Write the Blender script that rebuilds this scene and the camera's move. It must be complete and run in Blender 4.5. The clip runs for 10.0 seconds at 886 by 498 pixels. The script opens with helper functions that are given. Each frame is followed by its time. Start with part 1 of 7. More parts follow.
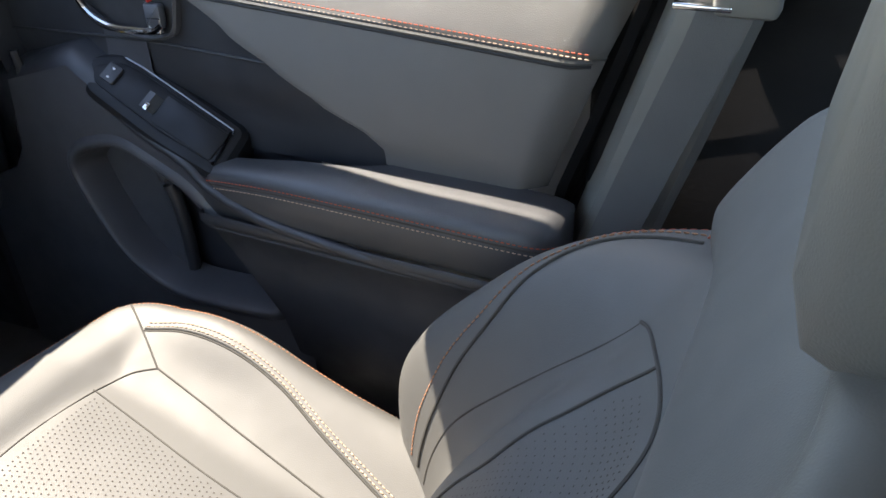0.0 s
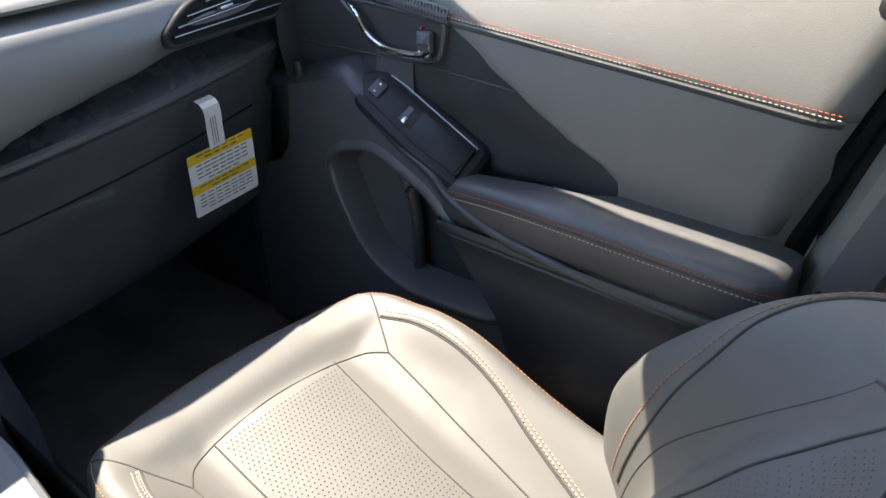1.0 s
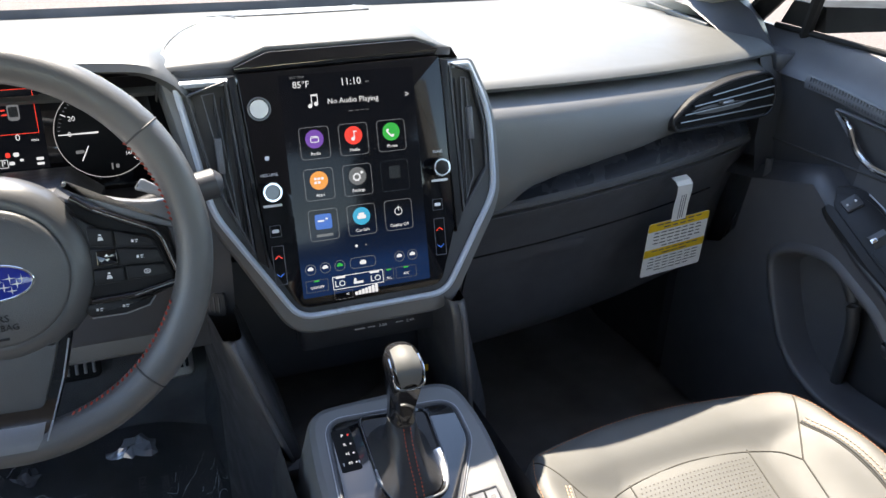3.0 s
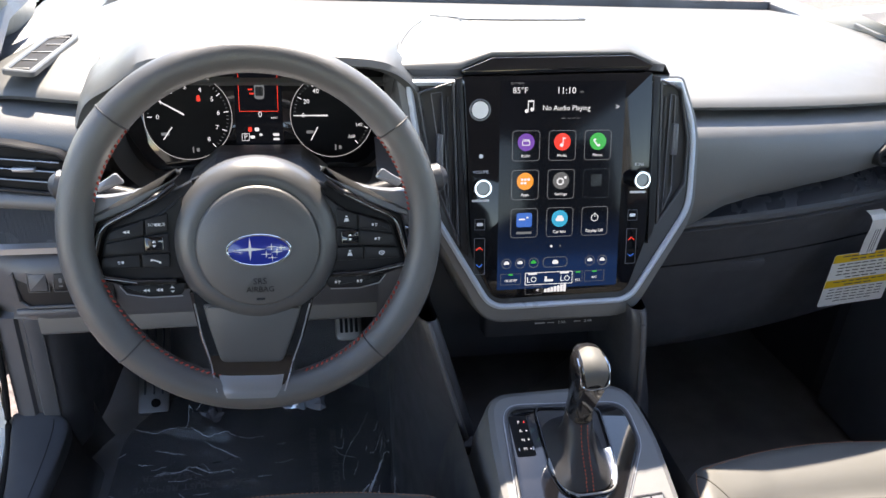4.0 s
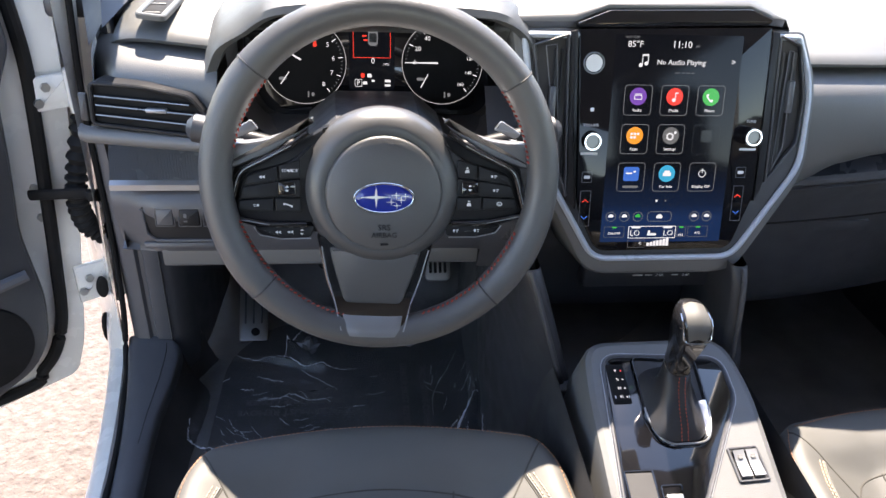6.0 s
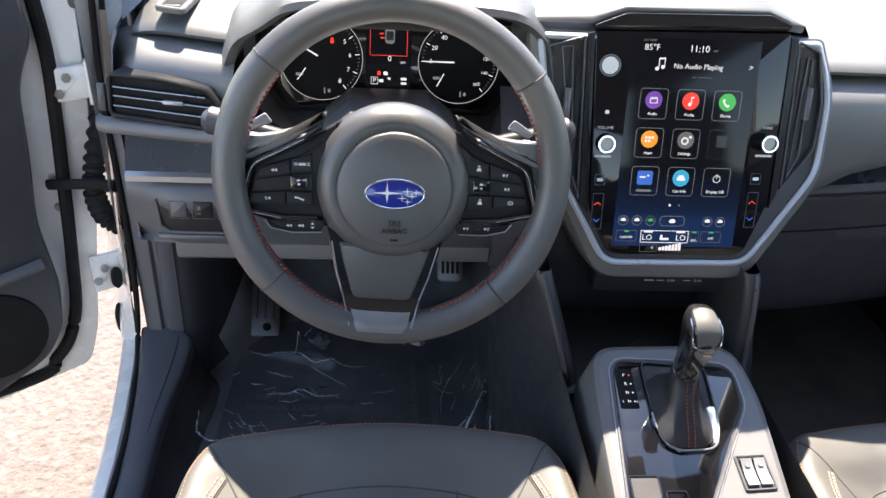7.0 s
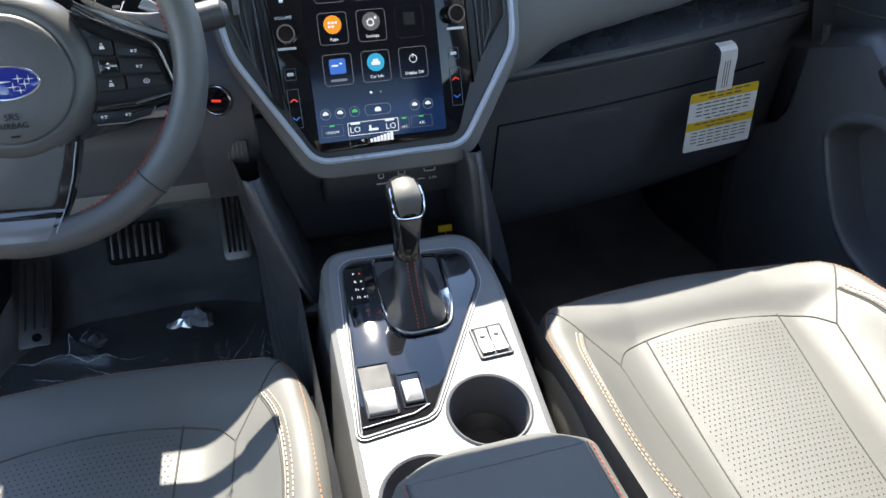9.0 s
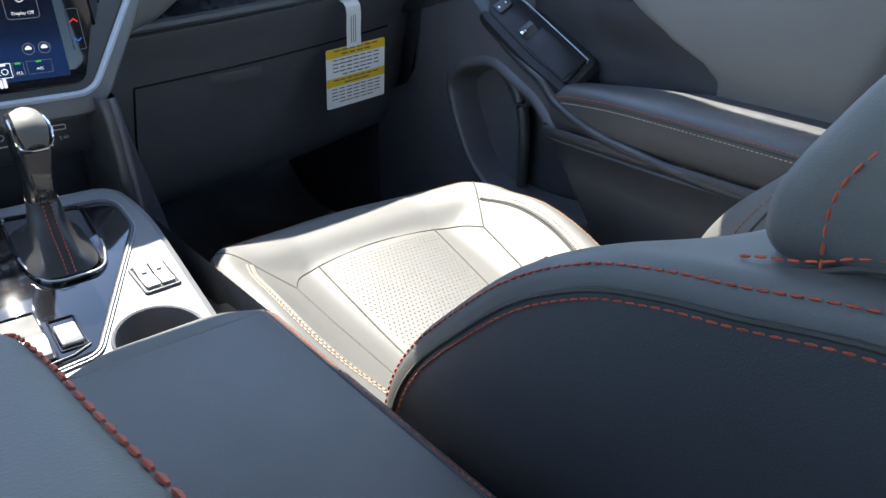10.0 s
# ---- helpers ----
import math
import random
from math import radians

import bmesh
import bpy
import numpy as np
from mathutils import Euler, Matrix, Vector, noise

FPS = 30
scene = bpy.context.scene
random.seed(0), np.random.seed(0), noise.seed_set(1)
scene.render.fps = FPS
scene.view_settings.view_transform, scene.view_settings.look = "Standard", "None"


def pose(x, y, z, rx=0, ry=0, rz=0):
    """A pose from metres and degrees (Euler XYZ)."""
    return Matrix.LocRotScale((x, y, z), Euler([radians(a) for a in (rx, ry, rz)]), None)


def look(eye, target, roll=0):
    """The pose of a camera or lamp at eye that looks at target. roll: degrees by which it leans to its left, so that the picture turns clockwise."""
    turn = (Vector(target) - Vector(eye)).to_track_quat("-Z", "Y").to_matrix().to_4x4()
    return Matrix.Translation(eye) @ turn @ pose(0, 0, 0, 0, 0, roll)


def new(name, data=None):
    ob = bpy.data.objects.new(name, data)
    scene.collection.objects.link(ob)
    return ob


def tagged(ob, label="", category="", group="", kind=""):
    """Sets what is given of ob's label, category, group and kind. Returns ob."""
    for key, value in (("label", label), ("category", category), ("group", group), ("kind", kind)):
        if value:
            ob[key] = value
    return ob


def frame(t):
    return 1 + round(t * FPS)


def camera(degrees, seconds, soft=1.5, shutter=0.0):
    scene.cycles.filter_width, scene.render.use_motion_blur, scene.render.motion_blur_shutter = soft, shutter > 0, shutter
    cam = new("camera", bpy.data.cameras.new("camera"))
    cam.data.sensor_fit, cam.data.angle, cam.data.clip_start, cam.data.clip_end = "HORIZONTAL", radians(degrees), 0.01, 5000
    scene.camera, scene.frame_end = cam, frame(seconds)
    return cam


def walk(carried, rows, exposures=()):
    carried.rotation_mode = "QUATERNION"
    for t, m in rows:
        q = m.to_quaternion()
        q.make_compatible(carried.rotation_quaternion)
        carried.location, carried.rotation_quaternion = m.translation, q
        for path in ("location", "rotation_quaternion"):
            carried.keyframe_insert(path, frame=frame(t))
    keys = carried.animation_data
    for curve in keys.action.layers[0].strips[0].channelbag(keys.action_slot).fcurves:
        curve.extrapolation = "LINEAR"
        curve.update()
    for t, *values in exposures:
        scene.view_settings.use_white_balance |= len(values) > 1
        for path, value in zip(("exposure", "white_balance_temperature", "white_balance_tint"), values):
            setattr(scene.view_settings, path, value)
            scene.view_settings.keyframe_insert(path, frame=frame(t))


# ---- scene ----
cam = camera(58.2, 10.0)
PATH = [
    (0, (0.041, -0.731, 1.153), (1.553, 0.057, 0.108), -2.3),
    (0.5, (-0.009, -0.725, 1.183), (1.399, 0.258, 0.159), -2.3),
    (1, (-0.049, -0.71, 1.2), (1.247, 0.439, 0.199), -2.0),
    (1.5, (-0.101, -0.687, 1.233), (1.089, 0.607, 0.28), -1.3),
    (2, (-0.149, -0.687, 1.244), (0.845, 0.796, 0.342), -1.3),
    (2.5, (-0.191, -0.685, 1.257), (0.657, 0.89, 0.362), 0.6),
    (3, (-0.246, -0.678, 1.278), (0.443, 0.972, 0.383), 1.7),
    (3.2, (-0.254, -0.7, 1.276), (0.324, 1.003, 0.401), 1.1),
    (4.3, (-0.368, -0.69, 1.332), (-0.02, 1.017, 0.349), 4.5),
    (4.5, (-0.375, -0.692, 1.336), (-0.052, 1.007, 0.332), 4.6),
    (5, (-0.382, -0.697, 1.34), (-0.103, 0.976, 0.28), 4.2),
    (5.5, (-0.387, -0.698, 1.344), (-0.14, 0.959, 0.252), 3.2),
    (6, (-0.398, -0.701, 1.34), (-0.177, 0.961, 0.25), 3.5),
    (7.5, (-0.375, -0.713, 1.328), (-0.205, 0.965, 0.252), 4.2),
    (8, (-0.301, -0.737, 1.287), (-0.137, 0.979, 0.273), 3.5),
    (8.5, (-0.226, -0.76, 1.228), (-0.024, 0.965, 0.236), 1.2),
    (8.7, (-0.193, -0.769, 1.209), (0.076, 0.94, 0.207), -0.2),
    (9, (-0.16, -0.783, 1.16), (0.262, 0.906, 0.174), -1.7),
    (9.5, (-0.138, -0.809, 1.072), (0.762, 0.728, 0.162), 0.2),
    (10, (-0.178, -0.853, 1.012), (0.983, 0.537, 0.162), 0.9),
]
EXPOSURE = [(0.0, 2.02, 7300, 13), (1.0, 2.12, 7400, 13), (2.0, 2.10, 7350, 12), (3.2, 2.08, 7350, 11), (4.5, 2.20, 7450, 16), (6.2, 2.22, 7450, 16), (8.0, 2.14, 7200, 11), (9.0, 2.13, 6800, 8), (9.6, 2.22, 6700, 8), (10.0, 2.28, 6650, 8)]
walk(cam, [(t, look(eye, target, roll)) for t, eye, target, roll in PATH], EXPOSURE)


# ---------------- light ----------------
SUN_ELEV, SUN_AZ = 59.0, 3.0          # degrees; azimuth 0 is straight ahead of the car
world = bpy.data.worlds.new("sky")
scene.world = world
world.use_nodes = True
wn = world.node_tree.nodes
sky = wn.new("ShaderNodeTexSky")
sky.sky_type = "NISHITA"
sky.sun_disc = False
sky.dust_density = 0.15
sky.sun_elevation = radians(SUN_ELEV)
sky.sun_rotation = radians(SUN_AZ)
wn["Background"].inputs[1].default_value = 0.15
world.node_tree.links.new(sky.outputs[0], wn["Background"].inputs[0])
sun = new("sun", bpy.data.lights.new("sun", "SUN"))
sun.data.energy, sun.data.angle, sun.data.color = 4.0, radians(0.53), (1.0, 0.955, 0.88)
sd = Vector((math.sin(radians(SUN_AZ)) * math.cos(radians(SUN_ELEV)), math.cos(radians(SUN_AZ)) * math.cos(radians(SUN_ELEV)), math.sin(radians(SUN_ELEV))))
sun.matrix_world = look((0, 0, 0), -sd)


# ---------------- materials ----------------
def mat(name, color, rough=0.5, metal=0.0, grain=0.0, scale=400.0, vary=0.12, vscale=9.0, coat=0.0, emit=None, estr=1.0, spec=0.5, rvary=0.1, kind="noise", dist=0.001):
    """A principled material with colour variation at two scales and a fine relief."""
    m = bpy.data.materials.new(name)
    m.use_nodes = True
    nt = m.node_tree
    N, L = nt.nodes, nt.links
    b = N["Principled BSDF"]
    b.inputs["Roughness"].default_value = rough
    b.inputs["Metallic"].default_value = metal
    b.inputs["Coat Weight"].default_value = coat
    b.inputs["Coat Roughness"].default_value = 0.04
    b.inputs["Specular IOR Level"].default_value = spec
    co = N.new("ShaderNodeTexCoord")
    big = N.new("ShaderNodeTexNoise")
    big.inputs["Scale"].default_value, big.inputs["Detail"].default_value = vscale, 4
    L.new(co.outputs["Object"], big.inputs["Vector"])
    ramp = N.new("ShaderNodeMapRange")
    ramp.inputs["From Min"].default_value, ramp.inputs["From Max"].default_value = 0.3, 0.7
    ramp.inputs["To Min"].default_value, ramp.inputs["To Max"].default_value = 1 - vary, 1 + vary
    L.new(big.outputs["Fac"], ramp.inputs["Value"])
    mul = N.new("ShaderNodeVectorMath")
    mul.operation = "SCALE"
    mul.inputs[0].default_value = color
    L.new(ramp.outputs[0], mul.inputs["Scale"])
    L.new(mul.outputs[0], b.inputs["Base Color"])
    if rvary:
        rr = N.new("ShaderNodeMapRange")
        rr.inputs["From Min"].default_value, rr.inputs["From Max"].default_value = 0.3, 0.7
        rr.inputs["To Min"].default_value, rr.inputs["To Max"].default_value = max(rough - rvary, 0.02), min(rough + rvary, 1)
        n2 = N.new("ShaderNodeTexNoise")
        n2.inputs["Scale"].default_value = vscale * 3.1
        L.new(co.outputs["Object"], n2.inputs["Vector"])
        L.new(n2.outputs["Fac"], rr.inputs["Value"])
        L.new(rr.outputs[0], b.inputs["Roughness"])
    if grain:
        if kind == "leather":
            g = N.new("ShaderNodeTexVoronoi")
            g.feature = "DISTANCE_TO_EDGE"
            out = g.outputs["Distance"]
        elif kind == "wave":
            g = N.new("ShaderNodeTexWave")
            g.inputs["Distortion"].default_value = 0.0
            out = g.outputs["Fac"]
        else:
            g = N.new("ShaderNodeTexNoise")
            out = g.outputs["Fac"]
        g.inputs["Scale"].default_value = scale
        L.new(co.outputs["Object"], g.inputs["Vector"])
        bump = N.new("ShaderNodeBump")
        bump.inputs["Strength"].default_value, bump.inputs["Distance"].default_value = grain, dist
        L.new(out, bump.inputs["Height"])
        L.new(bump.outputs[0], b.inputs["Normal"])
    if coat and grain:
        L.new(bump.outputs[0], b.inputs["Coat Normal"])
    if emit:
        b.inputs["Emission Color"].default_value = (*emit, 1)
        b.inputs["Emission Strength"].default_value = estr
    return m


M_LEATHER = mat("grey_leather", (0.102, 0.101, 0.094), 0.60, grain=0.2, scale=520, vary=0.05, kind="leather", rvary=0.03, spec=0.85)
M_BOOT = mat("black_boot_leather", (0.035, 0.035, 0.038), 0.38, grain=0.3, scale=480, vary=0.1, kind="leather", rvary=0.07)
M_KNOB = mat("dark_gloss_knob", (0.016, 0.016, 0.018), 0.16, coat=0.6, vary=0.08)
M_POD = mat("satin_black_switchgear", (0.020, 0.0205, 0.023), 0.42, vary=0.1, grain=0.12, scale=700, spec=0.28)
# grey seat leather copied darker: shade on backs and armrest put into colour
M_LEATHER_SHADE = mat("grey_leather_shade_tone", (0.064, 0.066, 0.071), 0.45, grain=0.25, scale=480, vary=0.08, kind="leather", rvary=0.04, spec=0.9)
M_PAD = mat("grey_dash_skin", (0.092, 0.094, 0.091), 0.48, grain=0.22, scale=420, vary=0.04, kind="leather", rvary=0.04, spec=0.8)
M_DOOR = mat("mid_grey_door_leather", (0.195, 0.187, 0.180), 0.47, grain=0.3, scale=430, vary=0.05, kind="leather", rvary=0.04, spec=0.6)
M_FACE = mat("grey_dash_panel", (0.140, 0.143, 0.146), 0.44, grain=0.3, scale=430, vary=0.05, kind="leather", rvary=0.04, spec=0.9)
M_BLACK = mat("black_grained_plastic", (0.037, 0.039, 0.046), 0.44, grain=0.3, scale=500, vary=0.10, kind="leather", spec=0.85)
M_CHAR = mat("charcoal_plastic", (0.085, 0.088, 0.099), 0.44, grain=0.3, scale=480, vary=0.08, kind="leather", spec=0.8)
M_GLOSS = mat("piano_black", (0.008, 0.008, 0.01), 0.06, coat=1.0, vary=0.05, rvary=0.03)
M_SCREEN = mat("dark_screen_glass", (0.008, 0.008, 0.01), 0.05, coat=0.3, vary=0.05, rvary=0.02, spec=0.3)
M_SILVER = mat("satin_silver", (0.42, 0.43, 0.45), 0.36, metal=0.7, vary=0.05, grain=0.05, scale=300)
M_CHROME = mat("chrome", (0.75, 0.75, 0.76), 0.1, metal=1.0, vary=0.03, rvary=0.04)
M_GUN = mat("satin_gunmetal", (0.16, 0.165, 0.18), 0.36, metal=0.5, vary=0.06, grain=0.1, scale=500)
M_HUB = mat("satin_black_cover", (0.075, 0.076, 0.079), 0.37, grain=0.15, scale=620, vary=0.05, kind="leather", spec=1.0, rvary=0.03)
M_WHEEL = mat("black_wheel_leather", (0.085, 0.085, 0.087), 0.42, grain=0.3, scale=620, vary=0.08, kind="leather", spec=1.0, rvary=0.04)
M_DARK = mat("black_matt_plastic", (0.045, 0.045, 0.048), 0.6, vary=0.1)
M_CARPET = mat("charcoal_carpet", (0.165, 0.165, 0.169), 0.95, grain=1.0, scale=700, vary=0.25, spec=0.15, dist=0.003)
M_MAT = mat("black_carpet_mat", (0.085, 0.085, 0.088), 0.95, grain=1.0, scale=700, vary=0.25, spec=0.12, dist=0.003)
M_SEAM = mat("seam_shadow", (0.07, 0.066, 0.058), 0.8, vary=0.1)
M_ORANGE = mat("orange_thread", (0.50, 0.095, 0.045), 0.7, vary=0.15, vscale=200)
M_RED = mat("dark_red_thread", (0.42, 0.055, 0.034), 0.7, vary=0.15, vscale=200)
M_TAN = mat("tan_thread", (0.50, 0.24, 0.13), 0.7, vary=0.15, vscale=200)
M_CREAM = mat("pale_thread", (0.62, 0.45, 0.33), 0.7, vary=0.15, vscale=200)
M_WHITE = mat("white_body_paint", (0.84, 0.83, 0.80), 0.25, coat=1.0, vary=0.03, rvary=0.05)
# pale blue base stands in for sky reflected in the satin metal
M_BEZEL = mat("bezel_sky_sheen_tone", (0.55, 0.61, 0.70), 0.34, metal=0.1, vary=0.04)
M_RUBBER = mat("black_rubber", (0.012, 0.012, 0.013), 0.65, vary=0.15, grain=0.2, scale=200, spec=0.2)
M_LINER = mat("pale_headliner", (0.50, 0.495, 0.48), 0.9, grain=0.4, scale=500, vary=0.04)
M_PILLAR = mat("grey_pillar_trim", (0.22, 0.217, 0.20), 0.6, grain=0.3, scale=500, vary=0.05, kind="leather")
M_PAPER = mat("white_card", (0.82, 0.82, 0.80), 0.6, vary=0.03)
M_YELLOW = mat("yellow_card_ink", (0.80, 0.52, 0.02), 0.6, vary=0.04)
M_INK = mat("black_ink", (0.10, 0.10, 0.10), 0.7, vary=0.05)
M_GROUND = mat("pale_concrete", (0.172, 0.144, 0.133), 0.9, grain=0.9, scale=60, vary=0.22, vscale=40, dist=0.012, spec=0.2)
M_ALU = mat("brushed_pedal_metal", (0.45, 0.44, 0.42), 0.4, metal=0.9, vary=0.1, grain=0.1, scale=200)
M_PIN = mat("perforation", (0.06, 0.05, 0.045), 0.9)
M_WEAVE = mat("carbon_weave_trim", (0.040, 0.046, 0.062), 0.26, grain=0.5, scale=330, vary=0.08, kind="wave", dist=0.0012)
M_GLOVE = mat("black_glovebox_plastic", (0.082, 0.084, 0.092), 0.48, grain=0.35, scale=500, vary=0.10, kind="leather", spec=0.8)
M_CLOTH = mat("grey_belt_webbing", (0.16, 0.16, 0.155), 0.8, grain=0.6, scale=900, vary=0.05)


# ---------------- geometry helpers ----------------
WM = {}


def thing(name, base, label, category, group="", kind=""):
    ob = new(name)
    ob.empty_display_size = 0.05
    ob.matrix_basis = Matrix.Translation(base)
    WM[ob] = ob.matrix_basis.copy()
    return tagged(ob, label, category, group, kind)


def part(name, geo, material, parent=None, label="", smooth=35, kind=""):
    """Links vertices and faces, in world metres, as one mesh, under a thing or a part."""
    v, f = geo
    me = bpy.data.meshes.new(name)
    me.from_pydata([tuple(p) for p in v], [], f)
    me.materials.append(material)
    if smooth:
        me.polygons.foreach_set("use_smooth", [True] * len(me.polygons))
        me.set_sharp_from_angle(angle=radians(smooth))
    bm = bmesh.new()
    bm.from_mesh(me)
    bmesh.ops.recalc_face_normals(bm, faces=bm.faces)
    bm.to_mesh(me)
    bm.free()
    ob = new(name, me)
    WM[ob] = Matrix()
    if parent:
        ob.parent = parent
        ob.matrix_parent_inverse = WM[parent].inverted()
    return tagged(ob, label, kind=kind)


def join(*geos):
    V, F = [], []
    for v, f in geos:
        n = len(V)
        V += [Vector(p) for p in v]
        F += [tuple(i + n for i in q) for q in f]
    return V, F


def crom(pts, n=6, closed=False):
    """A smooth curve through the points."""
    P = [Vector(p) for p in pts]
    k = len(P)
    out = []
    for i in range(k if closed else k - 1):
        a, b, c, d = (P[(i + j) % k] if closed else P[min(max(i + j, 0), k - 1)] for j in (-1, 0, 1, 2))
        for s in range(n):
            t = s / n
            out.append(0.5 * (2 * b + (c - a) * t + (2 * a - 5 * b + 4 * c - d) * t * t + (3 * b - a - 3 * c + d) * t ** 3))
    if not closed:
        out.append(P[-1])
    return out


def corners(pts, r, n=5):
    """A closed outline with its corners rounded; r is one radius or one a corner."""
    P = [Vector((p[0], p[1])) for p in pts]
    out = []
    for i, p in enumerate(P):
        rr = r[i] if isinstance(r, (list, tuple)) else r
        a, b = P[i - 1] - p, P[(i + 1) % len(P)] - p
        q = min(rr, a.length * 0.45, b.length * 0.45)
        s, e = p + a.normalized() * q, p + b.normalized() * q
        for j in range(n + 1):
            t = j / n
            out.append((1 - t) ** 2 * s + 2 * t * (1 - t) * p + t * t * e)
    return out


def inset(o, d):
    """An outline moved inwards by d."""
    P = [Vector((p[0], p[1])) for p in o]
    area = sum(P[i - 1].x * P[i].y - P[i].x * P[i - 1].y for i in range(len(P)))
    sg = 1 if area > 0 else -1
    out = []
    for i, p in enumerate(P):
        a, b = p - P[i - 1], P[(i + 1) % len(P)] - p
        if a.length < 1e-9:
            a = b
        if b.length < 1e-9:
            b = a
        na, nb = Vector((-a.y, a.x)).normalized(), Vector((-b.y, b.x)).normalized()
        n = na + nb
        n = n / max(n.dot(na), 0.5) if n.length > 1e-6 else na
        out.append(p + n * d * sg)
    return out


def loft(rings, closed=True, cap0=True, cap1=True):
    V, F = [], []
    n = len(rings[0])
    for r in rings:
        V += [Vector(p) for p in r]
    for i in range(len(rings) - 1):
        for j in range(n if closed else n - 1):
            k = (j + 1) % n
            F.append((i * n + j, i * n + k, (i + 1) * n + k, (i + 1) * n + j))
    if closed and cap0:
        F.append(tuple(range(n))[::-1])
    if closed and cap1:
        F.append(tuple((len(rings) - 1) * n + j for j in range(n)))
    return V, F


def prism(o, d0, d1, bevel=0.0, m=Matrix()):
    """An outline in the plane, from depth d0 to d1, its front edge rounded."""
    o = [Vector((p[0], p[1])) for p in o]
    at = lambda oo, d: [m @ Vector((p.x, p.y, d)) for p in oo]
    s = 1 if d1 > d0 else -1
    rings = [at(o, d0)]
    if bevel:
        rings.append(at(o, d1 - s * bevel))
        rings.append(at(inset(o, bevel * 0.3), d1 - s * bevel * 0.3))
        rings.append(at(inset(o, bevel), d1))
    else:
        rings.append(at(o, d1))
    return loft(rings)


def frame_ring(o, width, d0, d1, bevel=0.001, m=Matrix()):
    """A raised frame that runs along an outline."""
    o = [Vector((p[0], p[1])) for p in o]
    at = lambda oo, d: [m @ Vector((p.x, p.y, d)) for p in oo]
    i = inset(o, width)
    rings = [at(o, d0), at(o, d1 - bevel), at(inset(o, bevel), d1), at(inset(o, width - bevel), d1), at(i, d1 - bevel), at(i, d0)]
    n = len(o)
    V, F = loft(rings, True, False, False)
    return V, F + [(5 * n + j, 5 * n + (j + 1) % n, (j + 1) % n, j) for j in range(n)]


def box(c, size, bevel=0.004, m=Matrix()):
    """A box with rounded edges, centre and size given."""
    hx, hy, hz = (s / 2 for s in size)
    b = min(bevel, hx * 0.9, hy * 0.9, hz * 0.9)
    o = corners([(-hx, -hy), (hx, -hy), (hx, hy), (-hx, hy)], b, 3)
    mm = m @ Matrix.Translation(c)
    at = lambda oo, d: [mm @ Vector((p.x, p.y, d)) for p in oo]
    rings = [at(inset(o, b * 0.9), -hz), at(inset(o, b * 0.3), -hz + b * 0.3), at(o, -hz + b), at(o, hz - b), at(inset(o, b * 0.3), hz - b * 0.3), at(inset(o, b * 0.9), hz)]
    return loft(rings)


def tube(pts, r, sides=8, closed=False, flat=1.0, up=(0, 0, 1)):
    """A round or flattened bar along points; r may be one radius or one a point."""
    P = [Vector(p) for p in pts]
    n = len(P)
    rings = []
    for i, p in enumerate(P):
        t = (P[(i + 1) % n] - P[i - 1]) if closed else (P[min(i + 1, n - 1)] - P[max(i - 1, 0)])
        t.normalize()
        u = Vector(up)
        if abs(t.dot(u)) > 0.95:
            u = Vector((0, 1, 0)) if abs(t.y) < 0.9 else Vector((1, 0, 0))
        a = t.cross(u).normalized()
        b = a.cross(t)
        rr = r[i] if isinstance(r, (list, tuple)) else r
        rings.append([p + a * (math.cos(k * math.tau / sides) * rr) + b * (math.sin(k * math.tau / sides) * rr * flat) for k in range(sides)])
    if closed:
        rings.append(rings[0])
        return loft(rings, True, False, False)
    return loft(rings)


def revolve(profile, n=32, m=Matrix(), cap0=True, cap1=True):
    return loft([[m @ Vector((r * math.cos(k * math.tau / n), r * math.sin(k * math.tau / n), z)) for k in range(n)] for r, z in profile], True, cap0, cap1)


def dashes(pts, length=0.0045, gap=0.0022, r=0.0007, lift=(0, 0, 0), slant=0.0, side=(0, 0, 1)):
    """A row of stitches along a curve."""
    P = [Vector(p) for p in pts]
    out, pos, nxt = [], 0.0, 0.0
    starts = []
    for a, b in zip(P, P[1:]):
        l = (b - a).length
        if l < 1e-9:
            continue
        d = (b - a) / l
        while nxt < pos + l:
            starts.append((a + d * (nxt - pos), d))
            nxt += length + gap
        pos += l
    for p, d in starts:
        p = p + Vector(lift)
        s = Vector(side).cross(d) * slant
        out.append(tube([p - s, p + d * length * 0.5, p + d * length + s], [r * 0.6, r, r * 0.6], 5))
    return join(*out)


def line_on(f, pts, n=10, lift=0.0):
    """A smooth plan curve laid on a surface z = f(x, y)."""
    return [Vector((p.x, p.y, f(p.x, p.y) + lift)) for p in crom([(a, b, 0) for a, b in pts], n)]


def text(name, s, size, m, material, parent, depth=0.0002, align="CENTER"):
    """Lettering in the built-in font, as a thin mesh."""
    cu = bpy.data.curves.new(name, "FONT")
    cu.body, cu.size, cu.align_x, cu.align_y, cu.extrude = s, size, align, "CENTER", depth
    cu.resolution_u = 2
    ob = bpy.data.objects.new(name, cu)
    me = bpy.data.meshes.new_from_object(ob)
    bpy.data.objects.remove(ob)
    bpy.data.curves.remove(cu)
    v = [m @ p.co for p in me.vertices]
    f = [tuple(p.vertices) for p in me.polygons]
    bpy.data.meshes.remove(me)
    return part(name, (v, f), material, parent, smooth=0)


def lerp(a, b, t):
    return a + (b - a) * t


def sstep(a, b, x):
    t = min(max((x - a) / (b - a), 0), 1)
    return t * t * (3 - 2 * t)


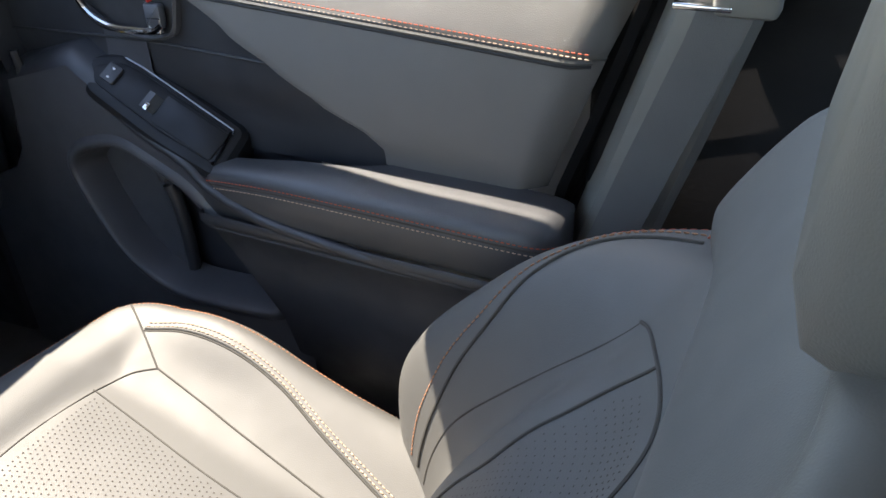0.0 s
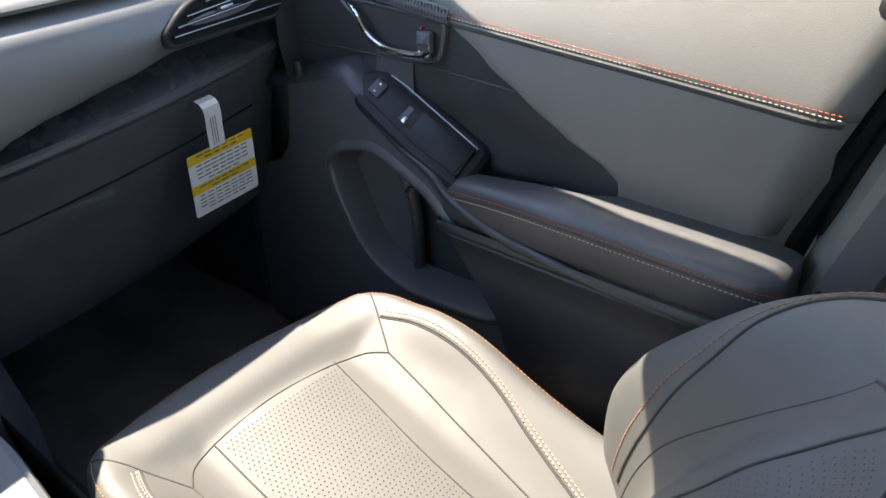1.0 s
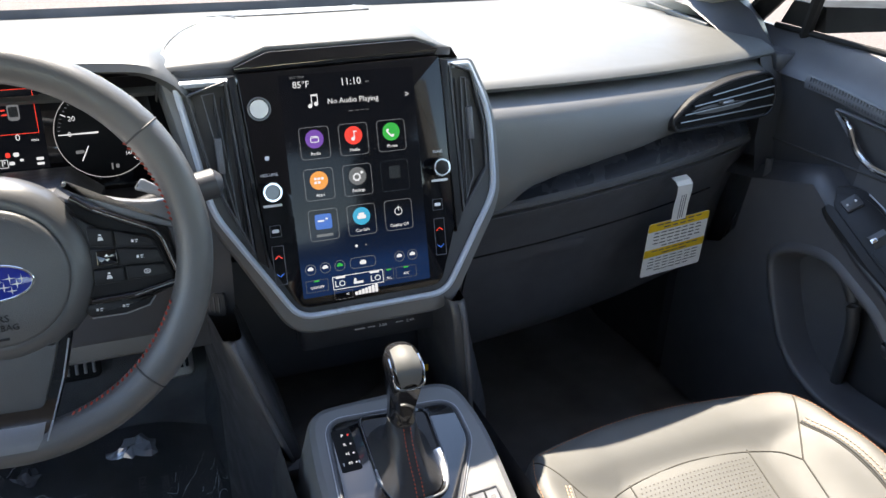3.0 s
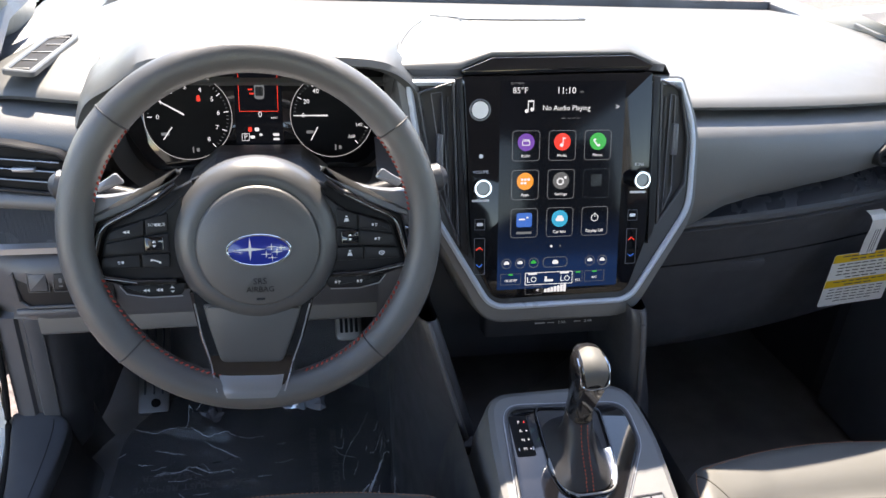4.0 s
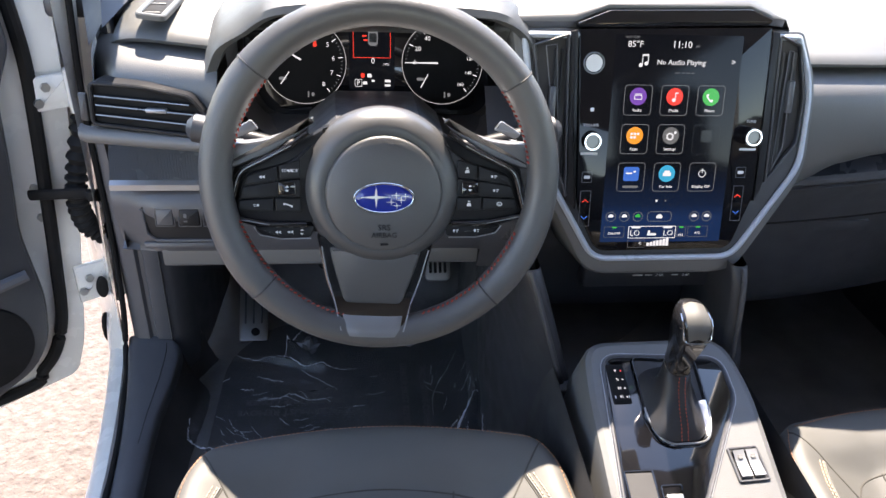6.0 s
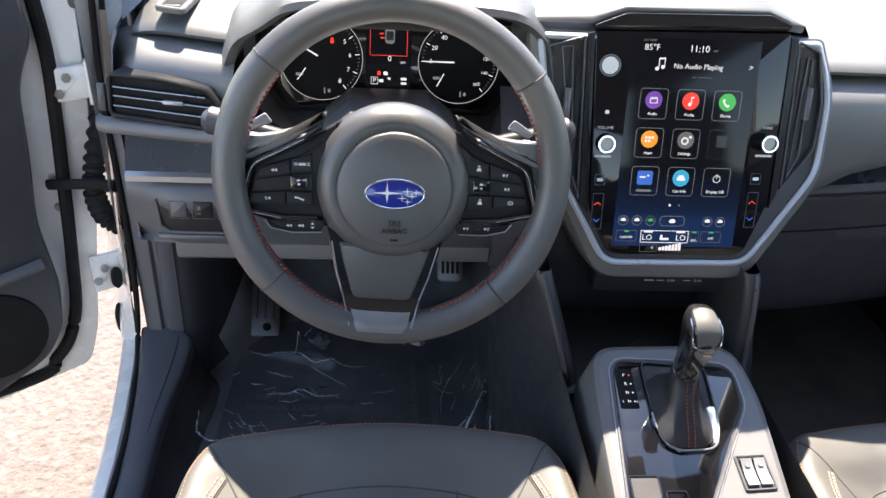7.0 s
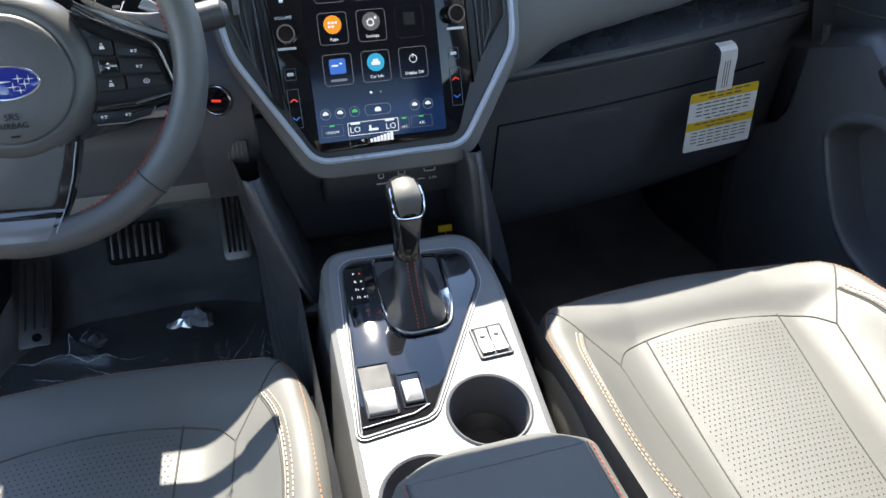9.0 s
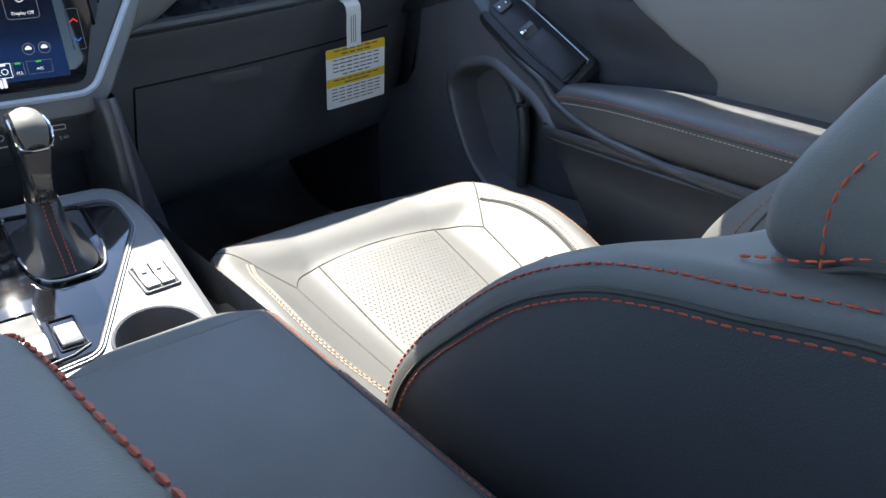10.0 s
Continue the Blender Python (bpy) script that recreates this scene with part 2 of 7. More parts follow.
def table(rows, x):
    """A value read between the rows (x, value), smoothly."""
    if x <= rows[0][0]:
        return rows[0][1]
    for (a, va), (b, vb) in zip(rows, rows[1:]):
        if x <= b:
            return lerp(va, vb, sstep(a, b, x) * 0.5 + 0.5 * (x - a) / (b - a))
    return rows[-1][1]


def axes(o, x, y):
    """A frame from its origin and its first two directions."""
    x, y = Vector(x).normalized(), Vector(y).normalized()
    z = x.cross(y)
    return Matrix(((x.x, y.x, z.x, o[0]), (x.y, y.y, z.y, o[1]), (x.z, y.z, z.z, o[2]), (0, 0, 0, 1)))


# ---------------- ground and car shell ----------------
ground = part("ground", loft([[(-60, y, 0), (60, y, 0)] for y in (-60, -20, -5, 0, 5, 20, 60)], False), M_GROUND, smooth=0)
tagged(ground, "pale sunlit concrete parking ground", "ground", kind="structure")

floor = part("floor", loft([[(x, y, z) for x in (-0.80, -0.4, -0.16, 0.16, 0.4, 0.80)] for y, z in ((-1.9, 0.31), (-0.7, 0.30), (0.2, 0.295), (0.62, 0.30), (0.72, 0.33), (0.92, 0.52), (0.98, 0.80), (0.98, 1.0))], False), M_CARPET)
tagged(floor, "black carpeted car floor rising to the firewall", "floor", kind="structure")
part("underbody", box((0, -0.5, 0.26), (1.66, 3.0, 0.05), 0.01), M_DARK, floor)

roof = part("ceiling", join(
    loft([[(-0.64, y, z), (-0.3, y, z + 0.03), (0.3, y, z + 0.03), (0.64, y, z), (0.64, y, z + 0.05), (0.3, y, z + 0.08), (-0.3, y, z + 0.08), (-0.64, y, z + 0.05)] for y, z in ((0.015, 1.41), (-0.1, 1.43), (-1.0, 1.45), (-1.9, 1.40))]),
    # unseen block at the roof's front middle, added to shade the armrest lid
    box((0, 0.03, 1.405), (0.19, 0.16, 0.05), 0.02),
    tube([(-0.665, 0.0, 1.405), (-0.665, -0.6, 1.43), (-0.66, -1.9, 1.38)], 0.045, 10), tube([(0.665, 0.0, 1.405), (0.665, -0.6, 1.43), (0.66, -1.9, 1.38)], 0.045, 10)), M_LINER)
tagged(roof, "grey headliner of the car roof", "ceiling", kind="structure")
for s, nm in ((-1, "wall_west"), (1, "wall_east")):
    w = part(nm, join(box((s * 0.82, -1.20, 0.66), (0.05, 1.38, 0.72), 0.02), box((s * 0.70, -1.85, 1.2), (0.1, 0.2, 0.5), 0.02)), M_RUBBER)
    tagged(w, "dark rear door trim of the car", "wall", kind="structure")
rear_wall = part("wall_south", box((0, -1.92, 0.67), (1.7, 0.06, 0.74), 0.02), M_CHAR)
tagged(rear_wall, "dark rear bulkhead of the cabin", "wall", kind="structure")

for s, nm in ((-1, "pillar_west"), (1, "pillar_east")):
    p = part(nm, tube([(s * 0.79, 0.80, 0.98), (s * 0.765, 0.55, 1.04), (s * 0.720, 0.28, 1.24), (s * 0.660, 0.02, 1.42)], [0.050, 0.052, 0.058, 0.056], 12, flat=0.9), M_PILLAR)
    tagged(p, "grey windscreen pillar trim", "pillar", kind="structure")

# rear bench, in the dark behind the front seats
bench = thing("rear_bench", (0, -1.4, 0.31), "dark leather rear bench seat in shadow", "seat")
part("seat", box((0, -1.35, 0.44), (1.30, 0.50, 0.20), 0.05), M_LEATHER_SHADE, bench)
part("backrest", box((0, -1.66, 0.75), (1.30, 0.14, 0.60), 0.05, ), M_LEATHER_SHADE, bench)


# ---------------- front seats ----------------
SW, SL = 0.232, 0.240                     # half width and half length of the cushion


def half_w(y):
    """Half width of the cushion, fullest at the thighs."""
    return SW + 0.014 * math.exp(-((y + 0.17) / 0.11) ** 2)


def front_y(u):
    """The cushion's front edge, u from -1 to 1 across."""
    return -SL + 0.020 + SL * math.sqrt(1 - 0.13 * u * u) + 0.027 * (1 - u * u) - 0.012 * u ** 10 + 0.006


def cush(x, y):
    """Height of the cushion at x from the seat's middle, y in the car."""
    ax = abs(x)
    w = half_w(y)
    z = 0.561 + 0.20 * (min(y, -0.03) + 0.055)
    z += 0.043 * sstep(0.105, 0.225, ax + 0.012 * sstep(-0.1, -0.3, y)) * (1 - 0.40 * sstep(-0.14, 0.02, y))      # side bolsters
    k = (y + 0.30 * max(0, ax - 0.10) + 0.052) / 0.075                                                       # front roll
    if k > 0:
        r = 0.562 + 0.021 * math.sin(min(k, 1) * math.pi / 2) + 0.004 * sstep(0.06, 0.21, ax)
        g = 0.012 * sstep(0, 0.5, k)
        z = 0.5 * (z + r + math.sqrt((z - r) ** 2 + g * g))
    z += 0.012 * math.exp(-((y + 0.17) / 0.09) ** 2) * sstep(0.16, 0.22, ax)
    z += 0.006 * math.cos(min(ax / 0.11, 1) * math.pi / 2) * (1 - sstep(-0.07, -0.04, y))
    R = 0.030
    for d in (w * (1 - 0.08 * sstep(-0.06, 0.03, y)) - ax, front_y(min(ax / w, 1)) - y):
        if d < R:
            z -= 1.1 * (R - math.sqrt(max(R * R - (R - max(d, 0)) ** 2, 0)))
    return z


def cushion_geo(cx):
    n, k = 72, 72
    rings = []
    for j in range(k + 1):
        v = -1 + 2 * j / k
        row = []
        for i in range(n + 1):
            u = -1 + 2 * i / n
            u, = (math.copysign(abs(u) ** 0.85, u),)
            y = lerp(-2 * SL + 0.012, front_y(u), (v + 1) / 2)
            x = half_w(y) * u * (1 - 0.08 * max(0, v) ** 4)
            row.append((x, y))
        rings.append(row)
    V, F = loft([[(cx + x, y, cush(x, y)) for x, y in row] for row in rings], False)
    edge = [(j, 0) for j in range(k)] + [(k, i) for i in range(n)] + [(j, n) for j in range(k, 0, -1)] + [(0, i) for i in range(n, 0, -1)]
    idx = [j * (n + 1) + i for j, i in edge]
    last = idx
    for drop, pull in ((0.02, -0.004), (0.07, 0.0), (0.15, 0.03), (0.20, 0.06)):
        base = len(V)
        for j, i in edge:
            p = V[j * (n + 1) + i]
            c = Vector((cx, -SL, 0))
            d = Vector((p.x - c.x, p.y - c.y, 0))
            V.append(Vector((p.x, p.y, p.z - drop)) - d.normalized() * pull)
        m = len(edge)
        for a in range(m):
            b = (a + 1) % m
            F.append((last[a], last[b], base + b, base + a))
        last = list(range(base, base + m))
    F.append(tuple(last))
    return V, F


# side profiles of the backrest, bottom to top and over the shoulder: in its middle, and along the wing
MID = [(-0.456, 0.448), (-0.478, 0.538), (-0.498, 0.590), (-0.522, 0.638), (-0.555, 0.687), (-0.588, 0.733), (-0.623, 0.776), (-0.650, 0.812), (-0.671, 0.842), (-0.692, 0.864), (-0.732, 0.874), (-0.830, 0.866)]
WING = [(-0.400, 0.448), (-0.390, 0.520), (-0.388, 0.575), (-0.396, 0.625), (-0.425, 0.678), (-0.476, 0.733), (-0.532, 0.784), (-0.590, 0.818), (-0.640, 0.834), (-0.690, 0.844), (-0.756, 0.858), (-0.830, 0.860)]
REARSIDE = [(-0.862, 0.825), (-0.860, 0.75), (-0.810, 0.64), (-0.740, 0.53), (-0.680, 0.44)]
MIDC, WINGC = crom([(0, y, z) for y, z in MID], 6), crom([(0, y, z) for y, z in WING], 6)
NB = len(MIDC) - 1
BW = 0.236                                # half width of the backrest


def back_point(x, q):
    """A point of the backrest's front: x from its middle, q from 0 at the foot to 1 over the shoulder; and its normal."""
    a = abs(x) / BW
    i = min(max(q, 0), 1) * NB
    j = min(int(i), NB - 1)
    mc, wc = MIDC[j].lerp(MIDC[j + 1], i - j), WINGC[j].lerp(WINGC[j + 1], i - j)
    k = sstep(0.50, 0.90, a)
    p = mc.lerp(wc, k)
    t = MIDC[min(j + 2, NB)].lerp(WINGC[min(j + 2, NB)], k) - MIDC[max(j - 1, 0)].lerp(WINGC[max(j - 1, 0)], k)
    t.normalize()
    n = Vector((0, t.z, -t.y))
    p = p + n * 0.012 * math.exp(-((a - 0.33) / 0.12) ** 2) * (1 - sstep(0.45, 0.7, q))
    p = p - n * 0.016 * math.exp(-(a / 0.30) ** 2) * sstep(0.42, 0.62, q)
    d = (1 - a) * BW
    R = 0.017
    side = 0.0
    if d < R:
        side = (R - d) / R
        p = p - n * (R - math.sqrt(max(R * R - (R - d) ** 2, 0)))
    nn = (n * math.sqrt(max(1 - side * side, 0.02)) + Vector((math.copysign(side, x), 0, 0))).normalized()
    return Vector((x, p.y, p.z)), nn


def back_q(x, z):
    """Where on the front the height z lies."""
    lo, hi = 0.0, 0.84
    for _ in range(24):
        m = (lo + hi) / 2
        if back_point(x, m)[0].z < z:
            lo = m
        else:
            hi = m
    return lo


def back_xs(n):
    return [BW * math.copysign(1 - (1 - abs(u)) ** 1.6, u) for u in (-1 + 2 * i / n for i in range(n + 1))]


def backrest_geo(off):
    """The cushioned front of the backrest, from edge to edge."""
    return loft([[back_point(x, k / 66)[0] + off for k in range(67)] for x in back_xs(64)], False)


def back_shell_geo(off):
    """Sides and back of the backrest, closed to the front's rim."""
    rows = []
    for x in (-BW + 0.0005, -BW * 0.97, -BW * 0.8, -BW * 0.4, 0, BW * 0.4, BW * 0.8, BW * 0.97, BW - 0.0005):
        e = 0.012 * sstep(0.9, 1.0, abs(x) / BW)
        last = back_point(x, 1)[0]
        rows.append([last + off] + [Vector((x, y + e, z)) + off for y, z in REARSIDE])
    V, F = loft(rows, False)
    for sg in (-1, 1):
        rim = [back_point(sg * BW, k / 66)[0] for k in range(67)]
        mid = [p.lerp(Vector((p.x, -0.70, 0.66)), 0.30) + Vector((sg * 0.005, 0, 0)) for p in rim]
        n = len(V)
        V += [p + off for p in rim] + [p + off for p in mid]
        F += [(n + i, n + i + 1, n + 67 + i + 1, n + 67 + i) for i in range(66)]
        m = len(V)
        V += [Vector((sg * (BW - 0.0005), y + 0.012, z)) + off for y, z in REARSIDE]
        V.append(Vector((sg * (BW + 0.004), -0.66, 0.60)) + off)
        c = len(V) - 1
        ring = list(range(n + 67, n + 134)) + [n + 66] + list(range(m, m + 5)) + [n]
        F += [(ring[i], ring[(i + 1) % len(ring)], c) for i in range(len(ring))]
    return V, F


def on_back(off, pts, n=10, lift=0.0005):
    """A curve through points (x, height) laid on the front."""
    out = []
    for p in crom([(a, b, 0) for a, b in pts], n):
        c, nn = back_point(p.x, back_q(p.x, p.y))
        out.append(c + nn * lift + off)
    return out


NECK = [(0.800, -0.705, 0.130, -0.80), (0.826, -0.668, 0.185, -0.81), (0.846, -0.650, 0.207, -0.83), (0.868, -0.647, 0.2095, -0.842), (0.885, -0.653, 0.209, -0.85), (0.905, -0.665, 0.207, -0.855), (0.932, -0.683, 0.200, -0.86), (0.956, -0.703, 0.189, -0.86), (0.980, -0.734, 0.160, -0.855), (0.992, -0.775, 0.100, -0.83)]


def neck_ring(z, y0, w, y1, n=40):
    """A rounded outline of the neck at a height, hollow in front."""
    c, h = (y0 + y1) / 2, (y0 - y1) / 2
    out = []
    for k in range(n):
        a = k * math.tau / n
        ca, sa = math.cos(a), math.sin(a)
        x, y = w * math.copysign(abs(ca) ** 0.40, ca), c + h * math.copysign(abs(sa) ** 0.40, sa)
        y -= 0.043 * max(0.0, sa) * (1 - (x / w) ** 6) * sstep(0.995, 0.96, z)
        out.append(Vector((x, y, z + 0.02 * (1 - sa) * 0.5)))
    return out


def crom4(rows, n):
    """Rows of four numbers, smoothed between."""
    A, B = crom([r[:3] for r in rows], n), crom([(r[3], 0, 0) for r in rows], n)
    return [(p.x, p.y, p.z, q.x) for p, q in zip(A, B)]


def wing_row(sg, a, l, off, q0=0.12, q1=1.0):
    """A row along the wing at a share of its half width."""
    out = []
    for k in range(91):
        p, n = back_point(sg * BW * a, lerp(q0, q1, k / 90))
        out.append(p + n * l + off)
    return out


def span_(a, b, n):
    return [a + (b - a) * i / n for i in range(n + 1)]


def seat(cx, outer, label, lift, nw=1.0):
    """A front seat; outer is +1 where its door side lies towards +x; lift raises its backrest, nw scales its neck's width."""
    off = Vector((cx, 0, lift))
    t = thing("car_seat", (cx, -0.25, 0.30), label, "car seat", "front seats")
    base = part("seat_base", join(box((cx, -0.22, 0.385), (0.40, 0.40, 0.09), 0.02)), M_BLACK, t, "black plastic seat base")
    for s in (-1, 1):
        part("seat_rail", box((cx + s * 0.17, -0.24, 0.32), (0.035, 0.48, 0.05), 0.006), M_DARK, base)
    c = part("seat_cushion", cushion_geo(cx), M_LEATHER, t, "pale grey leather with perforated middle", smooth=60)
    f = lambda x, y: cush(x - cx, y)
    # seams of the cushion
    front = [(-0.150, -0.100), (-0.130, -0.073), (-0.092, -0.059), (0.0, -0.050), (0.092, -0.059), (0.130, -0.073), (0.150, -0.100)]
    seams = [front, [(-0.095, -0.058), (-0.097, -0.14), (-0.098, -0.25), (-0.092, -0.42)], [(0.094, -0.056), (0.084, -0.13), (0.068, -0.25), (0.056, -0.42)],
             [(-0.150, -0.100), (-0.145, -0.173), (-0.138, -0.243), (-0.120, -0.42)], [(0.150, -0.100), (0.139, -0.173), (0.127, -0.243), (0.100, -0.42)],
             [(0.150, -0.100), (0.176, -0.060), (0.208, -0.008)], [(-0.150, -0.100), (-0.176, -0.060), (-0.208, -0.008)]]
    for s in seams:
        part("seam", tube(line_on(f, [(cx + a, b) for a, b in s], 10, -0.0002), 0.0013, 6), M_SEAM, c)
    for sg in (-1, 1):
        piping = [(cx + sg * a, b) for a, b in ((0.180, -0.056), (0.193, -0.105), (0.195, -0.180), (0.184, -0.250), (0.160, -0.320), (0.130, -0.420))]
        part("seam", tube(line_on(f, piping, 10, -0.0004), 0.0013, 6), M_SEAM, c)
        part("stitching", dashes(line_on(f, [(a + sg * 0.005, b) for a, b in piping], 14, 0.0008), 0.0042, 0.002, 0.0010), M_CREAM, c, "pale orange thread")
        part("stitching", dashes(line_on(f, [(a + sg * 0.010, b) for a, b in piping], 14, 0.0008), 0.0042, 0.002, 0.0009), M_CREAM, c, "pale orange thread")
        part("piping", tube(line_on(f, [(a + sg * 0.0025, b) for a, b in piping], 10, 0.0004), 0.0016, 6), M_LEATHER, c)
        rim = [(cx + sg * a, b) for a, b in ((0.205, 0.0), (0.2255, -0.06), (0.2285, -0.20), (0.2285, -0.42))]
        part("stitching", dashes(line_on(f, rim, 14, 0.0005), 0.004, 0.002, 0.0008), M_TAN, c, "tan thread")
    edge = [(cx + a, b) for a, b in ((-0.195, 0.002), (-0.1, 0.034), (0, 0.042), (0.1, 0.034), (0.195, 0.002))]
    part("stitching", dashes(line_on(f, edge, 16, 0.0004), 0.004, 0.002), M_TAN, c, "tan thread")
    # small tag sewn into the inboard front corner
    si = -outer
    TG = axes((cx + si * 0.2355, -0.075, 0.553), (0, -si * 1.0, -0.10), (-si * 0.10, 0, 1))
    tag = part("side_tag", prism(corners([(-0.027, -0.008), (0.027, -0.008), (0.027, 0.008), (-0.027, 0.008)], 0.002), -0.004, 0.0035, 0.001, TG), M_FACE, c, "small grey woven tag")
    for k in range(4):
        part("tag_mark", box((-0.018 + 0.012 * k, 0.0, 0.0036), (0.008, 0.005, 0.0006), 0.0002, TG), M_SEAM, tag)
    # perforations of the middle panel
    V, F = [], []
    for r in range(54):
        y = -0.068 - r * 0.0064
        for q in range(32):
            x = -0.096 + (q + 0.5 * (r % 2)) * 0.0062
            if -0.088 < x < table([(-0.42, 0.050), (-0.25, 0.062), (-0.13, 0.077), (-0.066, 0.086)], y):
                n = len(V)
                z = cush(x, y) + 0.0003
                V += [Vector((cx + x + 0.0010 * math.cos(k * math.pi / 3), y + 0.0010 * math.sin(k * math.pi / 3), z)) for k in range(6)]
                F.append(tuple(range(n, n + 6)))
    part("perforation", (V, F), M_PIN, c, smooth=0, kind="stuff")
    # backrest with wings
    b = part("backrest", backrest_geo(off), M_LEATHER, t, "grey leather with broad shoulder wings", smooth=60)
    for sg in (-1, 1):
        wing = [(0.168, 0.533), (0.166, 0.590), (0.167, 0.645), (0.179, 0.727), (0.197, 0.786), (0.209, 0.814), (0.210, 0.831), (0.200, 0.841)]
        wing = wing if sg == outer else wing[:5]
        part("seam", tube(on_back(off, [(sg * a, z) for a, z in wing]), 0.0017, 6), M_SEAM, b)
        part("stitching", dashes(on_back(off, [(sg * (a + 0.0085), z + 0.003) for a, z in wing], lift=0.0008), 0.0045, 0.0022, 0.0009), M_TAN, b, "tan thread")
        # dark line drawn for the shaded crease under the wing; no seam there
        part("seam", tube(on_back(off, [(sg * a, z) for a, z in ((0.160, 0.52), (0.154, 0.615), (0.144, 0.697), (0.132, 0.785), (0.130, 0.809))], lift=-0.0006), 0.0012, 6), M_SEAM, b)
        part("seam", tube(on_back(off, [(sg * a, z) for a, z in ((0.062, 0.50), (0.060, 0.645), (0.055, 0.710), (0.060, 0.760), (0.066, 0.800), (0.061, 0.830))]), 0.0013, 6), M_SEAM, b)
    part("seam", tube(on_back(off, [(-0.130, 0.809), (-0.099, 0.822), (-0.061, 0.830), (-0.03, 0.832), (0.0, 0.832), (0.03, 0.832), (0.061, 0.830), (0.099, 0.822), (0.130, 0.809)]), 0.0015, 6), M_SEAM, b)
    V, F = [], []
    for r in range(52):
        z = 0.50 + r * 0.0062
        for q in range(36):
            x = (-17.5 + q + 0.5 * (r % 2)) * 0.0064
            if abs(x) < table([(0.50, 0.054), (0.645, 0.052), (0.71, 0.047), (0.76, 0.052), (0.80, 0.056), (0.82, 0.050)], z):
                p, nn = back_point(x, back_q(x, z))
                n = len(V)
                d = nn.cross(Vector((1, 0, 0)))
                p = p + off + nn * 0.0004
                V += [p + Vector((0.0010 * math.cos(k * math.pi / 3), 0, 0)) + d * (0.0010 * math.sin(k * math.pi / 3)) for k in range(6)]
                F.append(tuple(range(n, n + 6)))
    part("perforation", (V, F), M_PIN, b, smooth=0, kind="stuff")
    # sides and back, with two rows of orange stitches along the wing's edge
    # the shell's dark tone carries the shade of the seat's sides and back
    sp = part("back_shell", back_shell_geo(off), M_LEATHER_SHADE, b, "grey leather sides and back in a shade-dark tone", smooth=60)
    for sg in (-1, 1):
        row1 = wing_row(sg, 0.980, 0.0008, off)
        row2 = [p.lerp(Vector((p.x, -0.70, 0.66)), 0.040) + Vector((sg * 0.0022, 0, 0)) + off for p in (back_point(sg * BW, 0.12 + 0.88 * k / 90)[0] for k in range(91))]
        mid = [p.lerp(Vector((p.x, -0.70, 0.66)), 0.012) + Vector((sg * 0.0008, 0, 0)) + off for p in (back_point(sg * BW, 0.12 + 0.88 * k / 90)[0] for k in range(91))]
        part("stitching", dashes(row1, 0.0056, 0.0026, 0.0010), M_ORANGE, sp, "orange thread")
        part("stitching", dashes(row2, 0.0056, 0.0026, 0.0010), M_ORANGE, sp, "orange thread")
        part("seam", tube(mid, 0.0018, 6), M_SEAM, sp)
    # neck that carries the head restraint
    nk = part("neck", loft([[p + off for p in neck_ring(z, y0, w * nw, y1)] for z, y0, w, y1 in crom4(NECK, 4)]), M_LEATHER, b, "grey leather neck of the backrest", smooth=70)
    for sg in (-1, 1):
        side = lambda y, z: off + Vector((sg * 0.2085 * nw, y, z))
        rise = [side(p.x, p.y) for p in crom([(-0.712, 0.849, 0), (-0.710, 0.871, 0), (-0.711, 0.885, 0), (-0.715, 0.896, 0), (-0.725, 0.912, 0), (-0.742, 0.935, 0)], 8)]
        part("stitching", dashes([p + Vector((sg * -0.012 * max(0, (p.z - off.z - 0.90) / 0.05), 0, 0)) for p in rise], 0.0060, 0.0024, 0.0011), M_ORANGE, nk, "orange thread")
        foot = [side(p.x, p.y) for p in crom([(-0.672, 0.842, 0), (-0.684, 0.846, 0), (-0.697, 0.849, 0), (-0.712, 0.854, 0), (-0.737, 0.864, 0), (-0.80, 0.875, 0)], 8)]
        part("stitching", dashes(foot, 0.0060, 0.0024, 0.0011), M_ORANGE, nk, "orange thread")
        part("seam", tube([p - Vector((0, 0, 0.005)) for p in foot], 0.0018, 6), M_SEAM, nk)
    # head restraint on two posts
    m = Matrix.Translation((cx, -0.80, 1.085)) @ pose(0, 0, 0, 8, 0, 0)
    o = corners([(-0.120, -0.125), (0.120, -0.125), (0.112, 0.095), (-0.112, 0.095)], 0.05, 6)
    mm = m @ pose(0, 0, 0, 90, 0, 0)
    at = lambda q, d: [mm @ Vector((p.x, p.y, d)) for p in q]
    h = part("headrest", loft([at(inset(o, 0.03), -0.055), at(inset(o, 0.008), -0.045), at(o, -0.02), at(o, 0.02), at(inset(o, 0.010), 0.046), at(inset(o, 0.035), 0.058)]), M_LEATHER, t, "grey leather head restraint", smooth=80)
    part("seam", tube(at(inset(o, -0.0006), 0.018), 0.0016, 6, True), M_SEAM, h)
    for sg in (-1, 1):
        part("post", tube([m @ Vector((sg * 0.06, 0, -0.17)), m @ Vector((sg * 0.06, 0, -0.07))], 0.006, 10), M_CHROME, h)
    return t


seat(0.375, 1, "pale grey leather passenger seat with orange stitching, sunlit cushion", 0.0)
seat(-0.375, -1, "grey leather driver's seat with orange stitching, mostly in shade", 0.060, 0.87)


# ---------------- dashboard ----------------
dash = thing("dashboard", (0, 0.5, 0.6), "grey and black car dashboard with stitched soft pads", "dashboard")
TOPZ = 1.003


def seam_y(x):
    return 0.262 + 0.075 * max(0, abs(x) - 0.25) ** 2 / 0.25


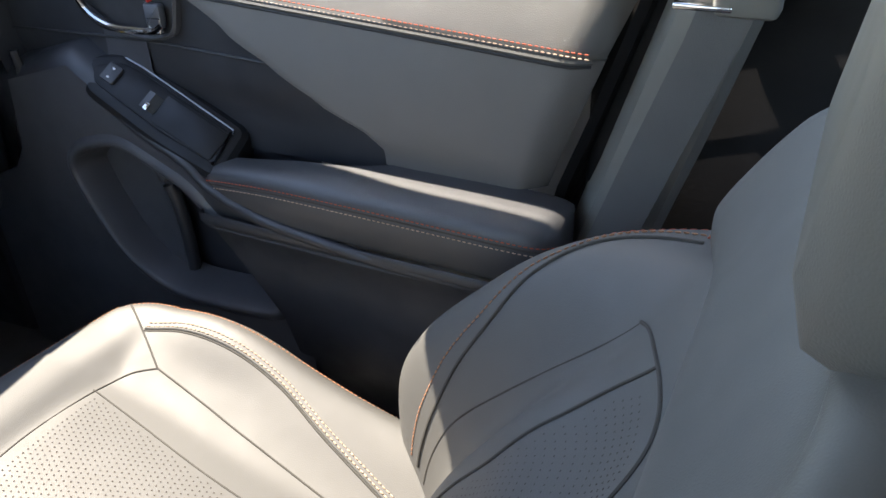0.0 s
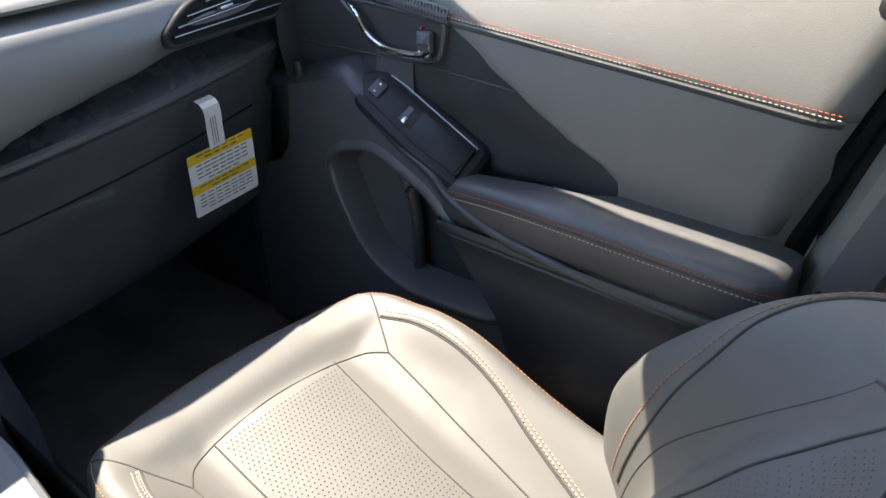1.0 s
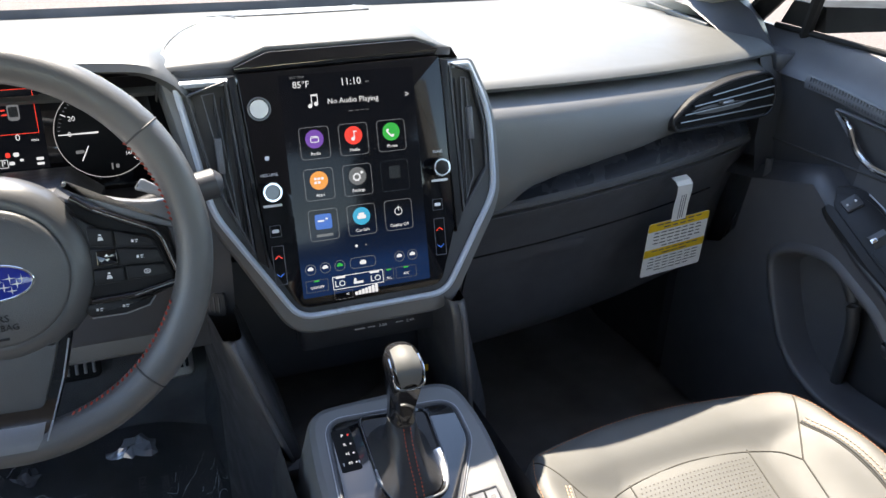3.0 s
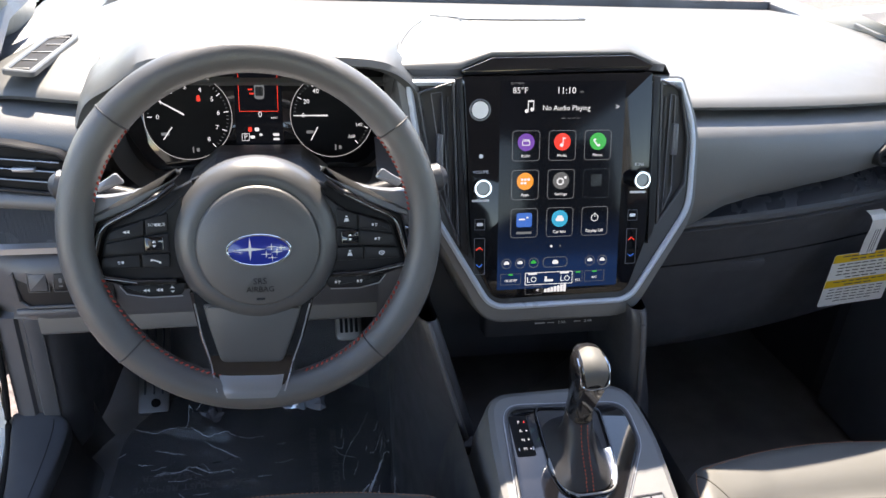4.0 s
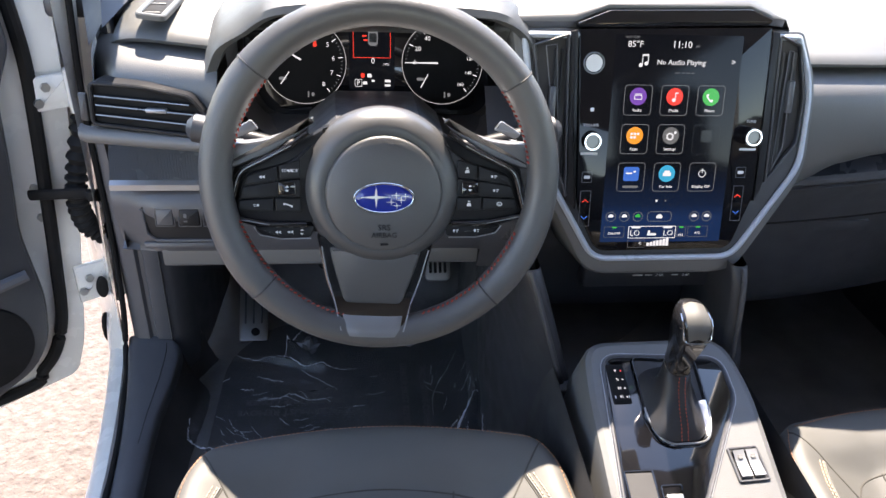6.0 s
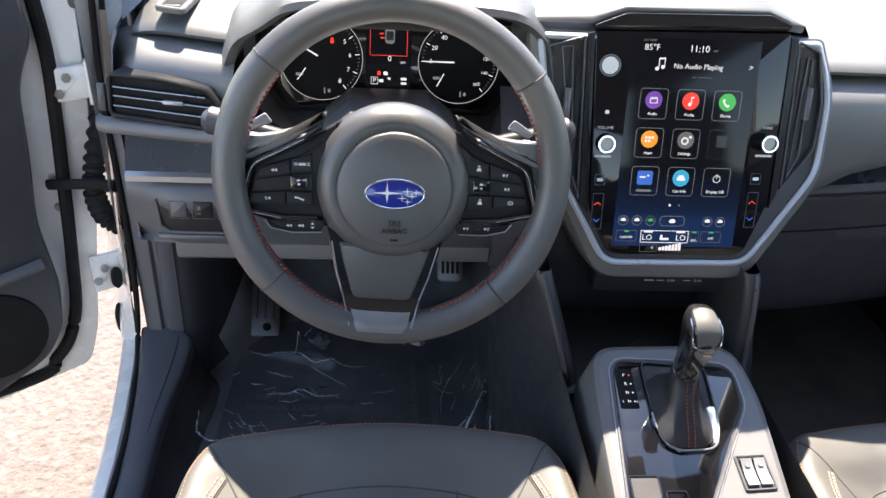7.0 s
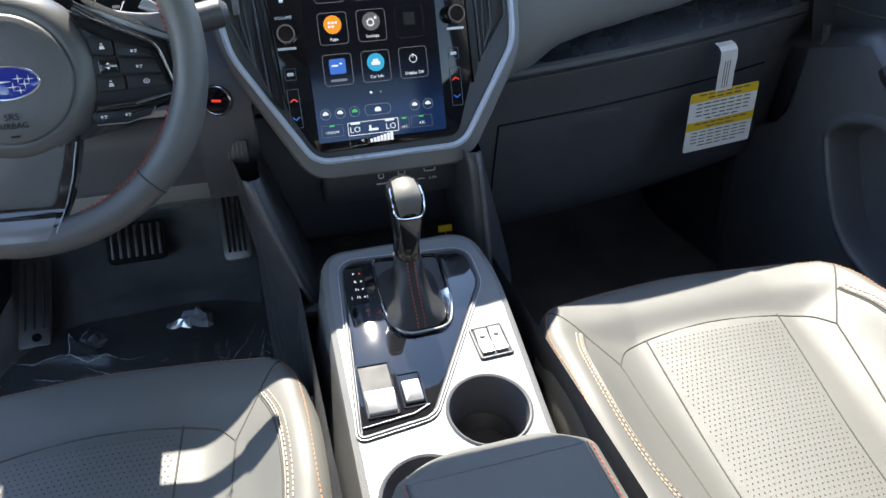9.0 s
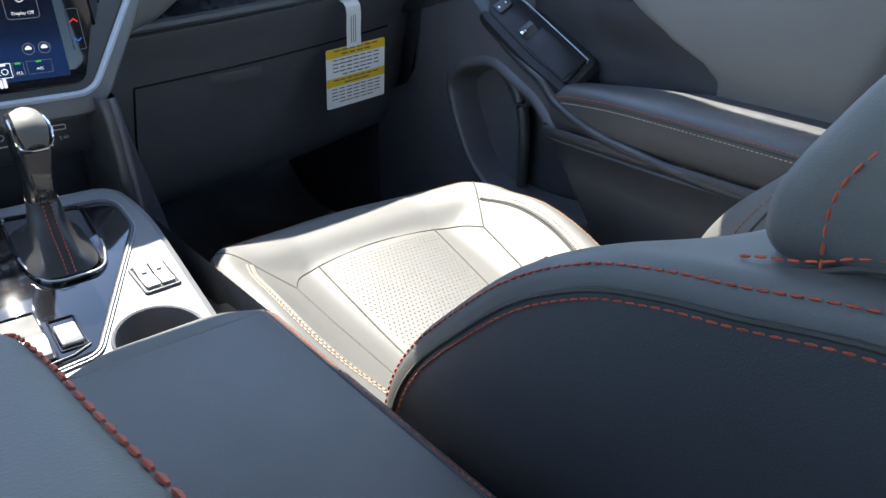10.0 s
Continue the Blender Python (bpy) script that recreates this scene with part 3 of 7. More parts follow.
def pad_row(x, e=None):
    e = e or seam_y(x)
    c = 1 - sstep(0.66, 0.75, abs(x)) * 0.04
    return [(x, e + 0.020, TOPZ - 0.012), (x, e - 0.008, TOPZ - 0.009), (x, e - 0.011, TOPZ - 0.004), (x, e - 0.006, TOPZ + 0.001), (x, e + 0.006, TOPZ + 0.005), (x, 0.40, TOPZ + 0.020 * c), (x, 0.60, TOPZ + 0.016 * c), (x, 0.80, TOPZ), (x, 0.98, TOPZ - 0.02)]


pad = part("top_pad", join(
    loft([[(lerp(table([(0.23, -0.714), (0.33, -0.702), (0.42, -0.698), (0.49, -0.690), (0.60, -0.668), (0.98, -0.645)], y), -0.57, i / 12), y, z - 0.012 * (1 - i / 12) ** 6) for x, y, z in pad_row(-0.748 + 0.178 * i / 12)] for i in range(13)], False),
    loft([pad_row(-0.57 + 0.39 * i / 6, 0.37) for i in range(7)], False),
    loft([pad_row(-0.18 + 0.928 * i / 50) for i in range(51)], False)), M_PAD, dash, "pale grey soft dashboard top")


def face_low(x):
    if x > 0:
        return table([(0.15, 0.80), (0.218, 0.828), (0.27, 0.860), (0.32, 0.873), (0.42, 0.889), (0.515, 0.906), (0.61, 0.905), (0.74, 0.905)], x)
    return 0.872


def face_row(x):
    e = seam_y(x) - (0.014 if x < 0 else 0.004)
    zl = face_low(x)
    b = 0.032 * sstep(0.70, 0.75, x) + 0.045 * sstep(-0.690, -0.732, x)
    return [(x, e + 0.045, TOPZ - 0.015), (x, e + 0.010 + b, TOPZ - 0.017), (x, e - 0.010 + b, TOPZ - 0.022), (x, e - 0.028 + b, TOPZ - 0.032), (x, e - 0.038 + b, TOPZ - 0.052), (x, e - 0.042 + b, lerp(TOPZ, zl, 0.68)), (x, e - 0.034 + b, lerp(TOPZ, zl, 0.90)), (x, e - 0.018 + b, zl), (x, e + 0.04, zl - 0.004)]


part("face_panel", loft([crom(face_row(x), 3) for x in [0.13 + 0.615 * i / 40 for i in range(41)]], False), M_FACE, dash, "grey padded panel across the passenger side")
part("face_panel", loft([crom(face_row(x), 3) for x in [-0.732 + 0.169 * i / 20 for i in range(21)]], False), M_FACE, dash, "grey padded panel on the driver's side")


def strip_low(x):
    return 0.812 + 0.07 * (x - 0.2) if x > 0 else 0.812


def low_row(x):
    e, z = seam_y(x) + 0.0, strip_low(x)
    f = face_low(x)
    return [(x, e + 0.06, f + 0.01), (x, e + 0.034, f - 0.004), (x, e + 0.022, lerp(f, z, 0.28)), (x, e + 0.008, lerp(f, z, 0.45)), (x, e - 0.004, lerp(f, z, 0.68)), (x, e - 0.006, z + 0.014)]


part("carbon_trim", loft([low_row(x) for x in [0.12 + 0.61 * i / 20 for i in range(21)]], False), M_WEAVE, dash, "dark carbon-patterned trim strip")
part("carbon_trim", loft([[(x, 0.300, 0.880), (x, 0.272, 0.868), (x, 0.252, 0.828)] for x in span_(-0.714, -0.16, 10)], False), M_WEAVE, dash, "dark carbon-patterned trim strip")
part("edge_strip", loft([[(x, seam_y(x) - 0.006, strip_low(x) + 0.014), (x, seam_y(x) - 0.010, strip_low(x) + 0.010), (x, seam_y(x) - 0.011, strip_low(x) + 0.004), (x, seam_y(x) - 0.008, strip_low(x))] for x in [0.12 + 0.61 * i / 20 for i in range(21)]], False), M_GLOVE, dash)
part("edge_strip", loft([[(x, 0.252, 0.828), (x, 0.245, 0.824), (x, 0.245, 0.816), (x, 0.256, 0.811)] for x in span_(-0.714, -0.16, 10)], False), M_SILVER, dash, "silver edge strip")


def glove_row(x):
    e, z = seam_y(x), strip_low(x)
    k = 0.006 * sstep(0.69, 0.73, x)
    return [(x, e + 0.03, z), (x, e - 0.006 + k, z - 0.003), (x, e - 0.006 + k, z - 0.012), (x, e + 0.012 + k, z - 0.05), (x, e + 0.030 + k, z - 0.11), (x, e + 0.048, z - 0.17), (x, e + 0.062, z - 0.235), (x, e + 0.082, z - 0.275), (x, e + 0.14, z - 0.30), (x, 0.70, 0.49), (x, 0.90, 0.48)]


lower = part("lower_panel", loft([crom(glove_row(x), 3) for x in [0.10 + 0.64 * i / 30 for i in range(31)]], False), M_GLOVE, dash, "black glovebox side of the dashboard")
part("end_trim", tube([(0.722, 0.262, 0.842), (0.724, 0.262, 0.815), (0.722, 0.275, 0.78)], 0.006, 8), M_BLACK, dash)
part("end_cap", loft([[(x, y, z) for y, z in ((0.33, 1.0), (0.30, 0.93), (0.30, 0.86), (0.285, 0.80), (0.33, 0.66), (0.42, 0.56))] for x in (0.72, 0.745, 0.77)], False), M_BLACK, dash)
GB = axes((0.357, 0.297, 0.735), (1, 0.03, 0.0), (0, -0.18, 0.98))
part("glovebox_handle", prism(corners([(-0.044, -0.018), (0.040, -0.012), (0.062, 0.036), (-0.042, 0.034)], 0.006), -0.01, 0.0030, 0.002, GB), M_POD, dash, "black glovebox handle recess")
part("handle_lip", loft([[GB @ Vector((u, v, d)) for v, d in ((-0.020, 0.002), (-0.018, 0.008), (-0.006, 0.011), (0.002, 0.010), (0.003, 0.004))] for u in (-0.044, -0.042, 0.038, 0.042)], False), M_CHAR, dash, "charcoal handle lip", smooth=40)
on_glove = lambda x, k: Vector(crom(glove_row(x), 8)[k]) + Vector((0, -0.0008, 0.0))
part("glovebox_gap", tube([on_glove(x, 28) for x in [0.197 + 0.48 * i / 16 for i in range(17)]], 0.0016, 6), M_RUBBER, dash)
part("glovebox_gap", tube([on_glove(0.197, k) for k in range(28, 54, 2)], 0.0016, 6), M_RUBBER, dash)


# ---------------- centre screen ----------------
SC = axes((0, 0.189, 0.9295), (1, 0, 0), (0, 0.2816, 0.9595))
unit = thing("centre_display", (0, 0.25, 0.78), "large upright touchscreen unit framed by slim air vents", "display")
body_o = corners([(-0.210, 0.126), (-0.180, -0.035), (-0.095, -0.192), (0.112, -0.192), (0.195, -0.055), (0.194, 0.060), (0.166, 0.128)], [0.01, 0.03, 0.03, 0.03, 0.03, 0.05, 0.01])
part("body", prism(body_o, -0.12, -0.004, 0.010, SC), M_FACE, unit, "grey soft housing")
bez_o = corners([(-0.197, 0.120), (-0.174, -0.030), (-0.0895, -0.1705), (0.105, -0.1695), (0.1835, -0.045), (0.1835, 0.060), (0.158, 0.122)], [0.006, 0.02, 0.022, 0.022, 0.02, 0.05, 0.006])
part("bezel", frame_ring(bez_o, 0.0075, -0.01, 0.004, 0.003, SC), M_BEZEL, unit, "satin bezel, pale blue for reflected sky")
part("vent_well", prism(inset(bez_o, 0.007), -0.02, -0.002, 0, SC), M_BLACK, unit, "black vent surround")
glass_o = corners([(-0.127, 0.124), (-0.115, -0.097), (-0.085, -0.1555), (0.096, -0.1535), (0.1285, -0.058), (0.1165, 0.130)], [0.003, 0.02, 0.014, 0.014, 0.03, 0.003])
glass = part("screen_glass", prism(glass_o, -0.004, 0.0045, 0.002, SC), M_SCREEN, unit, "glossy black glass front")
part("top_cap", prism(corners([(-0.127, 0.1255), (0.1105, 0.1320), (0.1165, 0.1385), (0.0877, 0.1505), (-0.0905, 0.1462), (-0.130, 0.1305)], 0.003), -0.05, 0.006, 0.002, SC), M_GLOSS, unit, "glossy black cap")
for s in (-1, 1):
    part("side_pillar", prism(corners([(s * 0.1165, 0.126), (s * 0.1275, 0.124), (s * 0.1315, -0.06), (s * 0.1285, -0.075), (s * 0.121, -0.09)] if s > 0 else [(-0.128, 0.123), (-0.137, 0.121), (-0.129, -0.088), (-0.117, -0.100)], 0.001, 2), -0.01, 0.0052, 0.0015, SC), M_POD, unit, "satin black strip beside the glass")


def glow(name, color, strength):
    m = bpy.data.materials.new(name)
    m.use_nodes = True
    b = m.node_tree.nodes["Principled BSDF"]
    b.inputs["Base Color"].default_value = (0.01, 0.01, 0.01, 1)
    b.inputs["Roughness"].default_value = 0.2
    b.inputs["Emission Color"].default_value = (*color, 1)
    b.inputs["Emission Strength"].default_value = strength * 0.42
    return m


G_WHITE = glow("lit_white", (0.85, 0.9, 1.0), 0.54)
G_GREY = glow("lit_grey", (0.55, 0.6, 0.68), 0.16)
G_RING = glow("lit_dial_ring", (0.75, 0.78, 0.85), 0.30)
G_PURPLE, G_RED, G_GREEN = glow("lit_purple", (0.16, 0.05, 0.42), 0.58), glow("lit_red", (0.85, 0.05, 0.03), 0.58), glow("lit_green", (0.02, 0.5, 0.07), 0.50)
G_ORANGE, G_BLUE, G_CYAN = glow("lit_orange", (0.85, 0.33, 0.02), 0.58), glow("lit_blue", (0.03, 0.14, 0.6), 0.58), glow("lit_cyan", (0.02, 0.4, 0.7), 0.54)
G_STEEL = glow("lit_steel", (0.2, 0.21, 0.23), 0.36)
G_DARK = glow("lit_dark", (0.02, 0.025, 0.03), 0.22)
M_FAINT = mat("faint_print", (0.16, 0.16, 0.165), 0.6)
M_PRINT = mat("white_print", (0.85, 0.85, 0.86), 0.6)

# the lit picture: black above, deep blue towards its lower edge
M_LCD = bpy.data.materials.new("display_picture")
M_LCD.use_nodes = True
_n, _l = M_LCD.node_tree.nodes, M_LCD.node_tree.links
_b = _n["Principled BSDF"]
_b.inputs["Base Color"].default_value = (0.004, 0.004, 0.005, 1)
_b.inputs["Roughness"].default_value = 0.08
_co, _sx, _rp = _n.new("ShaderNodeTexCoord"), _n.new("ShaderNodeSeparateXYZ"), _n.new("ShaderNodeValToRGB")
_mr = _n.new("ShaderNodeMapRange")
_mr.inputs["From Min"].default_value, _mr.inputs["From Max"].default_value = 0.825, 0.89
_l.new(_co.outputs["Object"], _sx.inputs[0])
_l.new(_sx.outputs["Z"], _mr.inputs["Value"])
_l.new(_mr.outputs[0], _rp.inputs[0])
_rp.color_ramp.elements[0].color, _rp.color_ramp.elements[1].color = (0.008, 0.028, 0.10, 1), (0.003, 0.004, 0.007, 1)
_e = _rp.color_ramp.elements.new(0.25)
_e.color = (0.005, 0.014, 0.045, 1)
_l.new(_rp.outputs[0], _b.inputs["Emission Color"])
_b.inputs["Emission Strength"].default_value = 0.20


def disc(u, v, r, d0, d1, m, n=24, bevel=0.0):
    return prism([(u + r * math.cos(k * math.tau / n), v + r * math.sin(k * math.tau / n)) for k in range(n)], d0, d1, bevel, m)


def rrect(u, v, w, h, r=0.003, n=4):
    return corners([(u - w / 2, v - h / 2), (u + w / 2, v - h / 2), (u + w / 2, v + h / 2), (u - w / 2, v + h / 2)], r, n)


def bar(u, v, w, h, d0, d1, m):
    return prism(rrect(u, v, w, h, min(w, h) * 0.3, 2), d0, d1, 0, m)


G0 = 0.0045                                # depth of the glass front
M_LCD.node_tree.nodes["Principled BSDF"].inputs["Specular IOR Level"].default_value = 0.22
picture = part("picture", prism(rrect(0, -0.012, 0.162, 0.262, 0.002), G0, G0 + 0.0003, 0, SC), M_LCD, unit, "lit menu picture in black and blue")
D = G0 + 0.0003


def mark(geo, material, name="icon", parent=None):
    return part(name, geo, material, parent or picture, smooth=0)


def at_sc(u, v, d=D + 0.0003):
    return SC @ Matrix.Translation((u, v, d))


names = [("Radio", G_PURPLE), ("Media", G_RED), ("Phone", G_GREEN), ("Apps", G_ORANGE), ("Settings", G_STEEL), (None, G_DARK), ("bar", G_BLUE), ("Car Info", G_CYAN), ("Display Off", None)]
for i, (nm, gm) in enumerate(names):
    u, v = -0.047 + 0.047 * (i % 3), 0.040 - 0.0485 * (i // 3)
    tile = mark(frame_ring(rrect(u, v, 0.0355, 0.0375, 0.005), 0.0006, D, D + 0.0004, 0.0001, SC), G_GREY if i != 5 else G_DARK, "menu_tile")
    if i == 5:
        mark(prism(rrect(u, v + 0.004, 0.014, 0.015, 0.001), D, D + 0.0003, 0, SC), G_DARK, "icon", tile)
        continue
    if i == 6:
        mark(prism(rrect(u, v + 0.004, 0.020, 0.018, 0.003), D, D + 0.0003, 0, SC), gm, "icon", tile)
        mark(join(bar(u - 0.003, v + 0.005, 0.008, 0.002, D + 0.0003, D + 0.0005, SC), bar(u + 0.004, v + 0.007, 0.003, 0.002, D + 0.0003, D + 0.0005, SC)), G_WHITE, "icon", tile)
        mark(bar(u, v - 0.0125, 0.020, 0.0030, D, D + 0.0003, SC), G_GREY, "caption_bar", tile)
        continue
    if gm:
        mark(disc(u, v + 0.0045, 0.0108, D, D + 0.0003, SC), gm, "icon", tile)
    d0, d1 = D + 0.0003, D + 0.0005
    c = (u, v + 0.0045)
    if i == 0:
        g = join(frame_ring(rrect(c[0], c[1] - 0.001, 0.010, 0.006, 0.001), 0.0009, d0, d1, 0.0001, SC), bar(c[0], c[1] + 0.003, 0.009, 0.0009, d0, d1, SC))
    elif i == 1:
        g = join(disc(c[0] - 0.001, c[1] - 0.004, 0.0022, d0, d1, SC), bar(c[0] + 0.0008, c[1] + 0.0005, 0.0010, 0.010, d0, d1, SC), bar(c[0] + 0.0022, c[1] + 0.0045, 0.004, 0.0014, d0, d1, SC))
    elif i == 2:
        mp = SC @ Matrix.Translation((c[0], c[1], 0)) @ pose(0, 0, 0, 0, 0, 40)
        g = join(bar(-0.0035, 0, 0.0018, 0.009, d0, d1, mp), bar(-0.002, 0.0045, 0.0035, 0.0028, d0, d1, mp), bar(-0.002, -0.0045, 0.0035, 0.0028, d0, d1, mp))
    elif i == 3:
        g = join(*[bar(c[0] + (k % 3 - 1) * 0.0042, c[1] + (0.0022 if k < 3 else -0.0022), 0.0032, 0.0030, d0, d1, SC) for k in range(5)])
    elif i == 4:
        g = join(frame_ring([(c[0] - 0.001 + 0.0048 * math.cos(k * math.tau / 16) * (1.12 if k % 2 else 0.9), c[1] - 0.001 + 0.0048 * math.sin(k * math.tau / 16) * (1.12 if k % 2 else 0.9)) for k in range(16)], 0.0016, d0, d1, 0.0001, SC), disc(c[0] + 0.0055, c[1] + 0.004, 0.0018, d0, d1, SC, 10))
    elif i == 7:
        g = join(bar(c[0], c[1] - 0.001, 0.011, 0.0045, d0, d1, SC), bar(c[0], c[1] + 0.0025, 0.007, 0.003, d0, d1, SC))
    else:
        g = join(frame_ring([(c[0] + 0.0050 * math.cos(k * math.tau / 20), c[1] + 0.0050 * math.sin(k * math.tau / 20)) for k in range(20)], 0.0009, d0, d1, 0.0001, SC), bar(c[0], c[1] + 0.0035, 0.0009, 0.006, d1, d1 + 0.0002, SC))
    mark(g, G_WHITE, "icon", tile)
    text("caption", nm, 0.0052, at_sc(u, v - 0.0125), G_WHITE, tile)
text("clock", "11:10", 0.0115, at_sc(0.003, 0.107), G_WHITE, picture)
text("temperature", "85\u00b0F", 0.0105, at_sc(-0.056, 0.107), G_WHITE, picture)
text("caption", "OUT TEMP", 0.0036, at_sc(-0.060, 0.1155), G_GREY, picture)
text("caption", "AM", 0.0036, at_sc(0.023, 0.1055), G_GREY, picture)
text("caption", "No Audio Playing", 0.0088, at_sc(0.004, 0.086), G_WHITE, picture)
text("caption", ">", 0.010, at_sc(0.071, 0.087), G_WHITE, picture)
mark(join(disc(-0.0475, 0.0825, 0.0024, D, D + 0.0003, SC, 12), disc(-0.0405, 0.0845, 0.0024, D, D + 0.0003, SC, 12), bar(-0.0455, 0.088, 0.0010, 0.012, D, D + 0.0003, SC), bar(-0.0385, 0.090, 0.0010, 0.012, D, D + 0.0003, SC), bar(-0.042, 0.0945, 0.008, 0.002, D, D + 0.0003, SC)), G_WHITE, "music_note")
mark(join(bar(0.0, 0.0735, 0.005, 0.0008, D, D + 0.0003, SC), *[bar(0.008 + 0.006 * k, 0.0735, 0.004, 0.0006, D, D + 0.0003, SC) for k in range(3)]), G_GREY, "page_bar")
mark(disc(-0.010, -0.088, 0.0016, D, D + 0.0003, SC, 12), G_WHITE, "page_dot")
mark(disc(0.002, -0.088, 0.0012, D, D + 0.0003, SC, 12), G_GREY, "page_dot")
for u, gm in ((-0.069, G_WHITE), (-0.051, G_WHITE), (-0.033, G_GREEN), (0.043, G_WHITE), (0.060, G_WHITE)):
    ring = mark(frame_ring([(u + 0.0066 * math.cos(k * math.tau / 20), -0.109 + 0.0066 * math.sin(k * math.tau / 20)) for k in range(20)], 0.0006, D, D + 0.0003, 0.0001, SC), G_GREY, "round_key")
    mark(join(bar(u, -0.1085, 0.007, 0.0028, D, D + 0.0003, SC), bar(u, -0.1065, 0.004, 0.0016, D + 0.0003, D + 0.0005, SC)), gm, "icon", ring)
home = mark(frame_ring(rrect(-0.004, -0.109, 0.033, 0.0135, 0.006), 0.0006, D, D + 0.0003, 0.0001, SC), G_GREY, "home_key")
mark(join(bar(-0.004, -0.1095, 0.008, 0.004, D, D + 0.0003, SC), bar(-0.004, -0.107, 0.005, 0.0016, D + 0.0003, D + 0.0005, SC)), G_WHITE, "icon", home)
clim = mark(frame_ring(rrect(-0.012, -0.130, 0.064, 0.0165, 0.001), 0.0008, D, D + 0.0004, 0.0001, SC), G_WHITE, "climate_box")
text("caption", "LO", 0.0105, at_sc(-0.035, -0.1315), G_WHITE, clim)
text("caption", "LO", 0.0105, at_sc(0.010, -0.1315), G_WHITE, clim)
mark(join(bar(-0.034, -0.1235, 0.012, 0.0026, D, D + 0.0003, SC), bar(0.009, -0.1235, 0.012, 0.0026, D, D + 0.0003, SC), bar(-0.012, -0.133, 0.012, 0.003, D, D + 0.0003, SC), bar(-0.016, -0.130, 0.003, 0.005, D, D + 0.0003, SC)), G_WHITE, "icon", clim)
for u, w, s in ((-0.063, 0.027, "ON/OFF"), (0.050, 0.027, "A/C"), (0.0275, 0.012, "ALL")):
    k = mark(frame_ring(rrect(u, -0.1295, w, 0.0145, 0.001), 0.0004, D, D + 0.0003, 0.0001, SC), G_STEEL, "climate_key")
    text("caption", s, 0.0046, at_sc(u, -0.1315 if s != "ALL" else -0.134), G_WHITE, k)
    mark(bar(u, -0.1235, 0.006, 0.002, D, D + 0.0003, SC), G_GREEN, "lamp", k)
fan = mark(frame_ring(rrect(-0.032, -0.1455, 0.023, 0.0105, 0.001), 0.0004, D, D + 0.0003, 0.0001, SC), G_STEEL, "fan_key")
text("caption", "<", 0.007, at_sc(-0.027, -0.1455), G_WHITE, fan)
mark(join(*[bar(-0.016 + 0.0043 * k, -0.1465 + 0.0005 * k, 0.0036, 0.0045 + 0.0010 * k, D, D + 0.0003, SC) for k in range(7)]), G_WHITE, "fan_bars", fan)
# hard keys left and right of the picture
for u, v, s in ((-0.104, -0.010, "VOLUME"), (0.1045, -0.004, "TUNE")):
    kn = part("knob", revolve([(0.0115, G0), (0.0115, G0 + 0.010), (0.0105, G0 + 0.012), (0.0085, G0 + 0.0125), (0.008, G0 + 0.0105), (0.0, G0 + 0.0105)], 32, SC @ Matrix.Translation((u, v, 0))), M_GLOSS, unit, "black dial with a bright ring")
    part("ring", revolve([(0.0105, G0 + 0.0118), (0.0107, G0 + 0.0132), (0.0088, G0 + 0.0132), (0.0086, G0 + 0.0118)], 32, SC @ Matrix.Translation((u, v, 0)), False, False), M_CHROME, kn)
    text("caption", s, 0.0052, at_sc(u, v + 0.0185, G0 + 0.0001), M_PRINT, unit)
    part("legend", bar(u, v - 0.017, 0.022, 0.003, G0, G0 + 0.0002, SC), M_PRINT, unit, smooth=0)
part("sticker", disc(-0.106, 0.084, 0.0105, G0, G0 + 0.0006, SC), M_PAPER, unit, "round white film pull tab")
part("ring", frame_ring([(-0.106 + 0.0135 * math.cos(k * math.tau / 28), 0.084 + 0.0135 * math.sin(k * math.tau / 28)) for k in range(28)], 0.002, G0, G0 + 0.0008, 0.0003, SC), M_GUN, unit)
part("lamp", bar(-0.104, 0.028, 0.005, 0.005, G0, G0 + 0.0003, SC), M_PRINT, unit, smooth=0)
for s, dv in ((-1, 0.0), (1, 0.006)):
    u = s * 0.1045 if s < 0 else 0.099
    part("key", frame_ring(rrect(u, -0.057 + dv, 0.013, 0.014, 0.001), 0.0005, G0, G0 + 0.0005, 0.0001, SC), M_GUN, unit)
    part("legend", bar(u, -0.057 + dv, 0.008, 0.004, G0, G0 + 0.0003, SC), M_PRINT, unit, smooth=0)
    part("key", frame_ring(rrect(u, -0.098 + dv, 0.014, 0.047, 0.001), 0.0006, G0, G0 + 0.0008, 0.0001, SC), M_GUN, unit)
    for vv, gm, rot in ((-0.088, G_RED, 1), (-0.110, G_BLUE, -1)):
        part("arrow", join(*[bar(0, 0, 0.0062, 0.0011, G0, G0 + 0.0003, SC @ Matrix.Translation((u + sx * 0.002, vv + dv, 0)) @ pose(0, 0, 0, 0, 0, -sx * rot * 40)) for sx in (-1, 1)]), gm, unit, smooth=0)
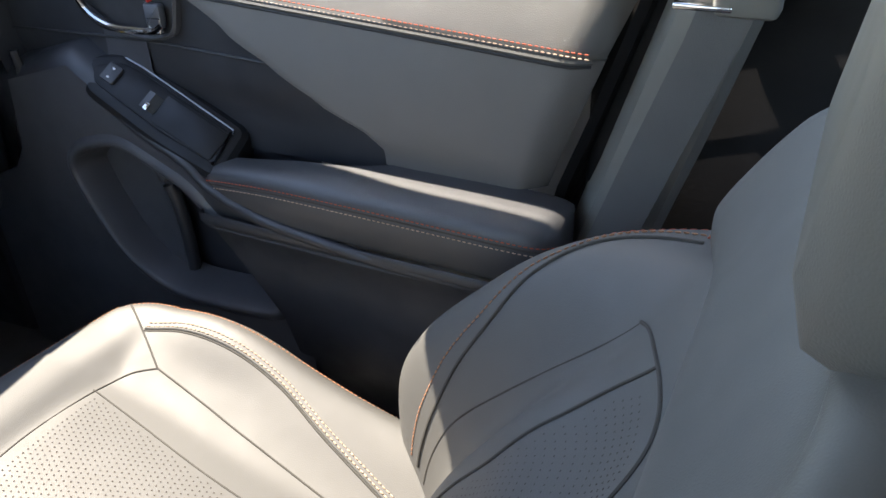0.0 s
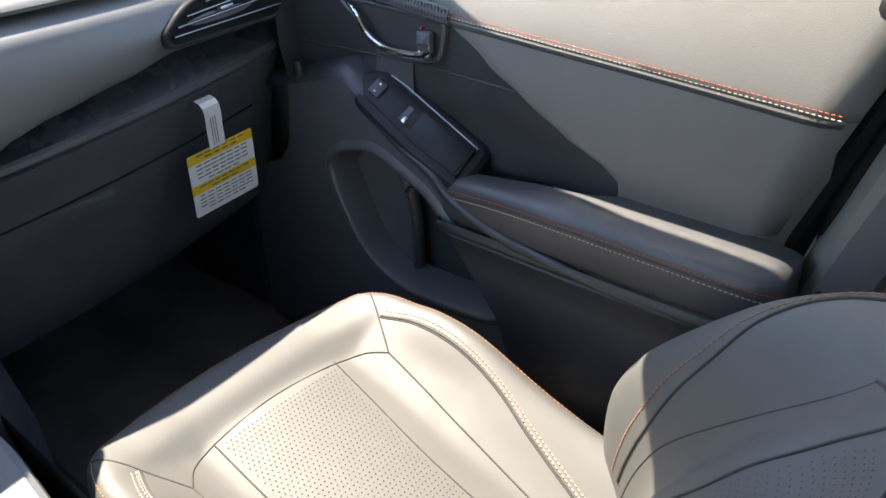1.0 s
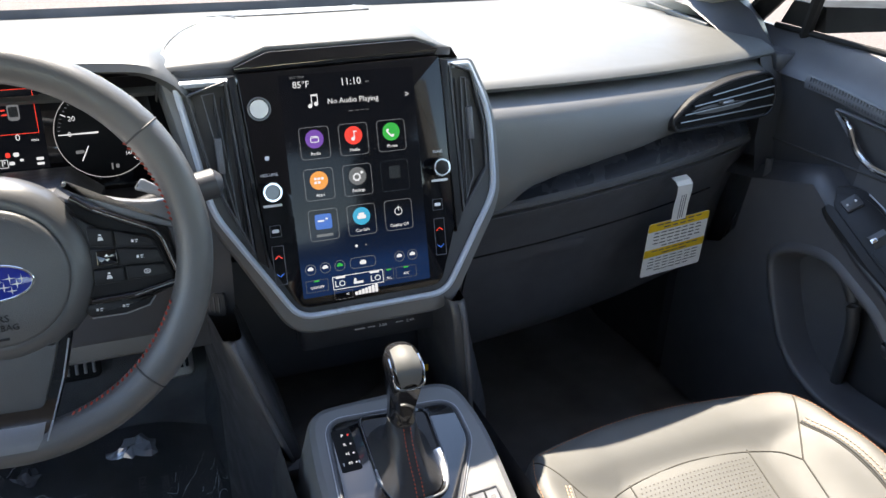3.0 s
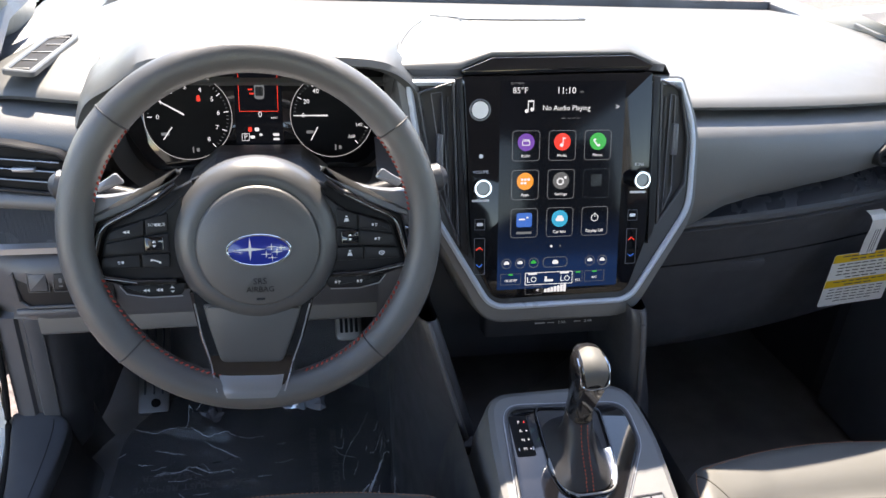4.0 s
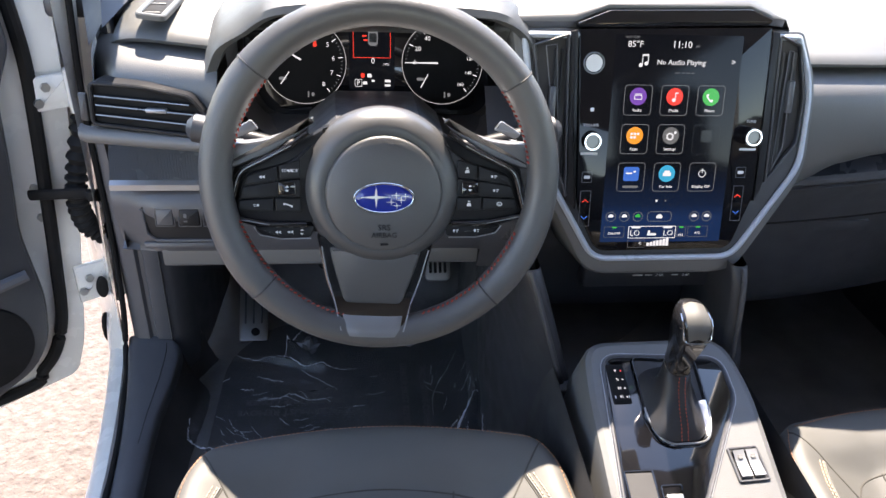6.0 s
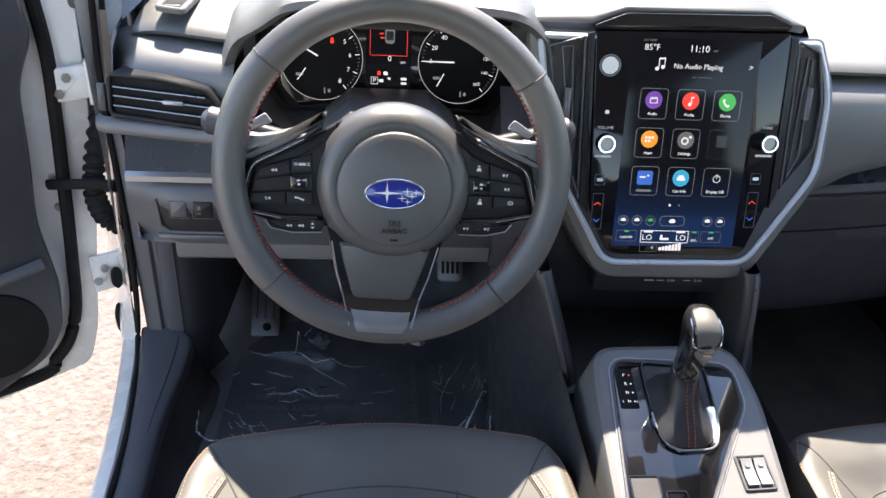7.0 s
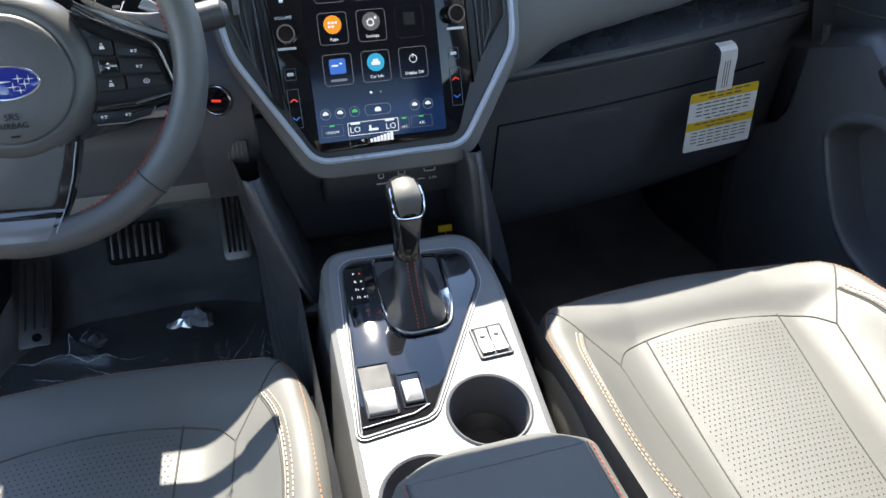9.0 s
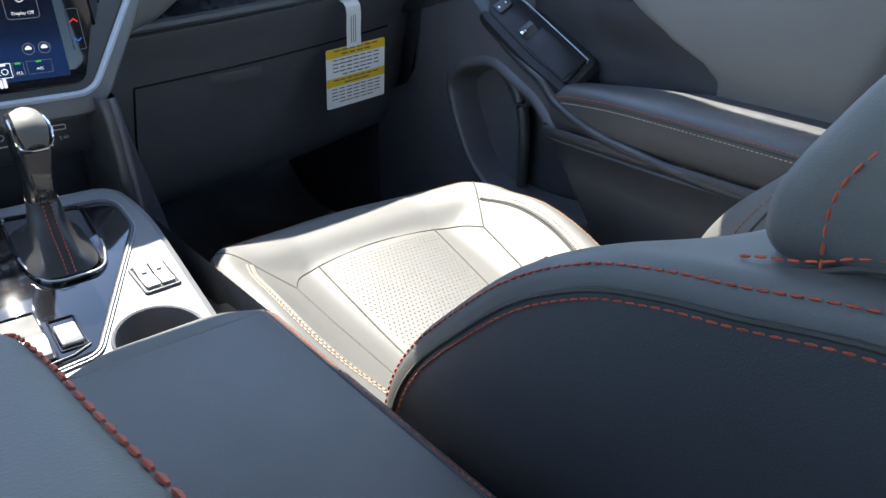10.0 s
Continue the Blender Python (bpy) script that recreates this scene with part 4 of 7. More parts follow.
# slim upright vents
for s in (-1, 1):
    o = [(0.128, 0.122), (0.158, 0.110), (0.1715, 0.045), (0.171, -0.012), (0.133, -0.066)] if s > 0 else [(0.138, 0.119), (0.1835, 0.105), (0.1675, 0.010), (0.156, -0.020), (0.130, -0.085)]
    o = corners([(s * a, b) for a, b in o], 0.004, 3)
    v = part("side_vent", frame_ring(o, 0.003, -0.002, 0.006, 0.001, SC), M_BLACK, unit, "slim upright black air vent")
    part("vent_duct", prism(inset(o, 0.003), -0.03, -0.0015, 0, SC), M_DARK, v)
    for k in range(3):
        part("vane", loft([[SC @ Vector((s * (0.137 + 0.008 * k + e), vv, d)) for e, d in ((-0.0012, 0.001), (0.0012, 0.003), (0.0016, -0.001))] for vv in (0.100, 0.03, -0.015 - 0.02 * (2 - k))]), M_BLACK, v)
    part("vane_tab", box((0.150, 0.046, 0.006) if s > 0 else (-0.156, 0.036, 0.006), (0.008, 0.040, 0.008), 0.002, SC), M_GUN, v)
    slim = [(0.1425, 0.103), (0.1495, 0.102), (0.1515, -0.020), (0.1395, -0.050)] if s > 0 else [(-0.167, 0.104), (-0.153, 0.106), (-0.142, -0.050), (-0.146, -0.038)]
    part("trim_line", frame_ring(corners(slim, 0.001, 2), 0.0010, 0.0035, 0.0052, 0.0003, SC), M_GUN, v)

# soft hump over the display
HUMP = [
    [(-0.212, 0.236, 1.020), (-0.205, 0.229, 1.055), (-0.131, 0.2285, 1.0555), (-0.0915, 0.233, 1.0715), (0.0880, 0.234, 1.0755), (0.1175, 0.230, 1.064), (0.136, 0.231, 1.062), (0.168, 0.240, 1.020)],
    [(-0.213, 0.240, 1.020), (-0.203, 0.240, 1.061), (-0.131, 0.240, 1.066), (-0.0905, 0.240, 1.0775), (0.0870, 0.240, 1.0800), (0.1130, 0.240, 1.072), (0.138, 0.240, 1.061), (0.170, 0.246, 1.015)],
    [(-0.212, 0.290, 1.010), (-0.194, 0.290, 1.068), (-0.131, 0.290, 1.078), (-0.0900, 0.290, 1.086), (0.0860, 0.290, 1.0880), (0.1060, 0.290, 1.083), (0.142, 0.290, 1.052), (0.180, 0.296, 1.005)],
    [(-0.205, 0.370, 1.005), (-0.170, 0.370, 1.068), (-0.128, 0.370, 1.080), (-0.0900, 0.370, 1.087), (0.0820, 0.370, 1.0880), (0.1000, 0.370, 1.083), (0.146, 0.370, 1.043), (0.185, 0.370, 1.004)],
    [(-0.195, 0.460, 1.005), (-0.140, 0.460, 1.060), (-0.115, 0.460, 1.070), (-0.0850, 0.460, 1.075), (0.0780, 0.460, 1.0760), (0.0950, 0.460, 1.071), (0.146, 0.460, 1.034), (0.185, 0.460, 1.004)],
    [(-0.190, 0.680, 1.000), (-0.140, 0.680, 1.020), (-0.110, 0.680, 1.024), (-0.0800, 0.680, 1.026), (0.0780, 0.680, 1.0260), (0.0950, 0.680, 1.024), (0.146, 0.680, 1.014), (0.185, 0.680, 1.000)]]
cols = [crom(c, 4) for c in zip(*HUMP)]
hp = part("display_hump", loft(cols, False), M_PAD, dash, "pale grey hump above the display", smooth=28)
part("hump_lip", loft([[Vector(p) + Vector((0, 0.0008, -0.0003)) for p in HUMP[0][1:7]], [Vector((p[0], p[1] + 0.004, p[2] - 0.010)) for p in HUMP[0][1:7]], [Vector((p[0], p[1] + 0.030, p[2] - 0.016)) for p in HUMP[0][1:7]]], False), M_CHAR, dash, "dark underside of the hump", smooth=0)
part("seam", tube(crom([(-0.128, 0.452, 1.0705), (-0.106, 0.372, 1.0855), (-0.088, 0.348, 1.0885), (0.055, 0.352, 1.0895), (0.0655, 0.366, 1.0892), (0.078, 0.46, 1.0768)], 8), 0.0011, 6), M_FACE, hp)
part("seam", tube(crom([(-0.2035, 0.236, 1.0600), (-0.1945, 0.290, 1.0688), (-0.170, 0.370, 1.0688), (-0.140, 0.46, 1.0605), (-0.125, 0.52, 1.0500)], 8), 0.0012, 6), M_FACE, hp)

# ---------------- instrument cluster ----------------
CL = axes((-0.37, 0.350, 0.963), (1, 0, 0), (0, 0.287, 0.958))
clu = thing("instrument_cluster", (-0.37, 0.36, 0.88), "lit twin-dial instrument cluster in a black binnacle", "instrument cluster")
pan = corners([(-0.175, -0.02), (-0.14, -0.078), (0.147, -0.078), (0.186, -0.02), (0.175, 0.066), (-0.170, 0.066)], 0.02)
part("panel", prism(pan, -0.02, -0.004, 0.004, CL), M_GLOSS, clu, "glossy black dial panel")
for cu, cv, marks, ang in ((-0.092, -0.007, ["0", "1", "2", "3", "4", "5", "6", "7", "8"], 150), (0.095, -0.006, ["0", "20", "40", "60", "80", "100", "120", "140", "160"], 180)):
    mg = CL @ Matrix.Translation((cu, cv, -0.004))
    g = part("gauge", revolve([(0.056, 0.0), (0.056, 0.003), (0.0545, 0.0035), (0.053, 0.002), (0.0, 0.002)], 48, mg), M_RUBBER, clu, "round dial with white figures")
    part("gauge_ring", frame_ring([(0.056 * math.cos(k * math.tau / 64), 0.056 * math.sin(k * math.tau / 64)) for k in range(64)], 0.0009, 0.003, 0.0042, 0.0003, mg), G_RING, g, smooth=0)
    for k, s in enumerate(marks):
        a = radians(lerp(180, -48, k / 8)) if cu > 0 else radians(lerp(180, -50, k / 8))
        part("tick", bar(0, 0, 0.006, 0.0012, 0.002, 0.0024, mg @ pose(0.0485 * math.cos(a), 0.0485 * math.sin(a), 0, 0, 0, math.degrees(a))), G_WHITE, g, smooth=0)
        text("figure", s, 0.0085 if len(s) < 3 else 0.0065, mg @ Matrix.Translation((0.0385 * math.cos(a), 0.0385 * math.sin(a), 0.0024)), G_WHITE, g)
    fine = [lerp(180, -48 if cu > 0 else -50, k / 40) for k in range(41) if k % 5]
    part("scale_marks", join(*[bar(0, 0, 0.0030, 0.0006, 0.002, 0.0023, mg @ pose(0.0500 * math.cos(radians(d)), 0.0500 * math.sin(radians(d)), 0, 0, 0, d)) for d in fine]), G_GREY, g, smooth=0, kind="stuff")
    part("needle", prism([(0.006, -0.0012), (0.048, -0.0006), (0.048, 0.0006), (0.006, 0.0012)], 0.003, 0.0040, 0, mg @ pose(0, 0, 0, 0, 0, ang)), G_WHITE, g, smooth=0)
    part("sub_needle", bar(-0.010, -0.033, 0.0014, 0.020, 0.002, 0.0028, mg @ pose(0, 0, 0, 0, 0, -35 if cu < 0 else -28)), G_WHITE, g, smooth=0)
    for u, v, w, h in ((-0.03, -0.022, 0.010, 0.004), (0.004, -0.043, 0.002, 0.008), (0.010, -0.043, 0.004, 0.005)):
        part("legend", bar(u, v, w, h, 0.002, 0.0024, mg), G_GREY, g, smooth=0)
part("warning_lamp", join(disc(-0.078, 0.019, 0.0022, -0.0015, -0.001, CL, 10), bar(-0.078, 0.0155, 0.005, 0.005, -0.0015, -0.001, CL)), G_RED, clu, smooth=0)
md = part("info_display", prism(rrect(-0.0015, 0.0, 0.062, 0.105, 0.002), -0.005, -0.002, 0, CL), M_LCD, clu, "small lit car status display")
part("red_frame", frame_ring(rrect(-0.0015, 0.026, 0.051, 0.053, 0.001), 0.0008, -0.002, -0.0014, 0.0001, CL), G_RED, md, smooth=0)
part("car_icon", join(prism(rrect(0.0, 0.029, 0.013, 0.027, 0.005), -0.002, -0.0015, 0, CL)), G_GREY, md, smooth=0)
part("car_icon", join(prism(rrect(0.0, 0.026, 0.010, 0.012, 0.002), -0.0015, -0.001, 0, CL)), G_DARK, md, smooth=0)
part("door_icon", join(bar(-0.010, 0.029, 0.006, 0.002, -0.002, -0.001, CL @ pose(0, 0, 0, 0, 0, 3)), bar(-0.010, 0.023, 0.006, 0.002, -0.002, -0.001, CL)), G_RED, md, smooth=0)
text("caption", "0", 0.011, CL @ Matrix.Translation((0, -0.0045, -0.0015)), G_WHITE, md)
text("caption", "MPH", 0.004, CL @ Matrix.Translation((0.018, -0.009, -0.0015)), G_WHITE, md)
text("caption", "P", 0.009, CL @ Matrix.Translation((-0.020, -0.034, -0.0015)), G_WHITE, md)
part("caption_frame", frame_ring(rrect(-0.020, -0.034, 0.010, 0.010, 0.001), 0.0007, -0.002, -0.0014, 0.0001, CL), G_WHITE, md, smooth=0)
part("caption_bar", join(bar(-0.011, -0.034, 0.006, 0.004, -0.002, -0.0014, CL), bar(0.020, -0.031, 0.008, 0.0035, -0.002, -0.0014, CL), bar(0.020, -0.037, 0.008, 0.003, -0.002, -0.0014, CL), bar(0.0, -0.031, 0.004, 0.003, -0.002, -0.0014, CL)), G_WHITE, md, smooth=0)
part("lamp", bar(-0.014, -0.024, 0.005, 0.006, -0.002, -0.0014, CL), G_RED, md, smooth=0)
part("lamp", bar(-0.005, -0.024, 0.006, 0.005, -0.002, -0.0014, CL), G_WHITE, md, smooth=0)
# binnacle walls round the panel, and the hood above it
rim_o = corners([(-0.182, 0.01), (-0.168, -0.05), (-0.14, -0.085), (0.15, -0.085), (0.182, -0.05), (0.192, 0.01), (0.186, 0.055), (0.15, 0.070), (-0.14, 0.070), (-0.178, 0.055)], 0.02)
V_in = [CL @ Vector((p.x, p.y, -0.006)) for p in rim_o]
V_out = [Vector((p.x - 0.37, 0.296 if p.y > 0 else 0.275, 0.966 + p.y * 0.93)) for p in inset(rim_o, -0.006)]
part("binnacle", loft([V_in, V_out], True, False, False), M_FACE, clu, "grey binnacle wall")
hood = []
for y, k, zc in ((0.214, 0.96, 1.068), (0.219, 0.97, 1.076), (0.25, 1.0, 1.086), (0.34, 1.04, 1.084), (0.48, 1.05, 1.054), (0.64, 1.06, 1.022)):
    o = [(-0.206, 0.990), (-0.192, lerp(0.99, zc, 0.36)), (-0.162, lerp(0.99, zc, 0.60)), (-0.128, lerp(0.99, zc, 0.86)), (-0.08, zc - 0.004), (0, zc), (0.09, zc - 0.004), (0.158, lerp(0.99, zc, 0.86)), (0.196, lerp(0.99, zc, 0.5)), (0.206, 0.990)]
    hood.append(crom([(-0.37 + a * k, y, z) for a, z in o], 5))
under = [[Vector((p[0] * 1.0 + (-0.37 - p[0]) * 0.05, 0.222, 0.99 + (p[2] - 0.99) * 0.95)) for p in hood[0]], [Vector((p[0] + (-0.37 - p[0]) * 0.08, 0.36, 0.99 + (p[2] - 0.99) * 0.93)) for p in hood[0]]]
part("cluster_hood", loft(under[::-1] + hood, False), M_PAD, dash, "pale grey hood over the dials")

# ---------------- steering wheel ----------------
WL = axes((-0.369, 0.007, 0.961), (1, 0, 0), (0, 0.316, 0.949))
wheel = thing("steering_wheel", (-0.369, 0.05, 0.86), "black leather steering wheel with orange stitching and silver trim", "steering wheel")
RM = 0.1635


def rim_point(a, b, r=0.0165, k=1.0):
    """A point on the rim: a round the wheel, b round its section."""
    e = RM + r * math.cos(b) * k
    return WL @ Vector((e * math.cos(a), e * math.sin(a), r * 1.12 * math.sin(b)))


def rim_r(a):
    """The grip is a little thicker at ten and two and flatter below."""
    return 0.0162 + 0.0012 * math.exp(-((abs(math.sin(a)) - 0.55) / 0.2) ** 2)


rim = part("rim", loft([[rim_point(i * math.tau / 96, k * math.tau / 20, rim_r(i * math.tau / 96)) for k in range(20)] for i in range(97)], True, False, False), M_WHEEL, wheel, "black leather rim", smooth=80)
for deg in (139, 36, 222.5, 312):
    a = radians(deg)
    part("seam", tube([rim_point(a, k * math.tau / 24, rim_r(a) + 0.0001) for k in range(24)], 0.0009, 5, True), M_DARK, rim)
for a0, a1 in ((196, 254), (286, 337), (6, 36), (139, 168)):
    pts = [rim_point(radians(lerp(a0, a1, k / 40)), radians(163), rim_r(radians(lerp(a0, a1, k / 40))) + 0.0004) for k in range(41)]
    part("stitching", dashes(pts, 0.0032, 0.0022, 0.0012, slant=0.0014, side=(0, -0.95, 0.3)), M_RED, rim, "dark red thread")
hub = WL @ Matrix.Translation((0, -0.012, 0))
part("hub_cover", revolve([(0.080, -0.045), (0.082, -0.03), (0.081, -0.015), (0.076, -0.004), (0.066, 0.003), (0.061, 0.0036), (0.0585, 0.0028), (0.0540, 0.0020)], 56, hub, True, False), M_HUB, wheel, "satin black airbag housing", smooth=60)
airbag = part("airbag_cover", revolve([(0.0585, 0.0), (0.058, 0.003), (0.0555, 0.0048), (0.03, 0.0066), (0.0, 0.007)], 56, WL @ Matrix.Translation((0.001, -0.015, 0.003)), False, True), M_WHEEL, wheel, "grained black airbag cover", smooth=60)
em = WL @ Matrix.Translation((0.001, -0.018, 0.0092))
ell = lambda a, b, n=40: [(a * math.cos(k * math.tau / n), b * math.sin(k * math.tau / n)) for k in range(n)]
M_EMB = mat("blue_enamel", (0.012, 0.03, 0.30), 0.15, coat=1.0, vary=0.1)
emblem = part("emblem", prism(ell(0.029, 0.0142), -0.002, 0.0018, 0.0006, em), M_EMB, wheel, "blue oval badge with silver rim")
part("emblem_ring", frame_ring(ell(0.0306, 0.0158), 0.0020, -0.001, 0.0026, 0.0005, em), M_CHROME, emblem)


def star(u, v, s, k=0.18):
    o = []
    for q in range(8):
        r = s if q % 2 == 0 else s * k
        w = 1.0 if q % 4 else 1.35
        o.append((u + r * w * math.cos(q * math.pi / 4), v + r * math.sin(q * math.pi / 4)))
    return prism(o, 0.0018, 0.0024, 0, em)


for u, v, s in ((-0.008, 0.001, 0.0095), (0.007, -0.004, 0.0035), (0.012, 0.003, 0.0035), (0.017, -0.002, 0.0035), (0.021, 0.002, 0.003), (0.0125, -0.0075, 0.003)):
    part("silver_star", star(u, v, s * 1.15), M_PRINT, emblem, smooth=0)
text("lettering", "SRS", 0.0085, WL @ Matrix.Translation((0.001, -0.0485, 0.0104)), M_POD, airbag)
text("lettering", "AIRBAG", 0.0075, WL @ Matrix.Translation((0.001, -0.0565, 0.0100)), M_POD, airbag)
part("horn_icon", bar(0.001, -0.066, 0.008, 0.002, 0.0085, 0.0094, WL), M_POD, airbag, smooth=0)


def glyph(kind, u, v, m, parent, d0=-0.0035):
    """A small white key mark drawn from bars."""
    d1 = d0 + 0.0003
    if kind == "skip":
        g = join(prism([(u - 0.003, v - 0.0018), (u, v), (u - 0.003, v + 0.0018)], d0, d1, 0, m), prism([(u, v - 0.0018), (u + 0.003, v), (u, v + 0.0018)], d0, d1, 0, m))
    elif kind == "caret":
        g = join(prism([(u - 0.002, v + 0.0012), (u + 0.002, v + 0.0012), (u, v + 0.0034)], d0, d1, 0, m), prism([(u - 0.002, v - 0.0012), (u + 0.002, v - 0.0012), (u, v - 0.0034)], d0, d1, 0, m))
    elif kind == "phone":
        g = join(bar(u, v, 0.008, 0.0012, d0, d1, m @ Matrix.Translation((u, v, 0)) @ pose(0, 0, 0, 0, 0, 20) @ Matrix.Translation((-u, -v, 0))), bar(u - 0.0035, v - 0.0016, 0.002, 0.002, d0, d1, m), bar(u + 0.004, v + 0.0008, 0.002, 0.002, d0, d1, m))
    elif kind == "ring":
        g = join(frame_ring([(u + 0.0030 * math.cos(k * math.tau / 14), v + 0.0022 * math.sin(k * math.tau / 14)) for k in range(14)], 0.0008, d0, d1, 0.0001, m), bar(u, v, 0.0022, 0.0008, d1, d1 + 0.0001, m))
    elif kind == "car":
        g = join(prism([(u - 0.0026, v - 0.0024), (u + 0.0026, v - 0.0024), (u + 0.0014, v + 0.001), (u - 0.0014, v + 0.001)], d0, d1, 0, m), bar(u, v + 0.0026, 0.0022, 0.0014, d0, d1, m))
    else:
        g = join(bar(u - 0.0018, v, 0.0022, 0.0026, d0, d1, m), bar(u + 0.0016, v + 0.0006, 0.0026, 0.0010, d0, d1, m), bar(u + 0.0014, v - 0.0012, 0.0018, 0.0008, d0, d1, m))
    return part("legend", g, M_PRINT, parent, smooth=0)


M_SPOKE = mat("satin_grey_spoke", (0.25, 0.255, 0.27), 0.34, metal=0.35, vary=0.05, rvary=0.04)
PODS = {-1: ("skip", "skip", "dot", "", "phone", "dot"), 1: ("dot", "car", "", "dot", "car", "ring")}
for s in (-1, 1):
    mir = WL @ Matrix.Translation((-0.003, 0, 0)) @ Matrix.Diagonal((s, 1, 1, 1))
    arm = part("spoke", prism(corners([(0.050, 0.052), (0.078, 0.036), (0.146, 0.014), (0.157, -0.043), (0.112, -0.058), (0.055, -0.060)], [0.004, 0.02, 0.012, 0.01, 0.02, 0.004]), -0.032, -0.014, 0.006, mir), M_POD, wheel, "black spoke")
    part("spoke_trim", prism(corners([(0.064, 0.060), (0.084, 0.047), (0.118, 0.036), (0.156, 0.034), (0.160, 0.006), (0.143, 0.010), (0.108, 0.0235), (0.072, 0.048)], [0.004, 0.015, 0.02, 0.004, 0.006, 0.006, 0.01, 0.004]), -0.026, -0.007, 0.004, mir), M_SPOKE, arm, "dark satin top of the spoke")
    pod = part("switch_pod", prism(corners([(0.066, 0.034), (0.088, 0.016), (0.133, 0.003), (0.147, -0.038), (0.118, -0.045), (0.066, -0.046)], [0.004, 0.01, 0.008, 0.006, 0.006, 0.004]), -0.016, -0.0072, 0.002, mir), M_POD, wheel, "black switch pod")
    edge = [mir @ Vector(p) for p in [(0.070, 0.045, -0.006), (0.086, 0.033, -0.0045)] + [Vector((a.x, a.y, -0.0045)) for a in corners([(0.086, 0.033), (0.110, 0.0205), (0.1385, 0.0065), (0.1520, -0.0430), (0.110, -0.0475)], [0.001, 0.02, 0.010, 0.008, 0.001], 6)[6:24]] + [(0.110, -0.0475, -0.0055), (0.074, -0.0485, -0.007)]]
    part("pod_edge", tube(edge, 0.0030, 8), M_GLOSS, pod, "glossy black rim of the switch pod", smooth=60)
    # thin silver line put in for the highlight along the gloss rim
    part("pod_line", tube([p + (WL.to_3x3() @ Vector((0, 0, 0.0026))) for p in edge[2:-1]], 0.0006, 6), M_SILVER, pod)
    keys = ([(0.101, 0.012), (0.130, 0.002), (0.134, -0.007), (0.101, -0.002)], [(0.079, 0.018), (0.099, 0.0125), (0.099, -0.002), (0.079, 0.001)], [(0.079, -0.001), (0.099, -0.0035), (0.099, -0.019), (0.079, -0.019)], [(0.101, -0.0035), (0.135, -0.009), (0.139, -0.021), (0.101, -0.019)], [(0.079, -0.0205), (0.104, -0.0205), (0.104, -0.0335), (0.079, -0.034)], [(0.106, -0.0205), (0.139, -0.0225), (0.142, -0.0330), (0.106, -0.0335)])
    for o, kd in zip(keys, PODS[s]):
        b = part("button", prism(corners(o, 0.0015, 2), -0.008, -0.0035, 0.0010, mir), M_POD, pod)
        cu, cv = sum(p[0] for p in o) / 4, sum(p[1] for p in o) / 4
        if kd:
            glyph(kd, cu, cv, mir, b)
    rk = part("rocker", box((0.092, -0.0105, -0.0035), (0.017, 0.013, 0.003), 0.001, mir), M_GLOSS, pod, "small raised rocker")
    glyph("caret", 0.092, -0.0105, mir, rk, -0.0020)
    part("thumb_strip", prism(corners([(0.066, -0.050), (0.127, -0.0505), (0.121, -0.059), (0.100, -0.0635), (0.070, -0.063)], 0.004, 3), -0.018, -0.009, 0.002, mir), M_POD, wheel)
    part("strip_line", tube([mir @ Vector(p) for p in ((0.070, -0.0635, -0.010), (0.100, -0.064, -0.010), (0.121, -0.0595, -0.010), (0.127, -0.0515, -0.010))], 0.0007, 6), M_SILVER, wheel)
    for k in range(3 if s < 0 else 2):
        glyph("dot" if s > 0 else ("caret", "skip", "skip")[k], 0.079 + (0.012 if s < 0 else 0.022) * k, -0.0565, mir, wheel, -0.009)
    part("shift_paddle", prism(corners([(0.122, 0.044), (0.146, 0.034), (0.152, 0.040), (0.130, 0.054)], 0.003, 3), -0.048, -0.043, 0.002, mir), M_SILVER, wheel, "satin silver shift paddle")
text("lettering", "SOURCE", 0.0042, WL @ Matrix.Translation((-0.092, 0.0075, -0.0032)), M_PRINT, wheel)
WS = WL @ Matrix.Translation((-0.0035, 0, 0)) @ pose(0, 0, 0, 0, 0, -3)


def over_rim(geo):
    """Bends the foot of the lower spoke up over the inner half of the rim."""
    return [WS @ Vector((p.x, p.y, p.z + 0.0235 * sstep(-0.126, -0.158, p.y))) for p in geo[0]], geo[1]


def cut_rows(o, y0, y1, n):
    """A tapering band with straight sides given at y0 and y1, in n rows."""
    return [(lerp(o[0], o[1], k / n), lerp(y0, y1, k / n)) for k in range(n + 1)]


low = part("lower_spoke", over_rim(loft([[Vector((u * w, v, d)) for u, d in ((-1, -0.030), (-1, -0.010), (-0.94, -0.0065), (0.94, -0.0065), (1, -0.010), (1, -0.030))] for w, v in [(0.060, -0.064), (0.0555, -0.085), (0.050, -0.108), (0.0445, -0.124)] + cut_rows((0.0425, 0.0335), -0.130, -0.156, 8) + [(0.0315, -0.1625), (0.0290, -0.1655)]])), M_GLOSS, wheel, "glossy black lower spoke")
for s in (-1, 1):
    part("spoke_line", over_rim(tube([Vector((s * w * 0.95, v, -0.0058)) for w, v in [(0.058, -0.074), (0.050, -0.108)] + cut_rows((0.0425, 0.0335), -0.130, -0.156, 8)], 0.0008, 6)), M_SILVER, low)
part("spoke_panel", prism(corners([(-0.0475, -0.074), (-0.0420, -0.096), (-0.0295, -0.1340), (0.0295, -0.1340), (0.0420, -0.096), (0.0475, -0.074)], [0.004, 0.02, 0.006, 0.006, 0.02, 0.004]), -0.012, -0.0025, 0.004, WS), M_WHEEL, low, "grained panel")
